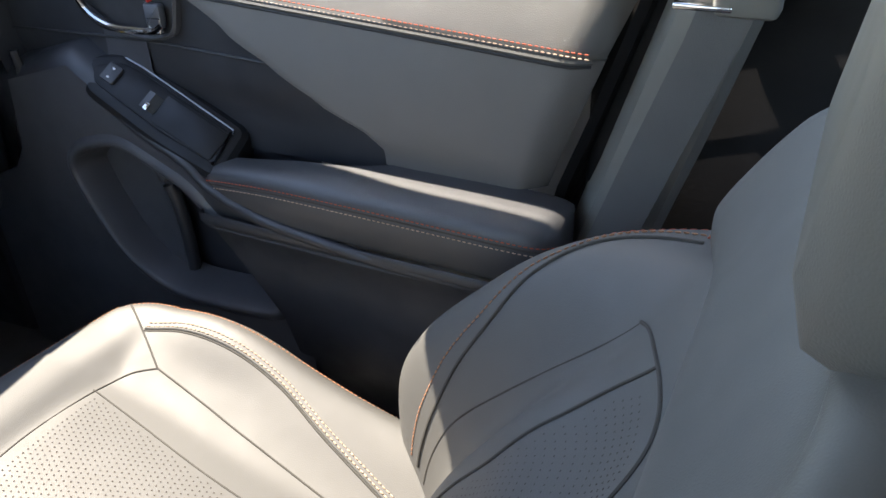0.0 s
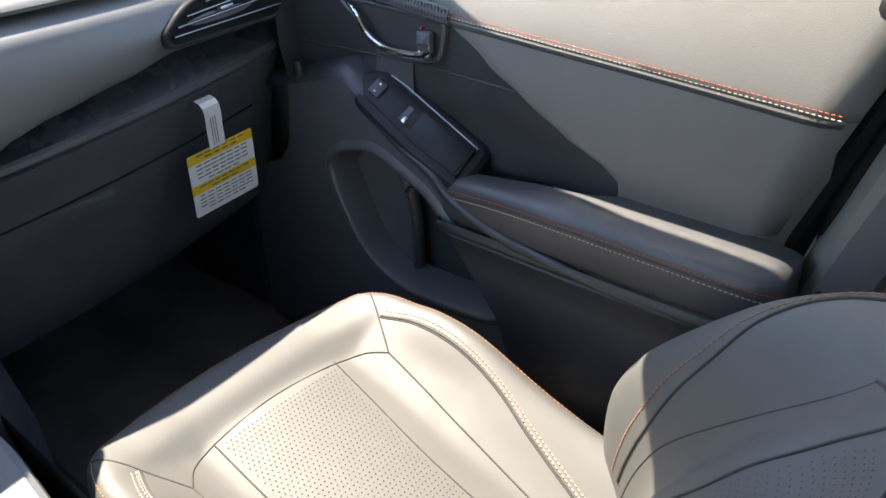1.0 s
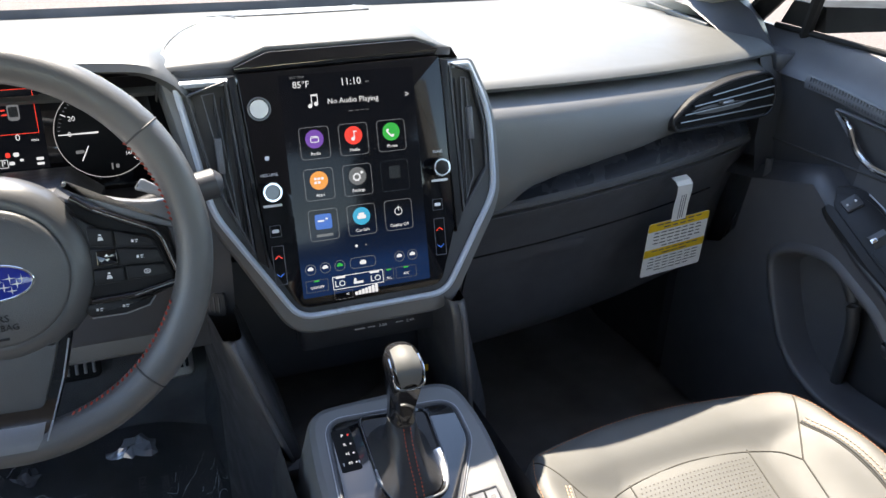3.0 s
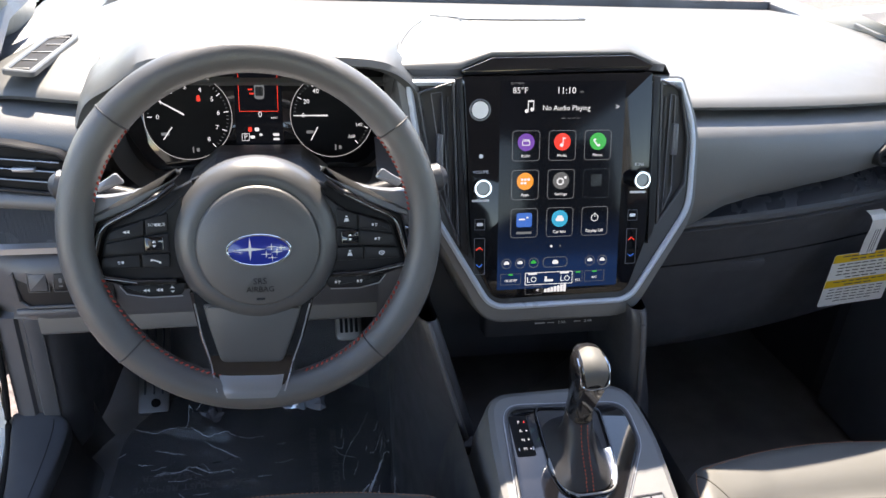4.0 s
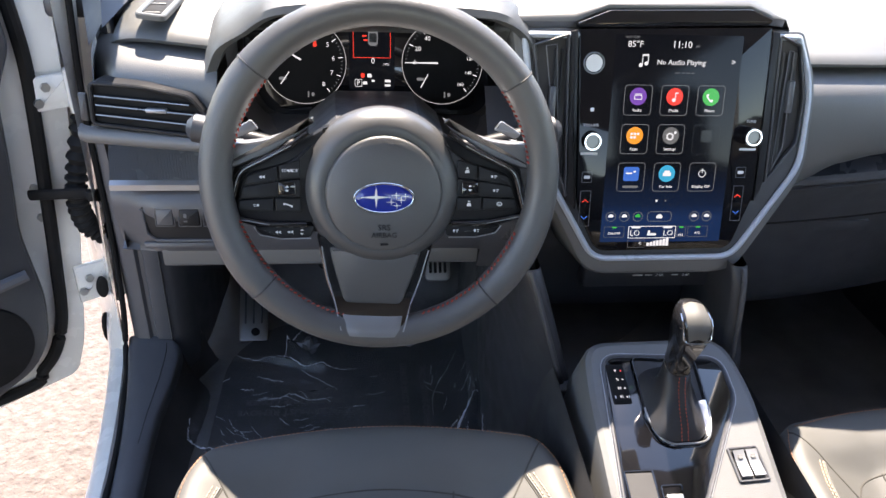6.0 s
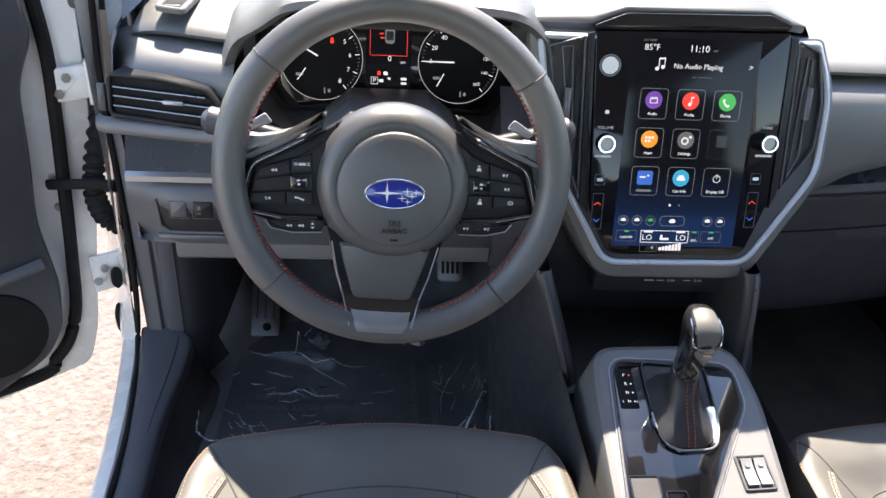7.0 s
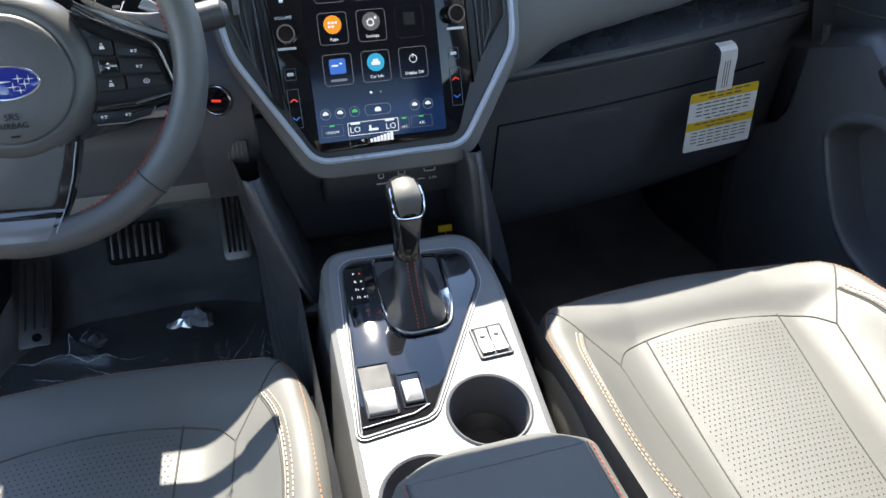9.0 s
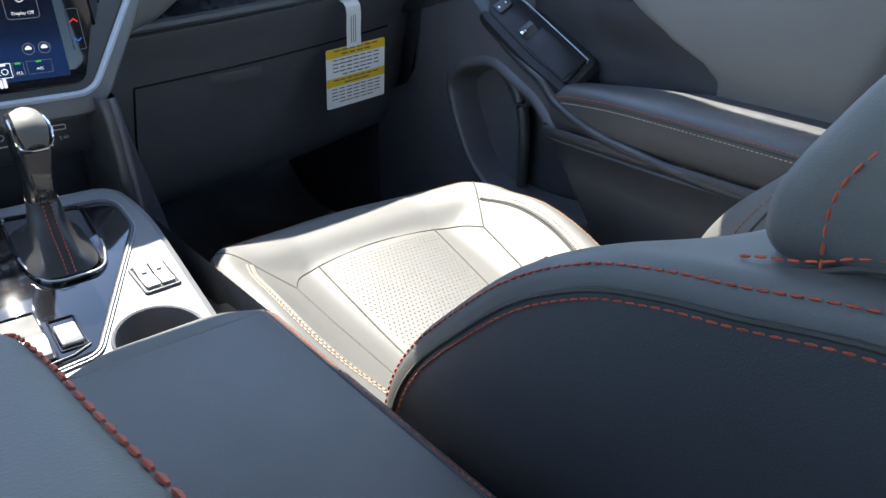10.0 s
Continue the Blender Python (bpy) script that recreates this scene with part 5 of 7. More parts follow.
part("spoke_foot", over_rim(loft([[Vector((u * w, v, -0.0035 - 0.003 * abs(u) ** 4)) for u in span_(-1, 1, 12)] for w, v in cut_rows((0.0310, 0.0265), -0.1425, -0.1620, 10)], False)), M_SPOKE, low, "satin foot of the spoke")
col = thing("steering_column", (-0.37, 0.16, 0.84), "black steering column shroud with stalks", "steering column")
part("shroud", loft([[Vector((-0.37 + 0.072 * sx * k, y, z + sz * 0.062 * k)) for sx, sz in ((-1, -0.7), (-0.6, -1), (0.6, -1), (1, -0.7), (1, 0.5), (0.6, 0.9), (-0.6, 0.9), (-1, 0.5))] for y, z, k in ((0.05, 0.930, 0.9), (0.07, 0.925, 1.05), (0.22, 0.885, 1.15), (0.32, 0.86, 1.2))]), M_CHAR, col, "charcoal plastic shroud")
for s in (-1, 1):
    st = part("stalk", tube([(-0.37 + s * 0.06, 0.10, 0.945), (-0.37 + s * 0.12, 0.102, 0.953), (-0.37 + s * 0.165, 0.106, 0.962)], [0.009, 0.010, 0.011], 12), M_POD, col, "black control stalk")
    part("stalk_end", tube([(-0.37 + s * 0.165, 0.106, 0.962), (-0.37 + s * 0.170, 0.107, 0.9635), (-0.37 + s * 0.198, 0.110, 0.968), (-0.37 + s * 0.205, 0.111, 0.969)], [0.011, 0.0155, 0.0155, 0.008], 14), M_BLACK, st)
    part("legend", join(*[box((-0.37 + s * (0.10 + 0.016 * k), 0.088, 0.958 + 0.002 * k), (0.008, 0.001, 0.003), 0.0004) for k in range(4)]), M_PRINT, st, smooth=0)


def holed(outer, holes, d, m):
    """A flat plate with openings: one face that runs round them."""
    loop = [Vector((p[0], p[1])) for p in outer]
    for h in holes:
        h = [Vector((p[0], p[1])) for p in h]
        so = sum(loop[i - 1].x * loop[i].y - loop[i].x * loop[i - 1].y for i in range(len(loop)))
        sh = sum(h[i - 1].x * h[i].y - h[i].x * h[i - 1].y for i in range(len(h)))
        if so * sh > 0:
            h = h[::-1]
        i, j = min(((i, j) for i in range(len(loop)) for j in range(len(h))), key=lambda q: (loop[q[0]] - h[q[1]]).length)
        loop = loop[:i + 1] + h[j:] + h[:j + 1] + loop[i:]
    return [m @ Vector((p.x, p.y, d)) for p in loop], [tuple(range(len(loop)))]


def circle(u, v, r, n=40, ry=None):
    return [(u + r * math.cos(k * math.tau / n), v + (ry or r) * math.sin(k * math.tau / n)) for k in range(n)]


# ---------------- centre console ----------------
KP = axes((0, 0, 0.648), (1, 0, 0), (0, 0.9655, 0.2607))
con = thing("centre_console", (0, -0.15, 0.30), "grey centre console with glossy black shift panel", "console")
top_o = corners([(-0.100, 0.094), (0.094, 0.098), (0.110, 0.02), (0.100, -0.22), (0.100, -0.345), (-0.112, -0.345), (-0.112, -0.20), (-0.109, 0.02)], [0.04, 0.04, 0.06, 0.05, 0.01, 0.01, 0.05, 0.06], 6)
CUPS = [(0.038, -0.177, 0.0425), (-0.047, -0.262, 0.046)]
sides = loft([[KP @ Vector((p.x * (1 + (0.10 if d < -0.1 else 0)), p.y, d)) for p in (inset(top_o, e) if e else top_o)] for d, e in ((0.0, 0.010), (-0.003, 0.003), (-0.010, 0.0), (-0.12, -0.004), (-0.40, -0.012))], True, False, True)
part("console_body", join(holed(inset(top_o, 0.010), [circle(u, v, r) for u, v, r in CUPS], 0.0, KP), sides), M_FACE, con, "grey soft console body")
for u, v, r in CUPS:
    cup = part("cup_holder", revolve([(r + 0.004, 0.0004), (r + 0.002, 0.002), (r, 0.001), (r - 0.001, -0.006), (r - 0.004, -0.075), (r - 0.008, -0.080), (0.0, -0.080)], 44, KP @ Matrix.Translation((u, v, 0)), False, True), M_CHAR, con, "deep round cup holder")
    part("cup_insert", revolve([(r - 0.0045, -0.062), (r - 0.010, -0.074), (r - 0.012, -0.0795)], 44, KP @ Matrix.Translation((u, v, 0)), False, False), M_BLACK, cup)
piano_o = corners([(-0.077, 0.066), (0.076, 0.058), (0.077, 0.002), (-0.022, -0.170), (-0.097, -0.180)], [0.02, 0.02, 0.012, 0.010, 0.004])
part("panel_rim", frame_ring(inset(piano_o, -0.006), 0.0055, -0.001, 0.004, 0.002, KP), M_CHAR, con, "dark raised panel rim")
panel = part("shift_panel", prism(piano_o, -0.002, 0.0016, 0.0008, KP), M_GLOSS, con, "glossy black shift panel")
part("panel_line", frame_ring(inset(piano_o, -0.0066), 0.0012, -0.001, 0.0025, 0.0003, KP), M_SILVER, con)
bz = corners([(-0.044, 0.065), (0.044, 0.058), (0.040, -0.030), (0.028, -0.064), (-0.030, -0.066), (-0.045, -0.030)], [0.012, 0.012, 0.02, 0.02, 0.02, 0.02])
part("shift_bezel", frame_ring(bz, 0.0045, 0.001, 0.006, 0.002, KP), M_GLOSS, con, "black shifter surround")
part("surround_line", tube([KP @ Vector((p.x, p.y, 0.0062)) for p in inset(bz, 0.002)[12:]], 0.0014, 8), M_SILVER, con, "silver line round the foot of the surround")
part("bezel_floor", prism(inset(bz, 0.005), 0.0, 0.0022, 0, KP), M_DARK, con)
for sx in (-1, 1):
    rim_c = crom([(sx * 0.0385, -0.004, 0), (sx * 0.0375, -0.026, 0), (sx * 0.030, -0.050, 0), (sx * 0.016, -0.0595, 0)], 5)
    part("bezel_cheek", loft([[KP @ Vector((p.x * k, p.y * (0.5 + 0.5 * k), d)) for p in rim_c] for k, d in ((1.0, 0.0062), (0.92, 0.0052), (0.78, 0.0026))], False), M_CHROME, con, "bright sloping inside of the surround", smooth=60)
gate = part("gate_display", prism(corners([(-0.078, 0.054), (-0.055, 0.054), (-0.055, -0.004), (-0.079, -0.004)], 0.003), 0.001, 0.002, 0, KP), M_RUBBER, con, "shift position display")
for k, s in enumerate(("P", "R", "N", "M")):
    text("caption", s, 0.0056, KP @ Matrix.Translation((-0.0665, 0.0445 - 0.0128 * k, 0.0022)), G_WHITE, gate)
    part("lamp", bar(-0.0595, 0.0445 - 0.0128 * k, 0.002, 0.002, 0.002, 0.0024, KP), G_RED if k == 0 else G_WHITE, gate, smooth=0)
part("legend", join(bar(-0.0745, 0.006, 0.0012, 0.004, 0.002, 0.0024, KP), bar(-0.0565, 0.006, 0.0012, 0.004, 0.002, 0.0024, KP)), M_PRINT, gate, smooth=0)
epb = part("brake_switch", frame_ring(rrect(-0.071, -0.128, 0.036, 0.070, 0.003), 0.002, 0.001, 0.004, 0.0006, KP), M_GLOSS, con, "parking brake switch")
part("switch_well", prism(rrect(-0.071, -0.128, 0.032, 0.066, 0.002), 0.0, 0.0022, 0, KP), M_DARK, epb)
part("switch_lever", loft([[KP @ Vector((u, v, d)) for v, d in ((-0.132, 0.002), (-0.133, 0.009), (-0.145, 0.011), (-0.158, 0.006), (-0.160, 0.002))] for u in (-0.086, -0.085, -0.057, -0.056)], False), M_SILVER, epb, "satin silver lever")
hold = part("hold_switch", frame_ring(rrect(-0.036, -0.135, 0.026, 0.046, 0.003), 0.002, 0.001, 0.0035, 0.0006, KP), M_GLOSS, con, "small hold switch")
part("switch_key", box((-0.036, -0.139, 0.004), (0.020, 0.028, 0.006), 0.002, KP), M_SILVER, hold)
part("switch_line", tube([KP @ Vector(p) for p in ((-0.095, -0.172, 0.003), (-0.040, -0.166, 0.003), (-0.022, -0.158, 0.003))], 0.0010, 6), M_GUN, con)
HS = KP @ Matrix.Translation((0.0665, -0.090, 0)) @ pose(0, 0, 0, 0, 0, 3)
heat = part("seat_heater_switch", frame_ring(rrect(0, 0, 0.040, 0.046, 0.004), 0.003, -0.002, 0.003, 0.001, HS), M_CHAR, con, "pair of seat heater rockers")
part("switch_well", prism(rrect(0, 0, 0.036, 0.042, 0.003), -0.001, 0.001, 0, HS), M_DARK, heat)
for u in (-0.0082, 0.0082):
    part("rocker", loft([[HS @ Vector((u + a, v, d)) for v, d in ((-0.017, 0.001), (-0.0165, 0.005), (-0.003, 0.0035), (0.003, 0.0035), (0.0165, 0.006), (0.017, 0.001))] for a in (-0.007, 0.007)], False), M_SILVER, heat)
    part("legend", bar(u, 0.008, 0.006, 0.005, 0.0050, 0.0054, HS), M_FAINT, heat, smooth=0)

shifter = thing("gear_shifter", (0, 0.0, 0.65), "leather-booted gear shifter with silver knob", "gear shifter")
SH = axes((-0.007, 0.0, 0.648), (1, 0, 0), (0, 0.985, 0.17))
boot = []
for h, hx, hy, oy, p in ((0.003, 0.036, 0.056, -0.006, 3.5), (0.010, 0.032, 0.050, -0.006, 3.2), (0.016, 0.023, 0.042, -0.010, 2.6), (0.028, 0.019, 0.030, -0.003, 2.3), (0.042, 0.0165, 0.023, 0.006, 2.2), (0.056, 0.0155, 0.020, 0.012, 2.2)):
    ring = []
    for k in range(36):
        a = k * math.tau / 36
        c, s = math.cos(a), math.sin(a)
        w = 1 + 0.05 * math.sin(5 * a + h * 60) * (1 if 0.005 < h < 0.045 else 0)
        ring.append(SH @ Vector((hx * w * math.copysign(abs(c) ** (2 / p), c), oy + hy * w * math.copysign(abs(s) ** (2 / p), s), h)))
    boot.append(ring)
part("boot", loft(boot), M_BOOT, shifter, "dark leather boot with red seams", smooth=70)
for sx in (-0.004, 0.004):
    line = crom([(sx, -0.064, 0.006), (sx, -0.0565, 0.0125), (sx, -0.0525, 0.017), (sx, -0.0335, 0.029), (sx, -0.0175, 0.043), (sx, -0.0085, 0.056)], 10)
    part("stitching", dashes([SH @ p for p in line], 0.003, 0.0016, 0.0007), M_ORANGE, shifter, "red thread")
kn = []
for h, hx, hy, oy in ((0.056, 0.0150, 0.0190, 0.013), (0.062, 0.0150, 0.0190, 0.014), (0.064, 0.0142, 0.0180, 0.0145), (0.085, 0.0160, 0.0205, 0.016), (0.110, 0.0195, 0.0245, 0.018), (0.128, 0.0205, 0.0260, 0.020), (0.139, 0.0185, 0.0240, 0.022), (0.144, 0.012, 0.016, 0.0235)):
    kn.append([SH @ Vector((hx * math.copysign(abs(math.cos(k * math.tau / 32)) ** 0.8, math.cos(k * math.tau / 32)), oy + hy * math.copysign(abs(math.sin(k * math.tau / 32)) ** 0.8, math.sin(k * math.tau / 32)), h)) for k in range(32)])
knob = part("knob", loft(kn), M_KNOB, shifter, "dark glossy shift knob", smooth=60)
part("knob_cap", loft([[SH @ Vector((sx * (w - 0.0050), y, h + 0.0022 - 0.0045 * sx * sx)) for sx in (-1, -0.5, 0, 0.5, 1)] for y, h, w in ((-0.0065, 0.122, 0.0150), (-0.006, 0.130, 0.0175), (-0.001, 0.1405, 0.0195), (0.012, 0.1465, 0.0190), (0.030, 0.146, 0.0175), (0.043, 0.136, 0.0135))], False), M_LEATHER, knob, "pale grey cap", smooth=60)
part("knob_trim", tube([SH @ Vector(p) for p in crom([(-0.0165, 0.020, 0.1405), (-0.0172, 0.004, 0.136), (-0.0150, -0.0065, 0.122), (0, -0.0080, 0.1185), (0.0150, -0.0065, 0.122), (0.0172, 0.004, 0.136), (0.0165, 0.020, 0.1405)], 8)], 0.0013, 8), M_CHROME, knob, "bright trim line")
part("knob_inset", loft([[SH @ Vector((sx * w, y, h)) for sx in (-1, -0.4, 0.4, 1)] for y, h, w in ((-0.0078, 0.116, 0.0125), (-0.0058, 0.095, 0.0095), (-0.0040, 0.072, 0.006))], False), M_GLOSS, knob, "glossy inset")

lid = thing("armrest_lid", (0, -0.48, 0.62), "grey leather console armrest lid with orange stitching", "armrest")
lid_o = corners([(-0.097, -0.325), (-0.055, -0.300), (0.045, -0.296), (0.086, -0.320), (0.080, -0.72), (-0.095, -0.72)], [0.012, 0.03, 0.03, 0.012, 0.03, 0.03], 5)
part("lid_pad", loft([[Vector((p.x, p.y, z)) for p in inset(lid_o, e)] for z, e in ((0.625, 0.006), (0.640, 0.0), (0.672, 0.0), (0.684, 0.004), (0.690, 0.012), (0.692, 0.020))]), M_LEATHER, lid, "grey leather pad", smooth=60)
for xs_ in ([(-0.086, -0.335), (-0.085, -0.5), (-0.084, -0.70)], [(0.075, -0.33), (0.072, -0.5), (0.069, -0.70)]):
    part("stitching", dashes(crom([(a, b, 0.6905) for a, b in xs_], 20), 0.0035, 0.0022, 0.0007), M_ORANGE, lid, "orange thread")
    part("seam", tube(crom([(a + (0.003 if a < 0 else -0.003), b, 0.6908) for a, b in xs_], 8), 0.001, 6), M_DARK, lid)
part("lid_base", box((-0.006, -0.53, 0.46), (0.19, 0.40, 0.33), 0.02), M_BLACK, lid, "black console box")

# centre stack below the display
stack = thing("centre_stack", (0, 0.2, 0.30), "black open tray and sockets below the display", "console")
part("back_wall", box((-0.01, 0.285, 0.56), (0.30, 0.02, 0.46), 0.006), M_BLACK, stack)
part("tray", box((-0.01, 0.18, 0.585), (0.24, 0.20, 0.02), 0.006), M_DARK, stack, "dark tray floor")
part("socket_panel", box((0.03, 0.205, 0.716), (0.22, 0.03, 0.065), 0.01), M_BLACK, stack, "black socket panel")
for u, w in ((0.028, 0.010), (0.067, 0.016)):
    part("usb_socket", frame_ring(rrect(0, 0, w, 0.007, 0.001), 0.0012, 0, 0.001, 0.0002, axes((u, 0.1885, 0.722), (1, 0, 0), (0, 0, 1))), M_PRINT, stack, smooth=0)
part("aux_socket", frame_ring(circle(0, 0, 0.0042, 16), 0.001, 0, 0.001, 0.0002, axes((0.0, 0.1885, 0.720), (1, 0, 0), (0, 0, 1))), M_PRINT, stack, smooth=0)
part("legend", box((0.0, 0.1885, 0.7085), (0.014, 0.001, 0.002), 0.0003), M_PRINT, stack, smooth=0)
for u, s in ((0.028, "3.0A"), (0.067, "2.4A")):
    text("caption", s, 0.0062, axes((u + 0.004, 0.1880, 0.7085), (1, 0, 0), (0, 0, 1)), M_PRINT, stack)
    part("legend", box((u - 0.012, 0.1885, 0.7085), (0.010, 0.001, 0.0012), 0.0003), M_PRINT, stack, smooth=0)
for s, x0, x1 in ((-1, -0.163, -0.104), (1, 0.112, 0.122)):
    prof = [(p.x, p.y) for p in crom([(y, z, 0) for y, z in ((0.125, 0.764), (0.115, 0.748), (0.105, 0.700), (0.100, 0.640), (0.095, 0.560), (0.09, 0.33))], 5)]
    rows = []
    for y, z in prof:
        k = max(0.748 - z, -0.02) / 0.18
        x = lerp(x0, x1, min(k, 1))
        rows.append([(x - s * 0.010, y + 0.16, z), (x - s * 0.010, y + 0.010, z), (x - s * 0.006, y + 0.002, z), (x + s * 0.004, y, z), (x + s * 0.012, y + 0.006, z), (x + s * 0.020 + s * 0.03 * min(k, 1), y + 0.05, z), (x + s * 0.045 + s * 0.03 * min(k, 1), y + 0.22, z), (x + s * 0.05, y + 0.5, z)])
    part("side_wing", loft(rows, False), M_BLACK, stack, "black side of the tunnel", smooth=60)
    part("wing_edge", tube(crom([(r[3][0], r[3][1] - 0.001, r[3][2]) for r in rows[1:]], 6), 0.0035, 8), M_CHAR, stack, "charcoal edge strip", smooth=60)
yt = thing("yellow_tag", (0.084, 0.178, 0.60), "small yellow tag on a cord in the tray", "tag")
part("tag", box((0.084, 0.178, 0.632), (0.020, 0.004, 0.010), 0.001), M_YELLOW, yt)
part("cord", tube([(0.084, 0.178, 0.626), (0.088, 0.176, 0.612), (0.086, 0.175, 0.597)], 0.0008, 5), M_YELLOW, yt)
wd = part("tunnel_side", loft([[(s * x, y, z) for x, z in ((0.13, 0.62), (0.15, 0.45), (0.19, 0.33), (0.24, 0.295))] for s in (1,) for y in (0.9, 0.3, 0.0, -0.7)], False), M_DARK, floor)
part("tunnel_side", loft([[(-x, y, z) for x, z in ((0.13, 0.62), (0.15, 0.45), (0.17, 0.33), (0.19, 0.297))] for y in (0.9, 0.3, 0.0, -0.7)], False), M_DARK, floor)

# ---------------- air vents ----------------


def air_vent(name, o, m, label, slats, tab, rim_mat=None):
    v = thing(name, m.translation, label, "air vent", "dashboard vents")
    part("vent_frame", frame_ring(inset(o, -0.004), 0.005, -0.040, 0.003, 0.0015, m), rim_mat or M_POD, v)
    part("duct", prism(o, -0.05, -0.003, 0, m), M_RUBBER, v, "dark duct")
    for (u0, v0), (u1, v1) in slats:
        part("vane", loft([[m @ Vector((u, q + a, d)) for a, d in ((-0.0016, 0.001), (0.0, 0.0032), (0.0017, 0.001), (0.0003, -0.003))] for u, q in ((u0, v0), (lerp(u0, u1, 0.5), lerp(v0, v1, 0.5)), (u1, v1))]), M_RUBBER, v)
        part("vane_edge", tube([m @ Vector((u, q, 0.0034)) for u, q in ((u0, v0), (u1, v1))], 0.0009, 6), M_SILVER, v)
    if tab:
        part("vane_tab", box((tab[0], tab[1], 0.001), (0.026, 0.0055, 0.010), 0.002, m), M_SILVER, v, "silver adjusting tab")
    return v


VL = axes((-0.655, 0.232, 0.922), (1, -0.10, 0), (0, 0.16, 0.987))
air_vent("air_vent", corners([(-0.056, 0.041), (-0.058, -0.006), (0.066, -0.016), (0.078, 0.008), (0.060, 0.030), (0.004, 0.039)], 0.006), VL, "wide black air vent with silver tab on the driver's side",
         [((-0.053, 0.028), (0.060, 0.022)), ((-0.053, 0.017), (0.068, 0.010)), ((-0.054, 0.005), (0.068, -0.003))], (0.020, 0.013))
part("vent_lip", loft([[VL @ Vector((u, v, d)) for v, d in ((-0.012 + e, -0.006), (-0.016 + e, 0.004), (-0.024 + e, 0.006), (-0.031 + e, 0.003), (-0.033 + e, -0.012))] for u, e in ((-0.078, 0.003), (-0.070, 0.0), (0.0, -0.003), (0.075, -0.006))], False), M_FACE, dash, "grey lip below the vent", smooth=60)
part("vent_wheel", box((-0.069, 0.013, -0.002), (0.010, 0.034, 0.008), 0.002, VL), M_BLACK, dash, "black vent thumb wheel")
VR = axes((0.612, 0.253, 0.938), (0.976, 0.20, 0), (-0.05, 0.16, 0.985))
air_vent("air_vent", corners([(-0.122, -0.016), (0.088, -0.022), (0.106, -0.006), (0.104, 0.030), (0.085, 0.044), (0.0, 0.041), (-0.085, 0.024), (-0.128, -0.002)], [0.008, 0.01, 0.012, 0.012, 0.012, 0.03, 0.03, 0.01]), VR, "slanted black air vent on the passenger side of the dashboard",
         [((-0.115, -0.006), (0.098, -0.008)), ((-0.105, 0.004), (0.100, 0.008)), ((-0.085, 0.014), (0.100, 0.021)), ((-0.045, 0.025), (0.096, 0.034))], (-0.012, 0.011))
for nm, pts, lab in (("a", [(-0.668, 0.318), (-0.655, 0.474), (-0.618, 0.508), (-0.612, 0.480), (-0.628, 0.305)], "pale framed defroster vent beside the driver"), ("b", [(0.690, 0.431), (0.722, 0.660), (0.749, 0.641), (0.736, 0.444)], "pale framed defroster vent beside the passenger")):
    cx, cy = sum(p[0] for p in pts) / len(pts), sum(p[1] for p in pts) / len(pts)
    o = corners([(a - cx, b - cy) for a, b in pts], 0.010)
    m = Matrix.Translation((cx, cy, 1.0245))
    dv = thing("defroster_vent", (cx, cy, 1.02), lab, "air vent", "defroster vents")
    part("vent_frame", frame_ring(o, 0.008, -0.004, 0.003, 0.0015, m), M_PAD, dv)
    part("duct", prism(inset(o, 0.007), -0.003, 0.0004, 0, m), M_RUBBER, dv)
    ys = [p.y for p in o]
    for k in range(5):
        y = lerp(min(ys) + 0.02, max(ys) - 0.025, k / 4)
        xl = [p.x for p in inset(o, 0.008) if abs(p.y - y) < 0.09] or [0.0]
        part("vane", box(((min(xl) + max(xl)) / 2, y, 0.0008), (max(0.018, (max(xl) - min(xl)) * 0.75), 0.0036, 0.002), 0.0008, m), M_PAD, dv)

# ---------------- driver's lower dashboard ----------------


def knee_row(x):
    k = 0.030 * sstep(-0.66, -0.722, x)
    return [(x, 0.290, 0.815), (x, 0.262, 0.814), (x, 0.252 + k, 0.812), (x, 0.243 + k, 0.806), (x, 0.236 + k, 0.790), (x, 0.240 + k, 0.765), (x, 0.250 + k, 0.730), (x, 0.258 + k, 0.712), (x, 0.275, 0.705), (x, 0.34, 0.700)]


part("end_panel", loft([[(-0.716 - k, 0.275, z), (-0.724 - k, 0.30, z), (-0.730 - k, 0.36, z), (-0.742, 0.45, z)] for z, k in ((0.705, 0.0), (0.80, 0.0), (0.88, 0.004), (0.93, 0.004), (0.985, -0.004), (1.004, -0.012))], False), M_CHAR, dash, "charcoal end of the dashboard beside the door", smooth=50)
part("knee_panel", loft([crom(knee_row(x), 3) for x in [-0.722 + 0.57 * i / 24 for i in range(25)]], False), M_CHAR, dash, "charcoal lower panel below the wheel")
part("knee_lip", loft([[(x, 0.270, 0.718), (x, 0.258, 0.716), (x, 0.256, 0.708), (x, 0.258, 0.690), (x, 0.264, 0.684), (x, 0.32, 0.684)] for x in (-0.664, -0.60, -0.40, -0.22)], False), M_FACE, dash, "grey lower lip")
part("binnacle_shelf", loft([[(x, 0.34, 0.885), (x, 0.27, 0.88), (x, 0.258, 0.87), (x, 0.262, 0.81)] for x in (-0.58, -0.40, -0.15)], False), M_CHAR, dash)
SB = axes((-0.622, 0.240, 0.773), (1, -0.02, 0), (0, 0.10, 0.99))
sb = part("switch_bank", prism(corners([(-0.058, 0.022), (0.062, 0.026), (0.062, -0.029), (-0.040, -0.029), (-0.052, -0.020)], 0.008), -0.01, 0.002, 0.002, SB), M_POD, dash, "black recessed switch bank")
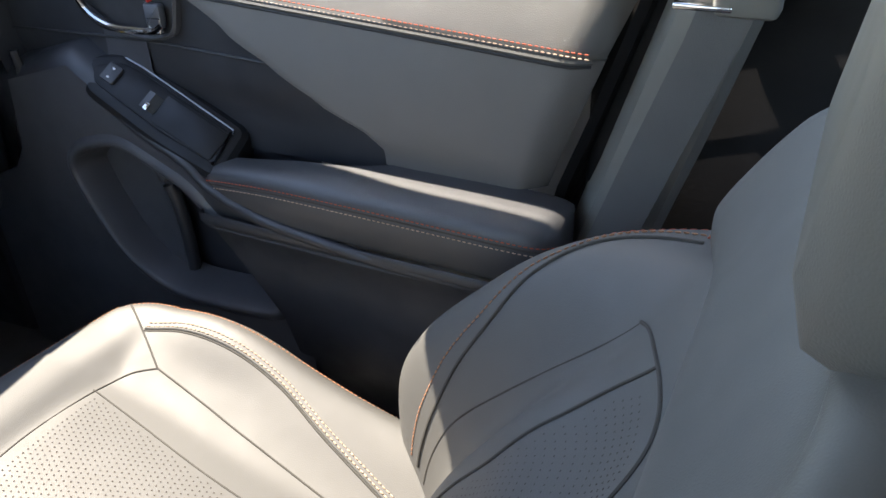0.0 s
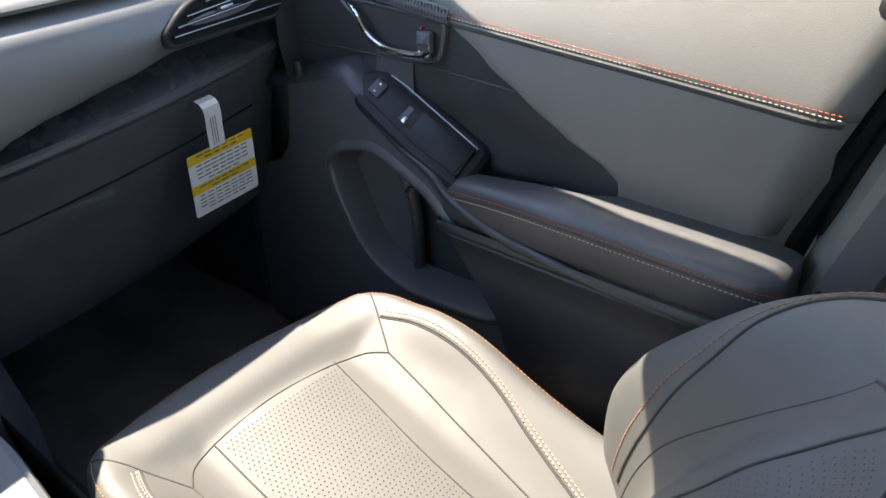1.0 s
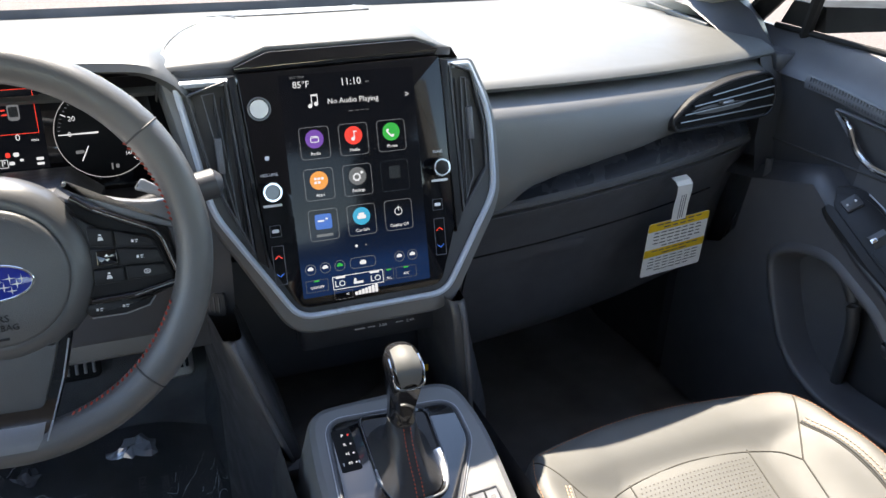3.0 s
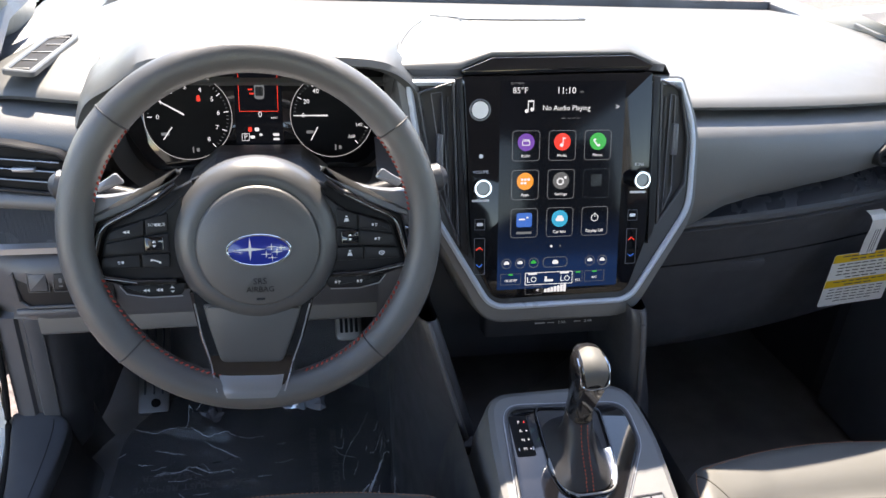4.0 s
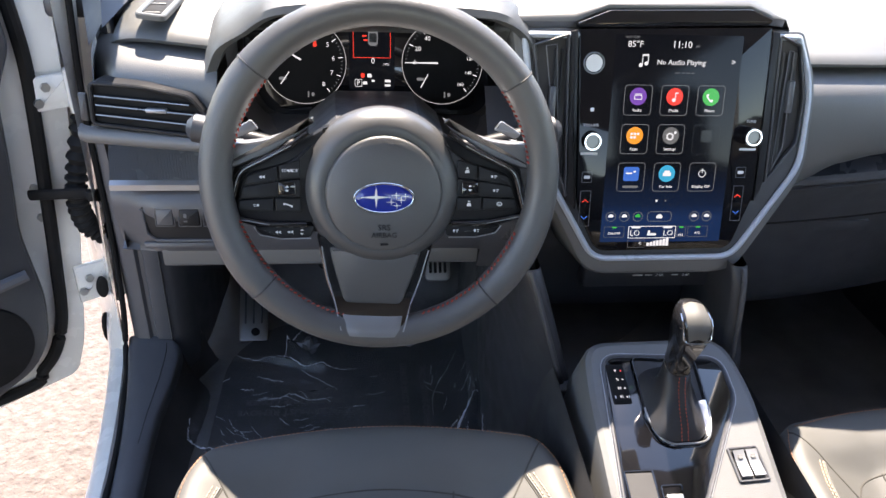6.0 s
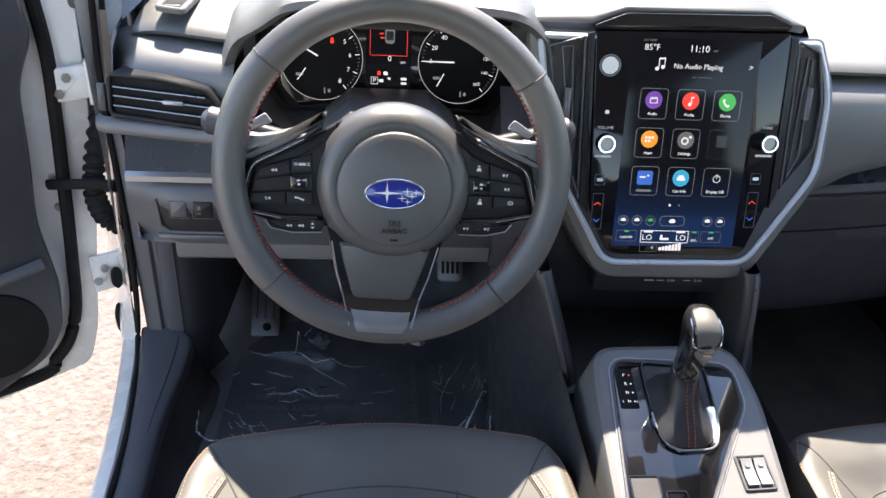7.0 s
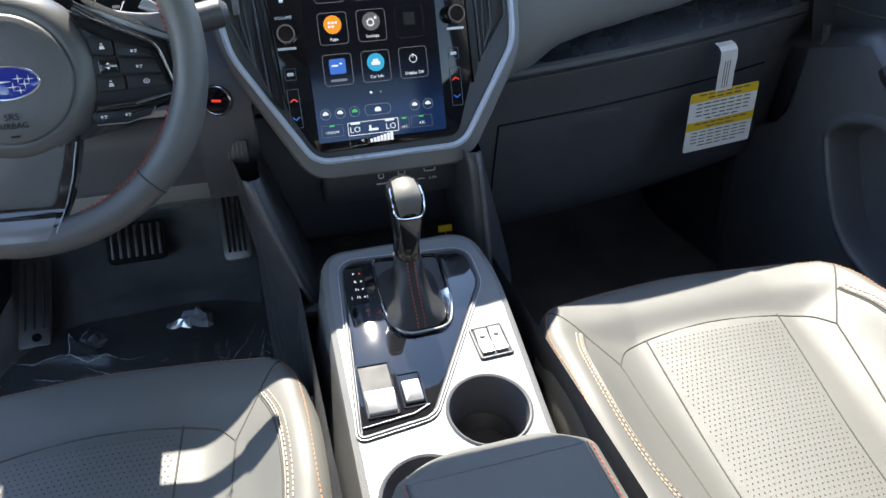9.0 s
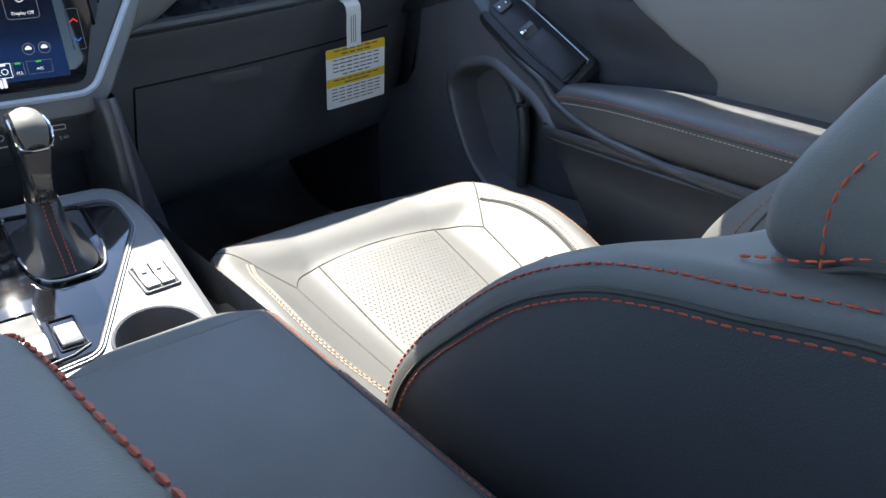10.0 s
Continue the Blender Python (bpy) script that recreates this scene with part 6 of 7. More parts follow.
part("bank_lip", tube([SB @ Vector(p) for p in ((-0.056, 0.018, 0.003), (-0.050, -0.019, 0.003), (-0.040, -0.028, 0.003), (0.062, -0.028, 0.003))], 0.0022, 8), M_CHAR, sb)
for u, w in ((-0.026, 0.022), (0.006, 0.026), (0.038, 0.026)):
    key = part("switch_key", box((u, 0.007, 0.004), (w, 0.024, 0.006), 0.002, SB), M_CHAR if u < 0 else M_POD, sb)
    part("key_rim", frame_ring(rrect(u, 0.007, w + 0.004, 0.028, 0.002), 0.0012, 0.002, 0.0050, 0.0003, SB), M_GUN, sb)
    if u > 0:
        part("legend", join(bar(u - 0.005, 0.010, 0.004, 0.006, 0.007, 0.0073, SB), bar(u - 0.005, 0.002, 0.005, 0.002, 0.007, 0.0073, SB)), M_FAINT, key, smooth=0)
part("knee_step", box((-0.004, -0.037, -0.002), (0.110, 0.010, 0.008), 0.003, SB), M_CHAR, dash)
fg = part("side_grille", prism(rrect(0, 0, 0.050, 0.030, 0.004), -0.004, 0.002, 0.001, axes((-0.190, 0.205, 0.775), (0.9, -0.4, 0), (0, 0.1, 0.99))), M_BLACK, dash)
for k in range(7):
    part("grille_bar", box((-0.018 + 0.006 * k, 0, 0.002), (0.0022, 0.022, 0.002), 0.0006, axes((-0.190, 0.205, 0.775), (0.9, -0.4, 0), (0, 0.1, 0.99))), M_CHAR, fg)
st_btn = axes((-0.195, 0.196, 0.845), (0.94, -0.34, 0), (0, 0.2, 0.98))
sbt = part("start_button", revolve([(0.019, -0.004), (0.019, 0.003), (0.017, 0.004), (0.0155, 0.003), (0.0155, 0.002), (0.0, 0.0025)], 32, st_btn), M_GLOSS, dash, "round engine start button")
part("ring", frame_ring(circle(0, 0, 0.0185, 32), 0.0022, 0.002, 0.0045, 0.0005, st_btn), M_CHROME, sbt)
part("legend", bar(0, 0, 0.012, 0.003, 0.0026, 0.003, st_btn), G_RED, sbt, smooth=0)
part("column_surround", loft([[(x, y, z) for y, z in ((0.285, 0.95), (0.205, 0.88), (0.195, 0.82), (0.205, 0.76), (0.23, 0.70))] for x in (-0.225, -0.19, -0.155)], False), M_CHAR, dash)

# ---------------- pedals and mat ----------------
foot = thing("foot_rest", (-0.60, 0.60, 0.30), "ribbed metal foot rest plate with one rivet", "foot rest")
FR = axes((-0.603, 0.640, 0.352), (1, 0.0, 0.0), (-0.04, 0.90, 0.42))
fp = part("plate", prism(rrect(0, 0, 0.056, 0.205, 0.006), -0.006, 0.002, 0.002, FR), M_ALU, foot)
for u in (-0.016, 0, 0.016):
    part("rib", prism(rrect(u, 0.012, 0.004, 0.155, 0.002), 0.002, 0.0045, 0.001, FR), M_CHAR, fp)
part("rivet", disc(0.004, -0.084, 0.0085, 0.002, 0.005, FR, 20, 0.001), M_RUBBER, fp)
for nm, c, w, h, lab in (("brake_pedal", (-0.418, 0.742, 0.398), 0.115, 0.085, "wide ribbed brake pedal"), ("accelerator_pedal", (-0.222, 0.730, 0.415), 0.055, 0.16, "slim ribbed metal accelerator pedal")):
    pd = thing(nm, (c[0], c[1], c[2]), lab, "pedal")
    pm = axes(c, (1, 0.0, 0.0), (0, 0.72, 0.69))
    pp = part("pad", prism(corners([(-w / 2, -h / 2), (w / 2, -h / 2), (w / 2 * 1.05, h / 2), (-w / 2 * 1.05, h / 2)], 0.014), -0.010, 0.0, 0.004, pm), M_ALU if nm[0] == "a" else M_RUBBER, pd)
    for k in range(7 if nm[0] == "b" else 4):
        n = 7 if nm[0] == "b" else 4
        u = lerp(-w / 2 + 0.012, w / 2 - 0.012, k / (n - 1))
        part("rib", prism(rrect(u, 0, 0.006, h * 0.8, 0.002), 0.0, 0.003, 0.001, pm), M_ALU if nm[0] == "b" else M_RUBBER, pp)
    part("arm", tube([(c[0], c[1] + 0.02, c[2] + 0.0), (c[0] + 0.02, c[1] + 0.07, c[2] + 0.12), (c[0] + 0.02, c[1] + 0.06, c[2] + 0.28)], 0.009, 8), M_DARK, pd)
matt = thing("floor_mat", (-0.42, 0.40, 0.297), "black carpet floor mat under clear crinkled plastic film", "floor mat")
mo = corners([(-0.64, 0.50), (-0.56, 0.60), (-0.28, 0.62), (-0.16, 0.56), (-0.16, 0.0), (-0.66, 0.0)], 0.05)
part("mat_body", prism(mo, 0.299, 0.309, 0.004), M_MAT, matt)
M_FILM = mat("clear_plastic_film", (0.95, 0.96, 0.98), 0.05, vary=0.02, rvary=0.02, coat=1.0, grain=0.25, scale=60, dist=0.0015)
_fb = M_FILM.node_tree.nodes["Principled BSDF"]
_fb.inputs["Transmission Weight"].default_value = 0.975
_fb.inputs["IOR"].default_value = 1.06
_fb.inputs["Specular IOR Level"].default_value = 0.4
_fb.inputs["Coat Weight"].default_value = 0.3
_fb.inputs["Coat IOR"].default_value = 1.7
_fb.inputs["Coat Roughness"].default_value = 0.05


def film_z(x, y):
    p = Vector((x * 9, y * 9, 0.0))
    z = 0.314 + 0.005 * (1 - abs(noise.noise(p * 1.6))) ** 6 + 0.004 * (1 - abs(noise.noise(p * 3.7 + Vector((7, 2, 0))))) ** 9 + 0.003 * abs(noise.noise(p)) + 0.0015 * noise.noise(p * 2.7)
    z += 0.030 * sstep(0.54, 0.64, y) * (0.6 + 0.5 * noise.noise(p * 0.9))
    z += 0.020 * sstep(-0.24, -0.16, x)
    for fx, fy, ang, wd, ht in ((-0.305, 0.525, 0.5, 0.012, 0.012), (-0.20, 0.30, 1.2, 0.010, 0.030), (-0.19, 0.36, 1.5, 0.008, 0.03), (-0.50, 0.46, -0.3, 0.006, 0.014), (-0.48, 0.38, 0.2, 0.005, 0.012), (-0.22, 0.36, 1.3, 0.008, 0.018), (-0.53, 0.52, -0.8, 0.008, 0.024), (-0.42, 0.33, -0.15, 0.005, 0.010), (-0.25, 0.44, 1.1, 0.006, 0.016)):
        dx, dy = x - fx, y - fy
        a, b = dx * math.cos(ang) + dy * math.sin(ang), -dx * math.sin(ang) + dy * math.cos(ang)
        z += ht * math.exp(-(b / wd) ** 2) * math.exp(-(a / 0.075) ** 2)
    return z


film_v, film_f = loft([[(x, y, film_z(x, y)) for x in [-0.70 + 0.56 * i / 110 for i in range(111)]] for y in [0.02 + 0.62 * j / 120 for j in range(121)]], False)
keep = [f for f in film_f if not (film_v[f[0]].y > 0.482 + 0.006 * math.sin(film_v[f[0]].x * 90) and film_v[f[0]].x < -0.527) and film_v[f[0]].x > -0.680 + 0.006 * math.sin(film_v[f[0]].y * 60) + 0.5 * max(0.0, 0.29 - film_v[f[0]].y)]
film = part("plastic_film", (film_v, keep), M_FILM, matt, "clear crinkled protective film", smooth=25)
film.visible_shadow = False
# sharp folds whose sky glints are put in as a pale colour
M_FOLD_GLINT = mat("film_fold_glint_white", (0.85, 0.88, 0.94), 0.22, vary=0.05, coat=0.6)
M_FOLD_GLINT.node_tree.nodes["Principled BSDF"].inputs["Transmission Weight"].default_value = 0.35
fr = random.Random(31)


def fold(pts, r, wob=0.004):
    """A thin raised crease in the film along points (x, y), uneven in width."""
    c = crom([(x, y, 0) for x, y in pts], 14)
    line = [(p.x + fr.gauss(0, wob * 0.15), p.y + fr.gauss(0, wob * 0.25), film_z(p.x, p.y) + 0.0008) for p in c]
    n = len(line) - 1
    return tube(line, [0.00015 + r * math.sin(math.pi * q / n) ** 0.7 * fr.uniform(0.05, 1.0) for q in range(n + 1)], 5)


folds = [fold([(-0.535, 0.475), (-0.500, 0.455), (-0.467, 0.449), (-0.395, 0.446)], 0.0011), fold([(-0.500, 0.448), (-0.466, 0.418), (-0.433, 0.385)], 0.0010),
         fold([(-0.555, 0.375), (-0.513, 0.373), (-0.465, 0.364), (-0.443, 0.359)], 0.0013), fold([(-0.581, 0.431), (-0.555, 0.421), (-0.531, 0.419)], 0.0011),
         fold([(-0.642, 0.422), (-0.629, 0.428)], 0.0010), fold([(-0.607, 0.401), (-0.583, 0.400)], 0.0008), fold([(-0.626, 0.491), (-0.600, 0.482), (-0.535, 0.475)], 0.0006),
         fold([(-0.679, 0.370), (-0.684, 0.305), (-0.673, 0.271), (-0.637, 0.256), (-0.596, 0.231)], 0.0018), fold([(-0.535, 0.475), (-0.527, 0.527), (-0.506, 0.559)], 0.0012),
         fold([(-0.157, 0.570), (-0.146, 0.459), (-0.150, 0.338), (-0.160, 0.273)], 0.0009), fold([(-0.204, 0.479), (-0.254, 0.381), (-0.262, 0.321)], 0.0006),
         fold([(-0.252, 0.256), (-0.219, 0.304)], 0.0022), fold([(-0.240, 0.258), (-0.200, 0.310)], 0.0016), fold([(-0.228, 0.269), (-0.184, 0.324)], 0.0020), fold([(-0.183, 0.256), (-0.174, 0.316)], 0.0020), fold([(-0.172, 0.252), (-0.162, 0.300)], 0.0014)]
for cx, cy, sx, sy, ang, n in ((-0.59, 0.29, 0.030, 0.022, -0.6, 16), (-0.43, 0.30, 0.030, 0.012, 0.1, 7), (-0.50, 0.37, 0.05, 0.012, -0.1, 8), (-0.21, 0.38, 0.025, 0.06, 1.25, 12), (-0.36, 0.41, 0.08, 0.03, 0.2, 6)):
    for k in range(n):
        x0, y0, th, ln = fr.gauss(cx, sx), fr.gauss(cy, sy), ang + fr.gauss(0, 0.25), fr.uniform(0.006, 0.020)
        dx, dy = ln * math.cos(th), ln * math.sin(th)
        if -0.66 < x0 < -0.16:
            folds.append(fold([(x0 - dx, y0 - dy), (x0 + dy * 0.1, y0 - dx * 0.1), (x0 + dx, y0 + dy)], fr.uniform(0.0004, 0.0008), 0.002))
part("film_folds", join(*folds), M_FOLD_GLINT, film, "film creases with their glints coloured white", kind="stuff")


def crumple(cx, cy, w, h, n, up, seed):
    """A crushed corner of the film, in flat facets of uneven slope."""
    r = random.Random(seed)
    rows = []
    for j in range(n + 1):
        row = []
        for i in range(n + 1):
            u, v = 2 * i / n - 1, 2 * j / n - 1
            x, y = cx + w * u * (1 - 0.25 * v * v) + r.gauss(0, w * 0.10), cy + h * v * (1 - 0.25 * u * u) + r.gauss(0, h * 0.10)
            row.append((x, y, film_z(x, y) + 0.002 + up * max(0.0, 1 - u * u) * max(0.0, 1 - v * v) * r.uniform(0.2, 1.0)))
        rows.append(row)
    return loft(rows, False)


# part-metal blue-grey facets stand in for sky reflections on the film
M_CRUSH = mat("crushed_glossy_film", (0.55, 0.58, 0.66), 0.10, metal=0.6, vary=0.1, rvary=0.05, coat=1.0)
part("crushed_film", crumple(-0.318, 0.530, 0.040, 0.024, 6, 0.030, 4), M_CRUSH, film, "crushed shiny corner of the film", smooth=0)
part("crushed_film", crumple(-0.490, 0.515, 0.018, 0.030, 5, 0.018, 9), M_CRUSH, film, "crushed shiny corner of the film", smooth=0)
for s, v, w in (("PROTECTIVE COVER", 0.356, 0.019), ("DEALER MUST REMOVE", 0.330, 0.019)):
    text("lettering", s, w, axes((-0.505, v, 0.3265), (-1, 0, 0), (0, -1, 0)), M_INK, matt)
for s, xx in (("DEALER MUST REMOVE", -0.31), ("PROTECTIVE COVER", -0.275)):
    text("lettering", s, 0.017, axes((xx, 0.36, 0.3265), (0, -1, 0), (1, 0, 0)), M_INK, matt)

# ---------------- hanging tag ----------------
tg = thing("warning_tag", (0.55, 0.262, 0.665), "white and yellow airbag warning card on a paper strap", "tag")
TG = axes((0.558, 0.262, 0.7105), (0.118, 0.001, 0.0105), (0.0, -0.004, 0.1))
part("card", prism(rrect(0, 0, 0.117, 0.098, 0.004), -0.0005, 0.0005, 0, TG), M_PAPER, tg, "white card")
part("yellow_band", join(prism(corners([(-0.0585, 0.049), (0.0585, 0.049), (0.0585, 0.034), (-0.0585, 0.034)], [0.004, 0.004, 0.0001, 0.0001]), 0.0005, 0.0008, 0, TG), prism([(-0.0585, 0.001), (0.0585, 0.001), (0.0585, -0.013), (-0.0585, -0.013)], 0.0005, 0.0008, 0, TG)), M_YELLOW, tg, "yellow bands", smooth=0)
rows = [(0.045, 0.090, 0.0026), (0.039, 0.060, 0.0028), (-0.003, 0.092, 0.0024), (-0.009, 0.050, 0.0024)] + [(0.030 - 0.0062 * k, 0.095 if k < 4 else 0.06, 0.0022) for k in range(5)] + [(-0.0175 - 0.0056 * k, 0.100 if k < 4 else 0.07, 0.0018) for k in range(5)]
for v, w, h in rows:
    n = max(3, int(w / 0.013))
    us = [-w / 2 + w * (k + 0.5) / n for k in range(n)]
    part("text_bar", join(*[bar(u, v, w / n * random.uniform(0.6, 0.9), h * 0.8, 0.0008, 0.0010, TG) for u in us]), M_INK, tg, smooth=0)
part("strap", loft([[TG @ Vector((u + a, v, d)) for a in (-0.014, 0.014)] for u, v, d in ((-0.004, 0.046, 0.0012), (-0.006, 0.075, 0.003), (-0.010, 0.100, 0.010), (-0.013, 0.114, 0.012), (-0.014, 0.120, 0.006), (-0.014, 0.122, -0.006))], False), M_PAPER, tg, "white paper strap")
part("text_bar", join(*[bar(-0.011 + 0.004 * k, 0.082, 0.0012, 0.045, 0.0048, 0.0052, TG @ pose(0, 0, -0.0, 8, 0, 6)) for k in range(3)]), M_FAINT, tg, smooth=0)


# ---------------- passenger door (closed) ----------------
def sheet(fx, ys, zs, n=None):
    """A panel over y and z whose x is given by a function."""
    return loft([[(fx(y, z), y, z) for z in zs] for y in ys], False)


def span(a, b, n):
    return [a + (b - a) * i / n for i in range(n + 1)]


pdoor = thing("car_door", (0.80, -0.1, 0.30), "closed passenger door with grey pads, black lower trim and orange stitching", "car door", "front doors")
part("outer_panel", loft([[(0.84, y, 0.28), (0.90, y, 0.45), (0.92, y, 0.70), (0.90, y, 0.95), (0.86, y, 1.0)] for y in (0.60, 0.2, -0.2, -0.56)], False), M_WHITE, pdoor, "white painted door skin")


def stitch_z(y):
    return 0.941 + 0.065 * (y + 0.02)


def upper_x(y, z):
    k = (z - stitch_z(y)) / (1.02 - stitch_z(y))
    return 0.748 + 0.044 * max(0, k) + 0.016 * max(0, k) ** 1.5


REAR, FRONT = -0.553, 0.012
def edge_x(y, x):
    """Rolls the pad away towards the door's rear edge."""
    d = max(0.0, -0.515 - y)
    return x + 0.9 * d * d / 0.04 * 0.7


def slant(p):
    """Moves the rear end of the trim forwards towards its foot, as the door's rear edge slants."""
    x, y, z = p
    return (x, y + 0.38 * (0.955 - z) * sstep(-0.30, REAR, y), z)


rows = []
for y in span(REAR, FRONT, 40):
    s = stitch_z(y)
    zs = [s + (1.022 - s) * k / 14 for k in range(15)]
    row = [(edge_x(y, upper_x(y, z)), y, z) for z in zs]
    row = [(edge_x(y, 0.762), y, s - 0.004), (edge_x(y, 0.750), y, s - 0.003)] + row + [(0.815, y, 1.023), (0.84, y, 1.018)]
    rows.append(row)
up = part("upper_pad", loft([[slant(p) for p in r] for r in rows], False), M_LEATHER, pdoor, "pale grey padded upper trim", smooth=60)
part("stitching", dashes([(edge_x(y, 0.7485) - 0.0005, y, stitch_z(y) + 0.006) for y in span(REAR + 0.03, FRONT, 60)], 0.004, 0.0022, 0.0009), M_ORANGE, up, "orange thread")
part("stitching", dashes([(edge_x(y, 0.7495) - 0.0005, y, stitch_z(y) + 0.001) for y in span(REAR + 0.03, FRONT, 60)], 0.004, 0.0022, 0.0009), M_CREAM, up, "pale thread")
part("piping", tube([slant((edge_x(y, 0.7485), y, stitch_z(y) - 0.0035)) for y in span(REAR + 0.01, FRONT, 30)], 0.0026, 6), M_LEATHER, up)
part("seam", tube([slant((edge_x(y, 0.7500), y, stitch_z(y) - 0.008)) for y in span(REAR + 0.01, FRONT, 30)], 0.0024, 6), M_DARK, up)
# dark front of the upper trim
part("upper_front", loft([[(0.765, y, lerp(stitch_z(y), 0.968, sstep(0.0, 0.2, y)) - 0.006)] + [(0.748 + 0.010 * q + 0.050 * q ** 1.5 + 0.012 * sstep(0.15, 0.5, y), y, lerp(lerp(stitch_z(y), 0.968, sstep(0.0, 0.2, y)), 1.022, q)) for q in span(0, 1, 8)] + [(0.815, y, 1.0235), (0.85, y, 1.018)] for y in span(0.012, 0.60, 14)], False), M_CHAR, pdoor, "dark upper trim beside the dashboard", smooth=60)
part("ribbed_strip", loft([[(0.7425, y, z - 0.011), (0.7405, y, z), (0.745, y, z + 0.010)] for y, z in ((-0.030, 0.945), (0.0, 0.949), (0.10, 0.960), (0.20, 0.971), (0.245, 0.973))], False), M_CHAR, pdoor, "ribbed dark trim strip")
for k in range(46):
    y = -0.026 + 0.0058 * k
    z = table([(-0.03, 0.945), (0.0, 0.949), (0.1, 0.960), (0.2, 0.971), (0.245, 0.973)], y)
    part("rib", box((0.7418, y, z), (0.0016, 0.0024, 0.016), 0.0006), M_BLACK, pdoor)


def pad_front(z):
    """Front edge of the grey pad: a slanting line, rounded at its foot."""
    return table([(0.755, -0.283), (0.775, -0.285), (0.795, -0.270), (0.83, -0.205), (0.86, -0.155), (0.90, -0.085), (0.945, -0.012), (0.97, 0.012)], z)


def mid_x(y, z):
    return edge_x(y, 0.757 + 0.010 * sstep(0.80, 0.75, z) - 0.008 * math.exp(-((z - 0.85) / 0.07) ** 2) * sstep(-0.55, -0.3, y))


rows = []
for y0 in span(0, 1, 30):
    row = []
    for z0 in span(0, 1, 16):
        zt = 0.752 + 0.19 * z0
        yf = pad_front(zt)
        y = lerp(REAR, yf, y0)
        z = min(lerp(0.752, stitch_z(y) - 0.004, z0), 1)
        row.append((mid_x(y, z) - (0.004 * sstep(0.0, 0.04, 1 - y0)), y, z))
    rows.append(row)
mp = part("middle_pad", loft([[slant(p) for p in r] for r in rows], False), M_DOOR, pdoor, "mid grey door pad", smooth=60)
part("dark_insert", loft([[(0.760 + 0.012 * sstep(0.84, 0.78, z), y, z) for z in span(0.735, lerp(stitch_z(y) - 0.008, 0.972, sstep(0.0, 0.06, y)), 14)] for y in span(-0.30, 0.34, 40)], False), M_BLACK, pdoor, "black door insert behind the handle", smooth=60)
part("crease", tube([(0.7585, y, z) for y, z in ((-0.150, 0.858), (-0.05, 0.862), (0.05, 0.866), (0.12, 0.865), (0.30, 0.86))], 0.002, 6), M_DARK, pdoor)
# door handle in its bowl
HB = axes((0.7585, 0.078, 0.908), (0, -1, 0), (0, 0, 1))
hb = corners([(-0.105, 0.034), (0.094, 0.024), (0.082, -0.026), (0.045, -0.034), (-0.020, -0.030)], [0.006, 0.012, 0.014, 0.03, 0.03])
bowl = part("handle_bowl", frame_ring(inset(hb, -0.005), 0.006, -0.004, 0.010, 0.003, HB), M_CHAR, pdoor, "dark bowl round the door handle")
part("bowl_floor", prism(hb, -0.002, 0.003, 0, HB), M_DARK, bowl)
part("door_handle", tube([HB @ Vector(p) for p in crom([(-0.086, 0.028, 0.010), (-0.066, 0.020, 0.016), (-0.040, -0.008, 0.020), (-0.010, -0.022, 0.020), (0.030, -0.024, 0.018), (0.060, -0.022, 0.015), (0.074, -0.014, 0.013)], 8)], [0.0035] * 8 + [0.0048] * 30 + [0.0055] * 11, 10), M_CHROME, pdoor, "chrome door handle")
part("lock_lever", box((0.064, -0.004, 0.012), (0.026, 0.030, 0.012), 0.004, HB), M_CHAR, pdoor)
part("handle_end", frame_ring(corners([(0.052, -0.006), (0.076, -0.004), (0.072, -0.026), (0.056, -0.024)], 0.004), 0.003, 0.010, 0.018, 0.001, HB), M_CHROME, pdoor)
part("lock_mark", box((0.060, 0.014, 0.013), (0.003, 0.004, 0.008), 0.001, HB), mat("red_mark", (0.6, 0.04, 0.03), 0.5), pdoor)
# window switch pod
SP = axes((0.733, 0.030, 0.786), (-0.02, -0.89, -0.42), (0.72, -0.28, 0.56))
po = corners([(-0.118, 0.002), (-0.085, 0.030), (-0.055, 0.036), (0.105, 0.036), (0.112, -0.024), (0.02, -0.030), (-0.10, -0.026)], [0.02, 0.02, 0.03, 0.008, 0.008, 0.02, 0.02])
pod = part("switch_pod", loft([[SP @ Vector((p.x, p.y, d)) for p in inset(po, e)] for d, e in ((-0.10, -0.012), (-0.03, -0.012), (-0.008, -0.010), (-0.001, -0.004), (0.0, 0.0))]), M_POD, pdoor, "window switch pod")
part("pod_plate", prism(inset(po, 0.008), 0.0, 0.003, 0.002, SP), M_POD, pod, "black switch plate")
part("pod_panel", prism(corners([(0.0, -0.018), (0.098, -0.016), (0.098, 0.024), (0.0, 0.024)], 0.004), 0.003, 0.0045, 0.001, SP), M_POD, pod)
part("lock_switch", prism(rrect(-0.080, 0.004, 0.022, 0.026, 0.004), 0.003, 0.007, 0.002, SP), M_BLACK, pod)
part("lock_mark", join(bar(-0.080, 0.010, 0.004, 0.003, 0.007, 0.0074, SP), bar(-0.080, -0.003, 0.004, 0.003, 0.007, 0.0074, SP)), M_PRINT, pod, smooth=0)
part("window_switch", loft([[SP @ Vector((u, v, d)) for u, d in ((-0.022, 0.003), (-0.020, 0.010), (-0.010, 0.012), (-0.004, 0.006), (0.0, 0.003))] for v in (-0.010, -0.008, 0.012, 0.014)], False), M_BLACK, pod, "window switch")
part("switch_tip", box((-0.010, -0.006, 0.011), (0.007, 0.010, 0.003), 0.001, SP), M_CHROME, pod)
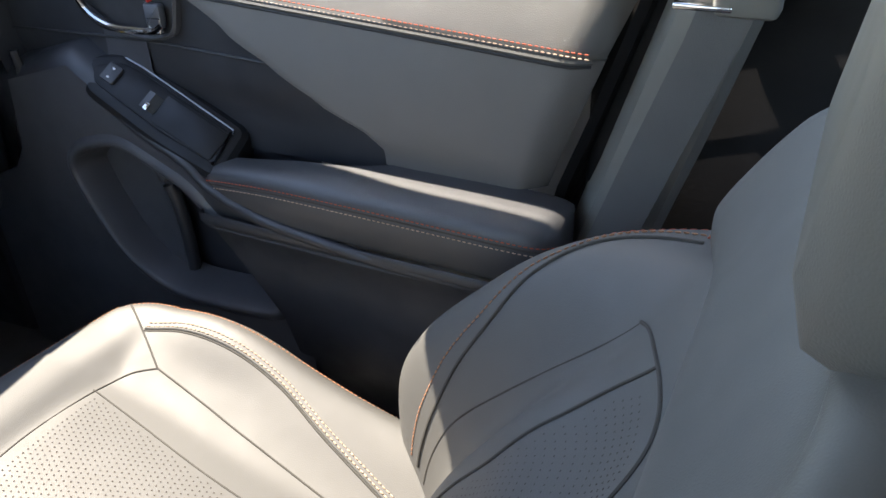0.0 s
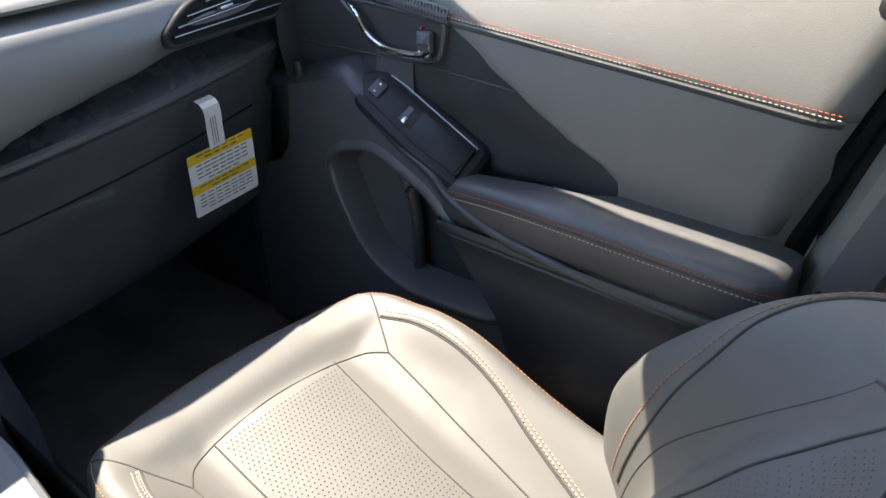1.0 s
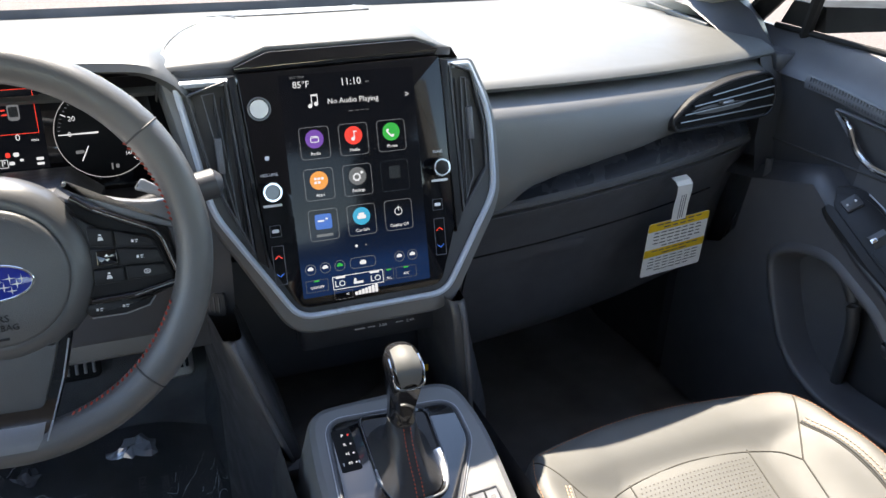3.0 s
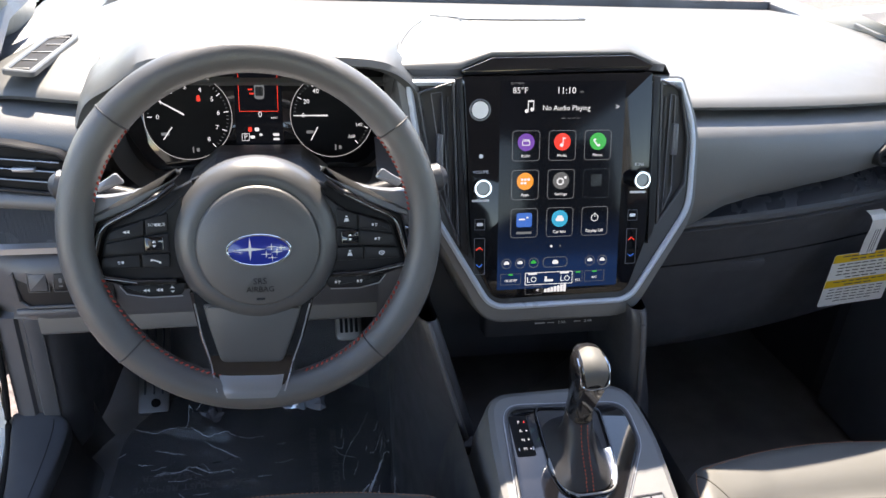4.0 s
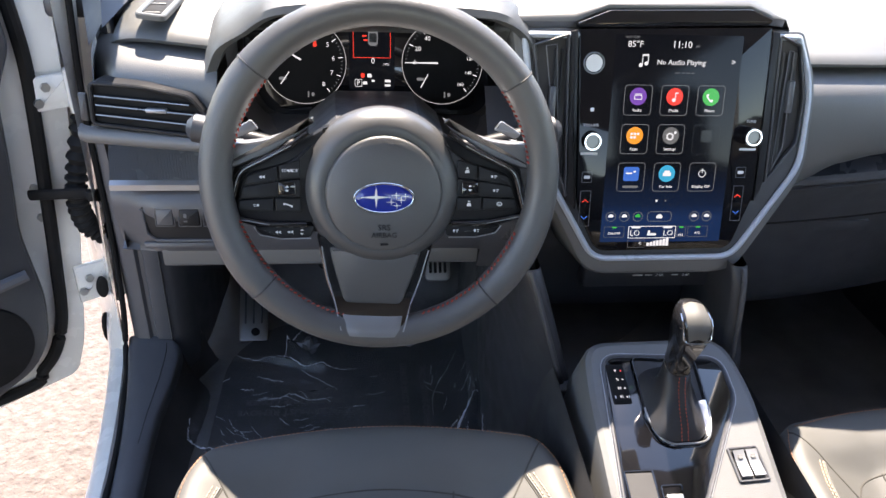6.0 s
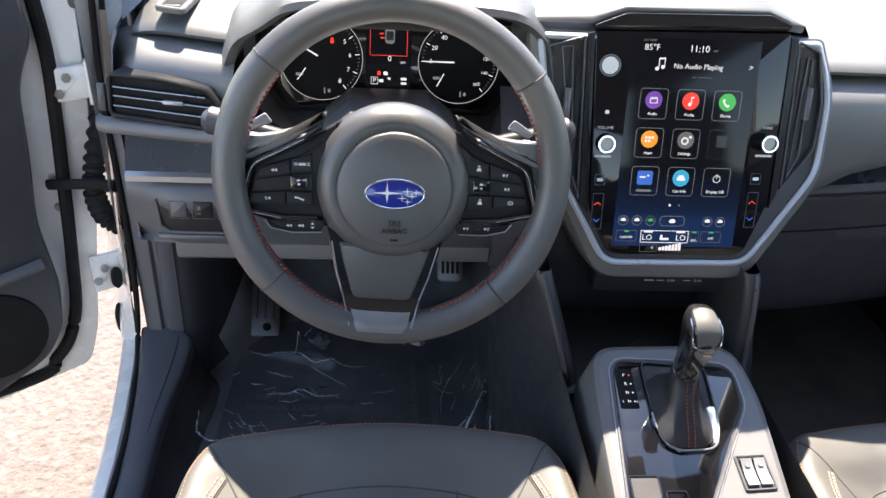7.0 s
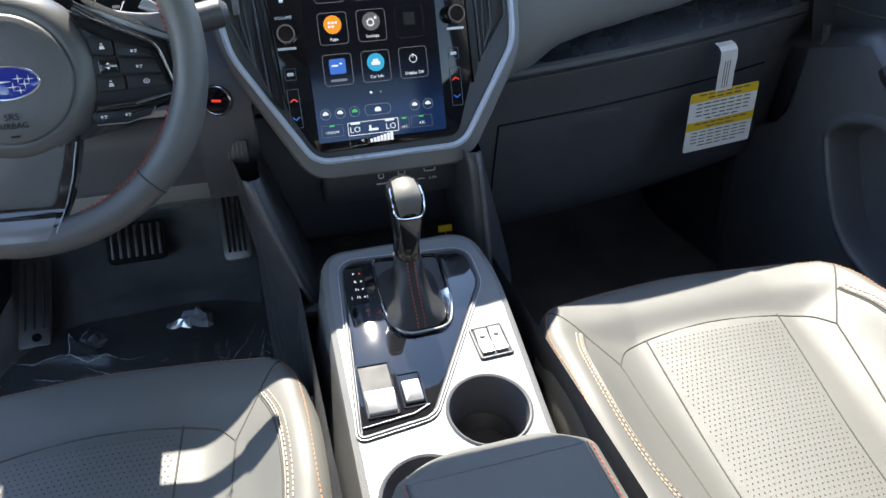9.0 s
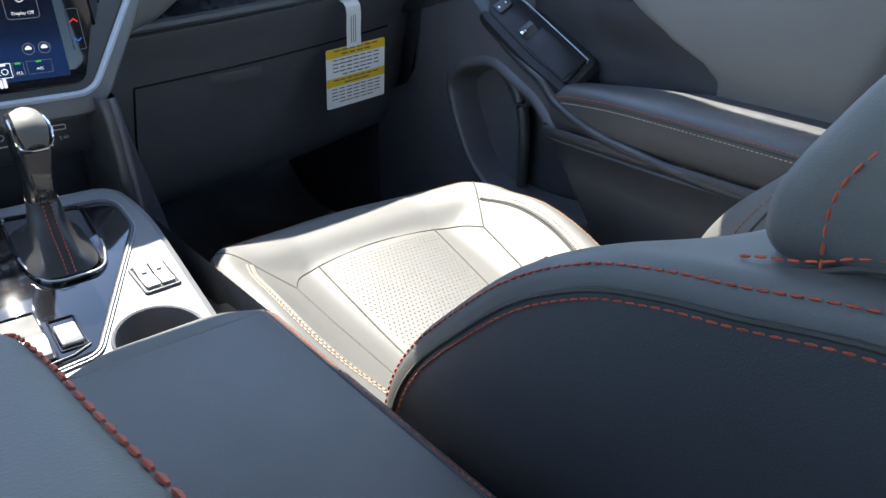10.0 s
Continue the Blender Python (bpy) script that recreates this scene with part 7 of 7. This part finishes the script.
part("pod_line", tube([SP @ Vector(p) for p in ((-0.080, 0.031, 0.003), (-0.05, 0.0335, 0.003), (0.098, 0.033, 0.003), (0.101, 0.028, 0.003))], 0.0011, 6), M_SILVER, pod)
# armrest: stitched pad with a plain side below it
AR = [(-0.035, 0.716, 0.725), (-0.08, 0.706, 0.735), (-0.16, 0.700, 0.7425), (-0.26, 0.697, 0.7445), (-0.38, 0.696, 0.744), (-0.46, 0.697, 0.7425), (-0.497, 0.703, 0.740), (-0.512, 0.722, 0.735)]
arm_rows = []
for p in crom(AR, 6):
    y, x, z = p
    zo = z + 0.010 * sstep(-0.10, -0.28, y)
    xo = 0.742 + 0.026 * sstep(-0.24, -0.32, y)
    arm_rows.append([(x + 0.020, y, z - 0.080), (x + 0.008, y, z - 0.074), (x + 0.003, y, z - 0.066), (x - 0.003, y, z - 0.036), (x - 0.003, y, z - 0.020), (x - 0.001, y, z - 0.009), (x + 0.007, y, z - 0.001), (lerp(x, xo, 0.5), y, lerp(z, zo, 0.6) + 0.001), (xo, y, zo)])
arm_rows.append([(0.765, -0.514, q[2]) for q in arm_rows[-1]])
# the armrest's shade is put into its leather colour
ar = part("armrest", loft(arm_rows, False), M_LEATHER_SHADE, pdoor, "stitched door armrest in shade-darkened grey leather", smooth=60)
part("stitching", dashes([(r[4][0] - 0.0006, r[4][1], r[4][2] + 0.004) for r in arm_rows[1:-1]], 0.004, 0.0022, 0.0008), M_ORANGE, ar, "orange thread")
part("stitching", dashes([(r[4][0] - 0.0006, r[4][1], r[4][2] - 0.006) for r in arm_rows[1:-1]], 0.004, 0.0022, 0.0008), M_CREAM, ar, "pale thread")
part("seam", tube([(r[4][0] + 0.0002, r[4][1], r[4][2] - 0.001) for r in arm_rows[1:-1]], 0.0012, 6), M_SEAM, ar)
# lower trim with the map pocket
LOW = [(0.700, 0.668), (0.696, 0.660), (0.700, 0.652), (0.708, 0.645), (0.708, 0.60), (0.706, 0.53), (0.714, 0.47), (0.745, 0.36), (0.80, 0.31)]
low_front = lambda z: table([(0.31, -0.150), (0.47, -0.152), (0.53, -0.142), (0.566, -0.115), (0.60, -0.085), (0.645, -0.046), (0.668, -0.036)], z)
part("lower_trim", loft([[(x, lerp(-0.50, low_front(z), k / 12), z) for x, z in LOW] for k in range(13)] + [[(x + 0.010, low_front(z) + 0.004, z) for x, z in LOW], [(0.795, low_front(z) + 0.005, z) for x, z in LOW]], False), M_BLACK, pdoor, "black lower door trim", smooth=60)
part("trim_sweep", tube(crom([(0.738, 0.112, 0.806), (0.721, 0.090, 0.786), (0.716, 0.050, 0.760), (0.712, -0.020, 0.728), (0.708, -0.056, 0.702), (0.704, -0.13, 0.678), (0.703, -0.206, 0.667), (0.704, -0.316, 0.656), (0.708, -0.425, 0.652), (0.716, -0.47, 0.652)], 6), 0.008, 10), M_BLACK, pdoor, "dark moulded edge below the pod and armrest", smooth=60)
part("lower_ledge", tube([(0.706, y, z) for y, z in ((-0.040, 0.654), (-0.06, 0.648), (-0.25, 0.646), (-0.50, 0.648))], 0.005, 8), M_BLACK, pdoor)
part("pocket_wall", sheet(lambda y, z: 0.780 - 0.02 * sstep(0.52, 0.42, z), span(-0.18, 0.26, 8), span(0.33, 0.76, 8)), M_BLACK, pdoor, "dark pocket wall")
FT = axes((0.716, 0, 0), (0, 1, 0), (0, 0, 1)) @ Matrix.Diagonal((1, 1, -1, 1))      # faces the cabin
pk_o = corners([(0.204, 0.688), (0.168, 0.718), (0.100, 0.734), (0.050, 0.712), (0.000, 0.690), (-0.040, 0.652), (-0.085, 0.602), (-0.139, 0.538), (-0.117, 0.524), (-0.050, 0.515), (0.045, 0.510), (0.105, 0.529), (0.145, 0.563), (0.184, 0.634)], [0.02, 0.03, 0.03, 0.02, 0.02, 0.02, 0.02, 0.008, 0.02, 0.04, 0.05, 0.04, 0.04, 0.04], 6)
ft_o = [(0.285, 0.80), (0.16, 0.835), (0.11, 0.80), (0.05, 0.770), (-0.02, 0.735), (-0.06, 0.715), (-0.175, 0.66), (-0.175, 0.31), (0.425, 0.31), (0.425, 0.62), (0.33, 0.66), (0.30, 0.70)]
rings = [[FT @ Vector((p.x, p.y, d)) for p in inset(pk_o, e)] for d, e in ((0.0, -0.016), (0.0035, -0.011), (0.006, -0.005), (0.005, -0.001), (0.0, 0.002), (-0.02, 0.005), (-0.056, 0.014))]
# charcoal instead of the trim's black: extra light is put into the colour
part("front_trim", join(holed(ft_o, [inset(pk_o, -0.016)], 0.0, FT), loft(rings, True, False, False)), M_CHAR, pdoor, "front door trim round the map pocket, lightened as if lit", smooth=50)
part("front_sweep", loft([[(0.716, 0.285, z), (0.722, 0.31, z), (0.738, 0.345, z), (0.77, 0.42, z)] for z in (0.31, 0.5, 0.65, 0.80)], False), M_BLACK, pdoor, smooth=60)
part("trim_shoulder", loft([[(0.716, y, z), (0.722, y, z + 0.010), (0.738, y, z + 0.020), (0.764, y, z + 0.026)] for y, z in ((0.36, 0.785), (0.285, 0.800), (0.22, 0.818), (0.16, 0.835), (0.11, 0.80), (0.05, 0.770), (-0.02, 0.735))], False), M_BLACK, pdoor, smooth=60)
part("pocket_hook", box((0.772, -0.035, 0.605), (0.014, 0.010, 0.012), 0.003), M_CHAR, pdoor)
part("bottle_bowl", tube(crom([(0.745, 0.100, 0.722), (0.748, 0.070, 0.690), (0.752, 0.055, 0.640), (0.756, 0.055, 0.580), (0.760, 0.060, 0.525)], 6), 0.010, 8), M_BLACK, pdoor, "moulded bottle bowl", smooth=60)
# lightened like the front trim to imitate light reaching the footwell side
part("front_lower", loft([[(0.757, 0.05, z), (0.765, 0.25, z), (0.772, 0.45, z), (0.78, 0.80, z)] for z in (0.28, 0.5, 0.75, 0.975)], False), M_CHAR, pdoor, "door trim beside the footwell, lightened as if lit")
part("window_frame", tube(crom([(0.815, 0.46, 1.03), (0.790, 0.28, 1.20), (0.735, 0.127, 1.36), (0.725, -0.08, 1.42), (0.725, -0.58, 1.42)], 6), 0.019, 8), M_RUBBER, pdoor, "black window frame")
part("cowl_side", box((0.79, 0.66, 0.985), (0.09, 0.70, 0.03), 0.008), M_BLACK, pdoor)
part("window_seal", tube([(0.812, y, 1.026) for y in span(-0.56, 0.40, 8)], 0.005, 8), M_RUBBER, pdoor)
M_PANE = mat("door_glass", (0.9, 0.95, 0.93), 0.02, vary=0.01, rvary=0.0)
_pb = M_PANE.node_tree.nodes["Principled BSDF"]
_pb.inputs["Transmission Weight"].default_value = 1.0
_pb.inputs["IOR"].default_value = 1.01
pane = part("window_pane", loft([[(0.818, y, 1.02), (0.775, y * 0.9 - 0.06, 1.22), (0.66, y * 0.75 - 0.14, 1.40)] for y in (0.30, 0.0, -0.56)], False), M_PANE, pdoor, "clear door window")
pane.visible_shadow = False
part("quarter_post", tube([(0.815, 0.335, 1.02), (0.75, 0.24, 1.22)], 0.010, 8), M_RUBBER, pdoor)
part("door_edge", loft([[(0.772, y + 0.006, z), (0.779, y - 0.004, z), (0.80, y - 0.008, z), (0.86, y - 0.010, z)] for z, y in ((0.40, -0.40), (0.60, -0.452), (0.678, -0.476), (0.761, -0.497), (0.843, -0.527), (0.953, -0.564), (1.02, -0.585))], False), M_RUBBER, pdoor, "black rubber rear edge of the door")

# door mirror outside
dm = thing("door_mirror", (0.95, 0.30, 1.02), "white-backed door mirror with glass turned to the cabin", "mirror")
DM = axes((1.04, 0.185, 1.085), (0.96, -0.28, 0), (0, 0.05, 1))
do = corners([(-0.115, -0.055), (0.09, -0.060), (0.115, 0.0), (0.09, 0.07), (-0.08, 0.065)], [0.03, 0.03, 0.04, 0.04, 0.03])
part("housing", loft([[DM @ Vector((p.x, p.y, d)) for p in inset(do, e)] for d, e in ((-0.11, 0.05), (-0.08, 0.02), (-0.03, 0.0), (0.0, 0.0))]), M_WHITE, dm, "white mirror housing", smooth=60)
part("surround", frame_ring(inset(do, -0.002), 0.012, -0.01, 0.004, 0.003, DM), M_RUBBER, dm)
part("mirror_glass", prism(inset(do, 0.011), -0.004, 0.001, 0, DM), mat("mirror_silver", (0.9, 0.9, 0.9), 0.02, metal=1.0, vary=0.01, rvary=0.0), dm, "mirror glass")
part("mirror_foot", loft([[(0.82, 0.40, 1.03), (0.82, 0.30, 1.03), (0.82, 0.31, 1.07), (0.82, 0.38, 1.07)], [(0.95, 0.27, 1.05), (0.95, 0.19, 1.05), (0.95, 0.19, 1.08), (0.95, 0.27, 1.08)]]), M_RUBBER, dm)

# ---------------- pillar and belt behind the passenger door ----------------
bp = part("pillar_mid_east", loft([[(0.90, y0 - 0.02, z), (0.80, y0, z), (0.775, y0 - 0.018, z), (0.765, y0 - 0.06, z), (0.775, y1, z), (0.82, y1 - 0.02, z)] for z, y0, y1 in ((0.30, -0.40, -0.53), (0.60, -0.466, -0.555), (0.70, -0.498, -0.585), (0.82, -0.535, -0.622), (0.96, -0.578, -0.662), (1.2, -0.61, -0.70), (1.42, -0.63, -0.72))], False), M_PILLAR)
tagged(bp, "grey pillar trim between the doors", "pillar", kind="structure")
bw = part("pillar_mid_west", loft([[(-0.90, y0 - 0.02, z), (-0.80, y0, z), (-0.775, y0 - 0.018, z), (-0.765, y0 - 0.06, z), (-0.775, y1, z), (-0.82, y1 - 0.02, z)] for z, y0, y1 in ((0.30, -0.46, -0.62), (0.60, -0.470, -0.60), (0.82, -0.535, -0.68), (0.96, -0.570, -0.715), (1.2, -0.60, -0.73), (1.42, -0.62, -0.73))], False), M_PILLAR)
tagged(bw, "grey pillar trim between the doors", "pillar", kind="structure")
belt = thing("seat_belt", (0.76, -0.62, 0.66), "grey woven seat belt hanging along the pillar", "seat belt")
part("webbing", loft([[(0.752, y - 0.020, z), (0.750, y + 0.026, z + 0.006)] for y, z in ((-0.700, 1.30), (-0.668, 1.05), (-0.633, 0.93), (-0.588, 0.80), (-0.555, 0.70), (-0.535, 0.60))], False), M_CLOTH, belt)
part("height_adjuster", box((0.755, -0.655, 0.985), (0.024, 0.055, 0.05), 0.008, pose(0, 0, 0)), M_PILLAR, belt)
part("belt_slot", box((0.748, -0.620, 0.968), (0.012, 0.05, 0.006), 0.002), M_CHROME, belt)
part("anchor", box((0.745, -0.545, 0.705), (0.02, 0.02, 0.03), 0.004), M_RUBBER, belt)

# ---------------- driver's side: jamb, sill and open door ----------------
jamb = part("jamb_west", join(
    loft([[(-0.80, 0.42, z), (-0.806 - k, 0.46, z), (-0.835 - k, 0.52, z), (-0.86 - k, 0.56, z), (-0.90, 0.62, z), (-0.84, 0.75, z)] for z, k in ((0.33, 0.022), (0.45, 0.010), (0.60, 0.0), (0.75, -0.004), (0.90, -0.018), (1.05, -0.03))], False),
    loft([[(-0.757 - f, y, 0.384), (-0.763 - f, y, 0.392), (-0.776 - f, y, 0.390), (-0.788 - f, y, 0.380), (-0.795 - f, y, 0.355), (-0.800 - f, y, 0.30), (-0.79 - f, y, 0.22)] for y, f in ((-0.9, 0.0), (-0.3, 0.0), (0.05, 0.0), (0.15, 0.006), (0.25, 0.016), (0.34, 0.028), (0.42, 0.042), (0.47, 0.052))], False),
    loft([[(-0.797 - 0.01 * k, 0.42 + 0.03 * k, 0.384 + 0.10 * k), (-0.806 - 0.012 * k, 0.43 + 0.035 * k, 0.392 + 0.10 * k), (-0.830 - 0.008 * k, 0.44 + 0.08 * k, 0.385 + 0.10 * k), (-0.845 - 0.02 * k, 0.46 + 0.10 * k, 0.355 + 0.10 * k)] for k in (0, 0.3, 0.6, 1)], False)), M_WHITE)
tagged(jamb, "white painted door opening and sill of the car", "door frame", kind="structure")
part("jamb_seal", tube(crom([(-0.782, 0.44, 1.02), (-0.790, 0.435, 0.85), (-0.788, 0.432, 0.65), (-0.790, 0.425, 0.50), (-0.797, 0.412, 0.405), (-0.782, 0.33, 0.394), (-0.757, 0.08, 0.392), (-0.753, -0.6, 0.392)], 8), 0.005, 8), M_RUBBER, jamb, "black rubber door seal")
SILL = [(-0.9, 0.382, 0.004, 0.0), (0.0, 0.382, 0.004, 0.0), (0.10, 0.382, 0.005, 0.002), (0.20, 0.384, 0.008, 0.010), (0.26, 0.386, 0.007, 0.017), (0.30, 0.388, 0.002, 0.022), (0.34, 0.391, -0.003, 0.028), (0.375, 0.395, -0.006, 0.034), (0.400, 0.399, -0.006, 0.039), (0.418, 0.402, -0.001, 0.041), (0.430, 0.404, 0.012, 0.043), (0.437, 0.405, 0.032, 0.044)]
sill = part("sill_trim", loft([crom([(-0.752 - f, y, z - 0.01), (-0.750 - f, y, z + 0.010), (-0.738 - f * 0.8, y, z + 0.015), (-0.717 - k, y, z + 0.012), (-0.708 - k, y, z + 0.006), (-0.705 - k, y, z - 0.008)], 4) for y, z, k, f in SILL], False), M_CHAR, smooth=60)
part("carpet_edge", loft([[(-0.706 - k, y, z - 0.004), (-0.700 - k, y, z - 0.03), (-0.690 - k, y, z - 0.06), (-0.668 - k, y, 0.298)] for y, z, k, f in SILL] + [[(-0.690, 0.50, 0.40), (-0.684, 0.50, 0.38), (-0.675, 0.50, 0.34), (-0.660, 0.50, 0.30)]], False), M_MAT, sill, "black carpet below the sill trim", smooth=50)
part("sill_groove", tube([(-0.7285 - 0.5 * k, y, z + 0.0138) for y, z, k, f in SILL[3:10]], 0.0009, 6), M_DARK, sill)
tagged(sill, "dark plastic sill trim inside the door opening", "trim", kind="structure")
part("kick_panel", loft([[(-0.785, 0.435, z), (-0.775, 0.428, z), (-0.757, 0.427, z), (-0.753, 0.434, z), (-0.747, 0.434, z), (-0.743, 0.427, z), (-0.722, 0.428, z), (-0.704, 0.440, z), (-0.688, 0.48, z), (-0.676, 0.56, z), (-0.66, 0.78, z)] for z in (0.33, 0.405, 0.55, 0.70, 0.80)], False), M_CHAR, sill, "dark kick panel", smooth=50)
part("kick_groove", tube([(-0.719, 0.4278, z) for z in (0.41, 0.55, 0.70)], 0.0014, 6), M_DARK, sill)
part("kick_panel", loft([[(0.785, 0.435, z), (0.755, 0.426, z), (0.725, 0.46, z), (0.70, 0.78, z)] for z in (0.31, 0.55, 0.75)], False), M_BLACK, floor)

ddoor = thing("car_door", (-0.95, 0.40, 0.28), "open driver's door, white with black trim and rubber seal", "car door", "front doors")
H0, DV, NV = Vector((-0.87, 0.52, 0)), Vector((-0.87, -0.5, 0)).normalized(), Vector((0.5, -0.87, 0)).normalized()
DD = Matrix(((DV.x, 0, NV.x, H0.x), (DV.y, 0, NV.y, H0.y), (0, 1, 0, 0), (0, 0, 0, 1)))
skin = corners([(-0.035, 1.02), (-0.028, 0.83), (-0.006, 0.60), (0.030, 0.36), (0.055, 0.287), (0.22, 0.262), (0.9, 0.25), (1.0, 0.5), (1.0, 1.02)], [0.01, 0.03, 0.03, 0.03, 0.02, 0.02, 0.06, 0.1, 0.02])
part("door_shell", prism(skin, -0.10, 0.0, 0.006, DD), M_WHITE, ddoor, "white painted door shell")
seal = [(0.030, 1.02), (0.022, 0.90), (0.028, 0.79), (0.036, 0.69), (0.050, 0.53), (0.066, 0.41), (0.110, 0.33), (0.21, 0.292), (0.9, 0.285)]
part("door_seal", tube([DD @ Vector((a, b, 0.008)) for a, b, _ in crom([(a, b, 0) for a, b in seal], 8)], 0.011, 10), M_RUBBER, ddoor, "black rubber door seal")
trim = corners([(0.050, 1.02), (0.040, 0.93), (0.072, 0.86), (0.080, 0.74), (0.092, 0.63), (0.080, 0.50), (0.092, 0.41), (0.125, 0.36), (0.22, 0.312), (0.9, 0.31), (0.95, 1.02)], [0.01, 0.02, 0.03, 0.03, 0.03, 0.03, 0.04, 0.03, 0.03, 0.05, 0.02])
part("door_trim", prism(trim, 0.0, 0.05, 0.015, DD), M_BLACK, ddoor, "black door trim")
part("speaker_grille", prism(circle(0.20, 0.44, 0.085, 40), 0.05, 0.056, 0.004, DD), M_RUBBER, ddoor, "round speaker grille")
part("trim_ledge", tube([DD @ Vector(p) for p in ((0.10, 0.56, 0.052), (0.2, 0.545, 0.06), (0.6, 0.54, 0.07))], 0.010, 8), M_CHAR, ddoor)
for z0, z1 in ((0.870, 0.815), (0.525, 0.450)):
    h = part("hinge", join(box((-0.004, (z0 + z1) / 2, 0.012), (0.060, abs(z0 - z1), 0.012), 0.004, DD), tube([DD @ Vector((-0.035, z0 + 0.008, 0.020)), DD @ Vector((-0.035, z1 - 0.008, 0.020))], 0.011, 12)), M_WHITE, ddoor, "white painted hinge")
    for u in (0.004, 0.018):
        part("bolt", disc(u, (z0 + z1) / 2 + 0.012 * (1 if u < 0.01 else -1), 0.0075, 0.018, 0.024, DD, 6), M_ALU, h)
for z in (0.685, 0.63):
    part("bolt", disc(0.052, z, 0.007, 0.0, 0.008, DD, 6), M_ALU, ddoor)
part("check_strap", tube([(-0.800, 0.452, 0.694), (-0.835, 0.465, 0.690), (-0.92, 0.485, 0.675)], 0.006, 8, flat=1.6), M_RUBBER, ddoor, "black door check strap")
part("strap_bracket", box((-0.808, 0.452, 0.694), (0.022, 0.016, 0.018), 0.004), M_RUBBER, ddoor)
cord = crom([(-0.822, 0.515, 0.80), (-0.842, 0.50, 0.72), (-0.850, 0.49, 0.66), (-0.845, 0.50, 0.61), (-0.825, 0.51, 0.585)], 16)
part("cable_boot", tube(cord, [0.016 + 0.0035 * math.sin(k * 1.6) for k in range(len(cord))], 12), M_RUBBER, ddoor, "ribbed black cable boot")
for px, pz, ph in ((-0.846, 0.478, 0.022), (-0.852, 0.385, 0.035)):
    part("plug", prism(circle(0, 0, 0.011, 20, ph), -0.002, 0.003, 0.001, axes((px, 0.503, pz), (0.60, 0.80, 0), (0, 0, 1)) @ Matrix.Diagonal((1, 1, 1, 1))), M_RUBBER, jamb, "black rubber plug")

# pillar foot trims at both ends of the windscreen
for s in (-1, 1):
    w = (0.76, 0.80, 0.755, 0.80, 0.74, 0.80) if s > 0 else (0.715, 0.742, 0.725, 0.758, 0.735, 0.785)
    pf = part("pillar_foot", loft([[(s * 0.69, 0.40, 1.022), (s * w[0], 0.34, 1.00), (s * w[1], 0.36, 0.97)], [(s * 0.70, 0.50, 1.045), (s * w[2], 0.40, 1.05), (s * w[3], 0.42, 1.03)], [(s * 0.70, 0.62, 1.05), (s * w[4], 0.50, 1.09), (s * w[5], 0.52, 1.09)]], False), M_BLACK)
    tagged(pf, "dark trim at the foot of the windscreen pillar", "trim", kind="structure")
cw = part("trim_cowl_west", join(box((-0.735, 0.735, 0.985), (0.19, 0.53, 0.03), 0.008), box((-0.745, 0.72, 0.80), (0.02, 0.52, 0.40), 0.006)), M_BLACK)
tagged(cw, "dark trim between dashboard and windscreen pillar", "trim", kind="structure")
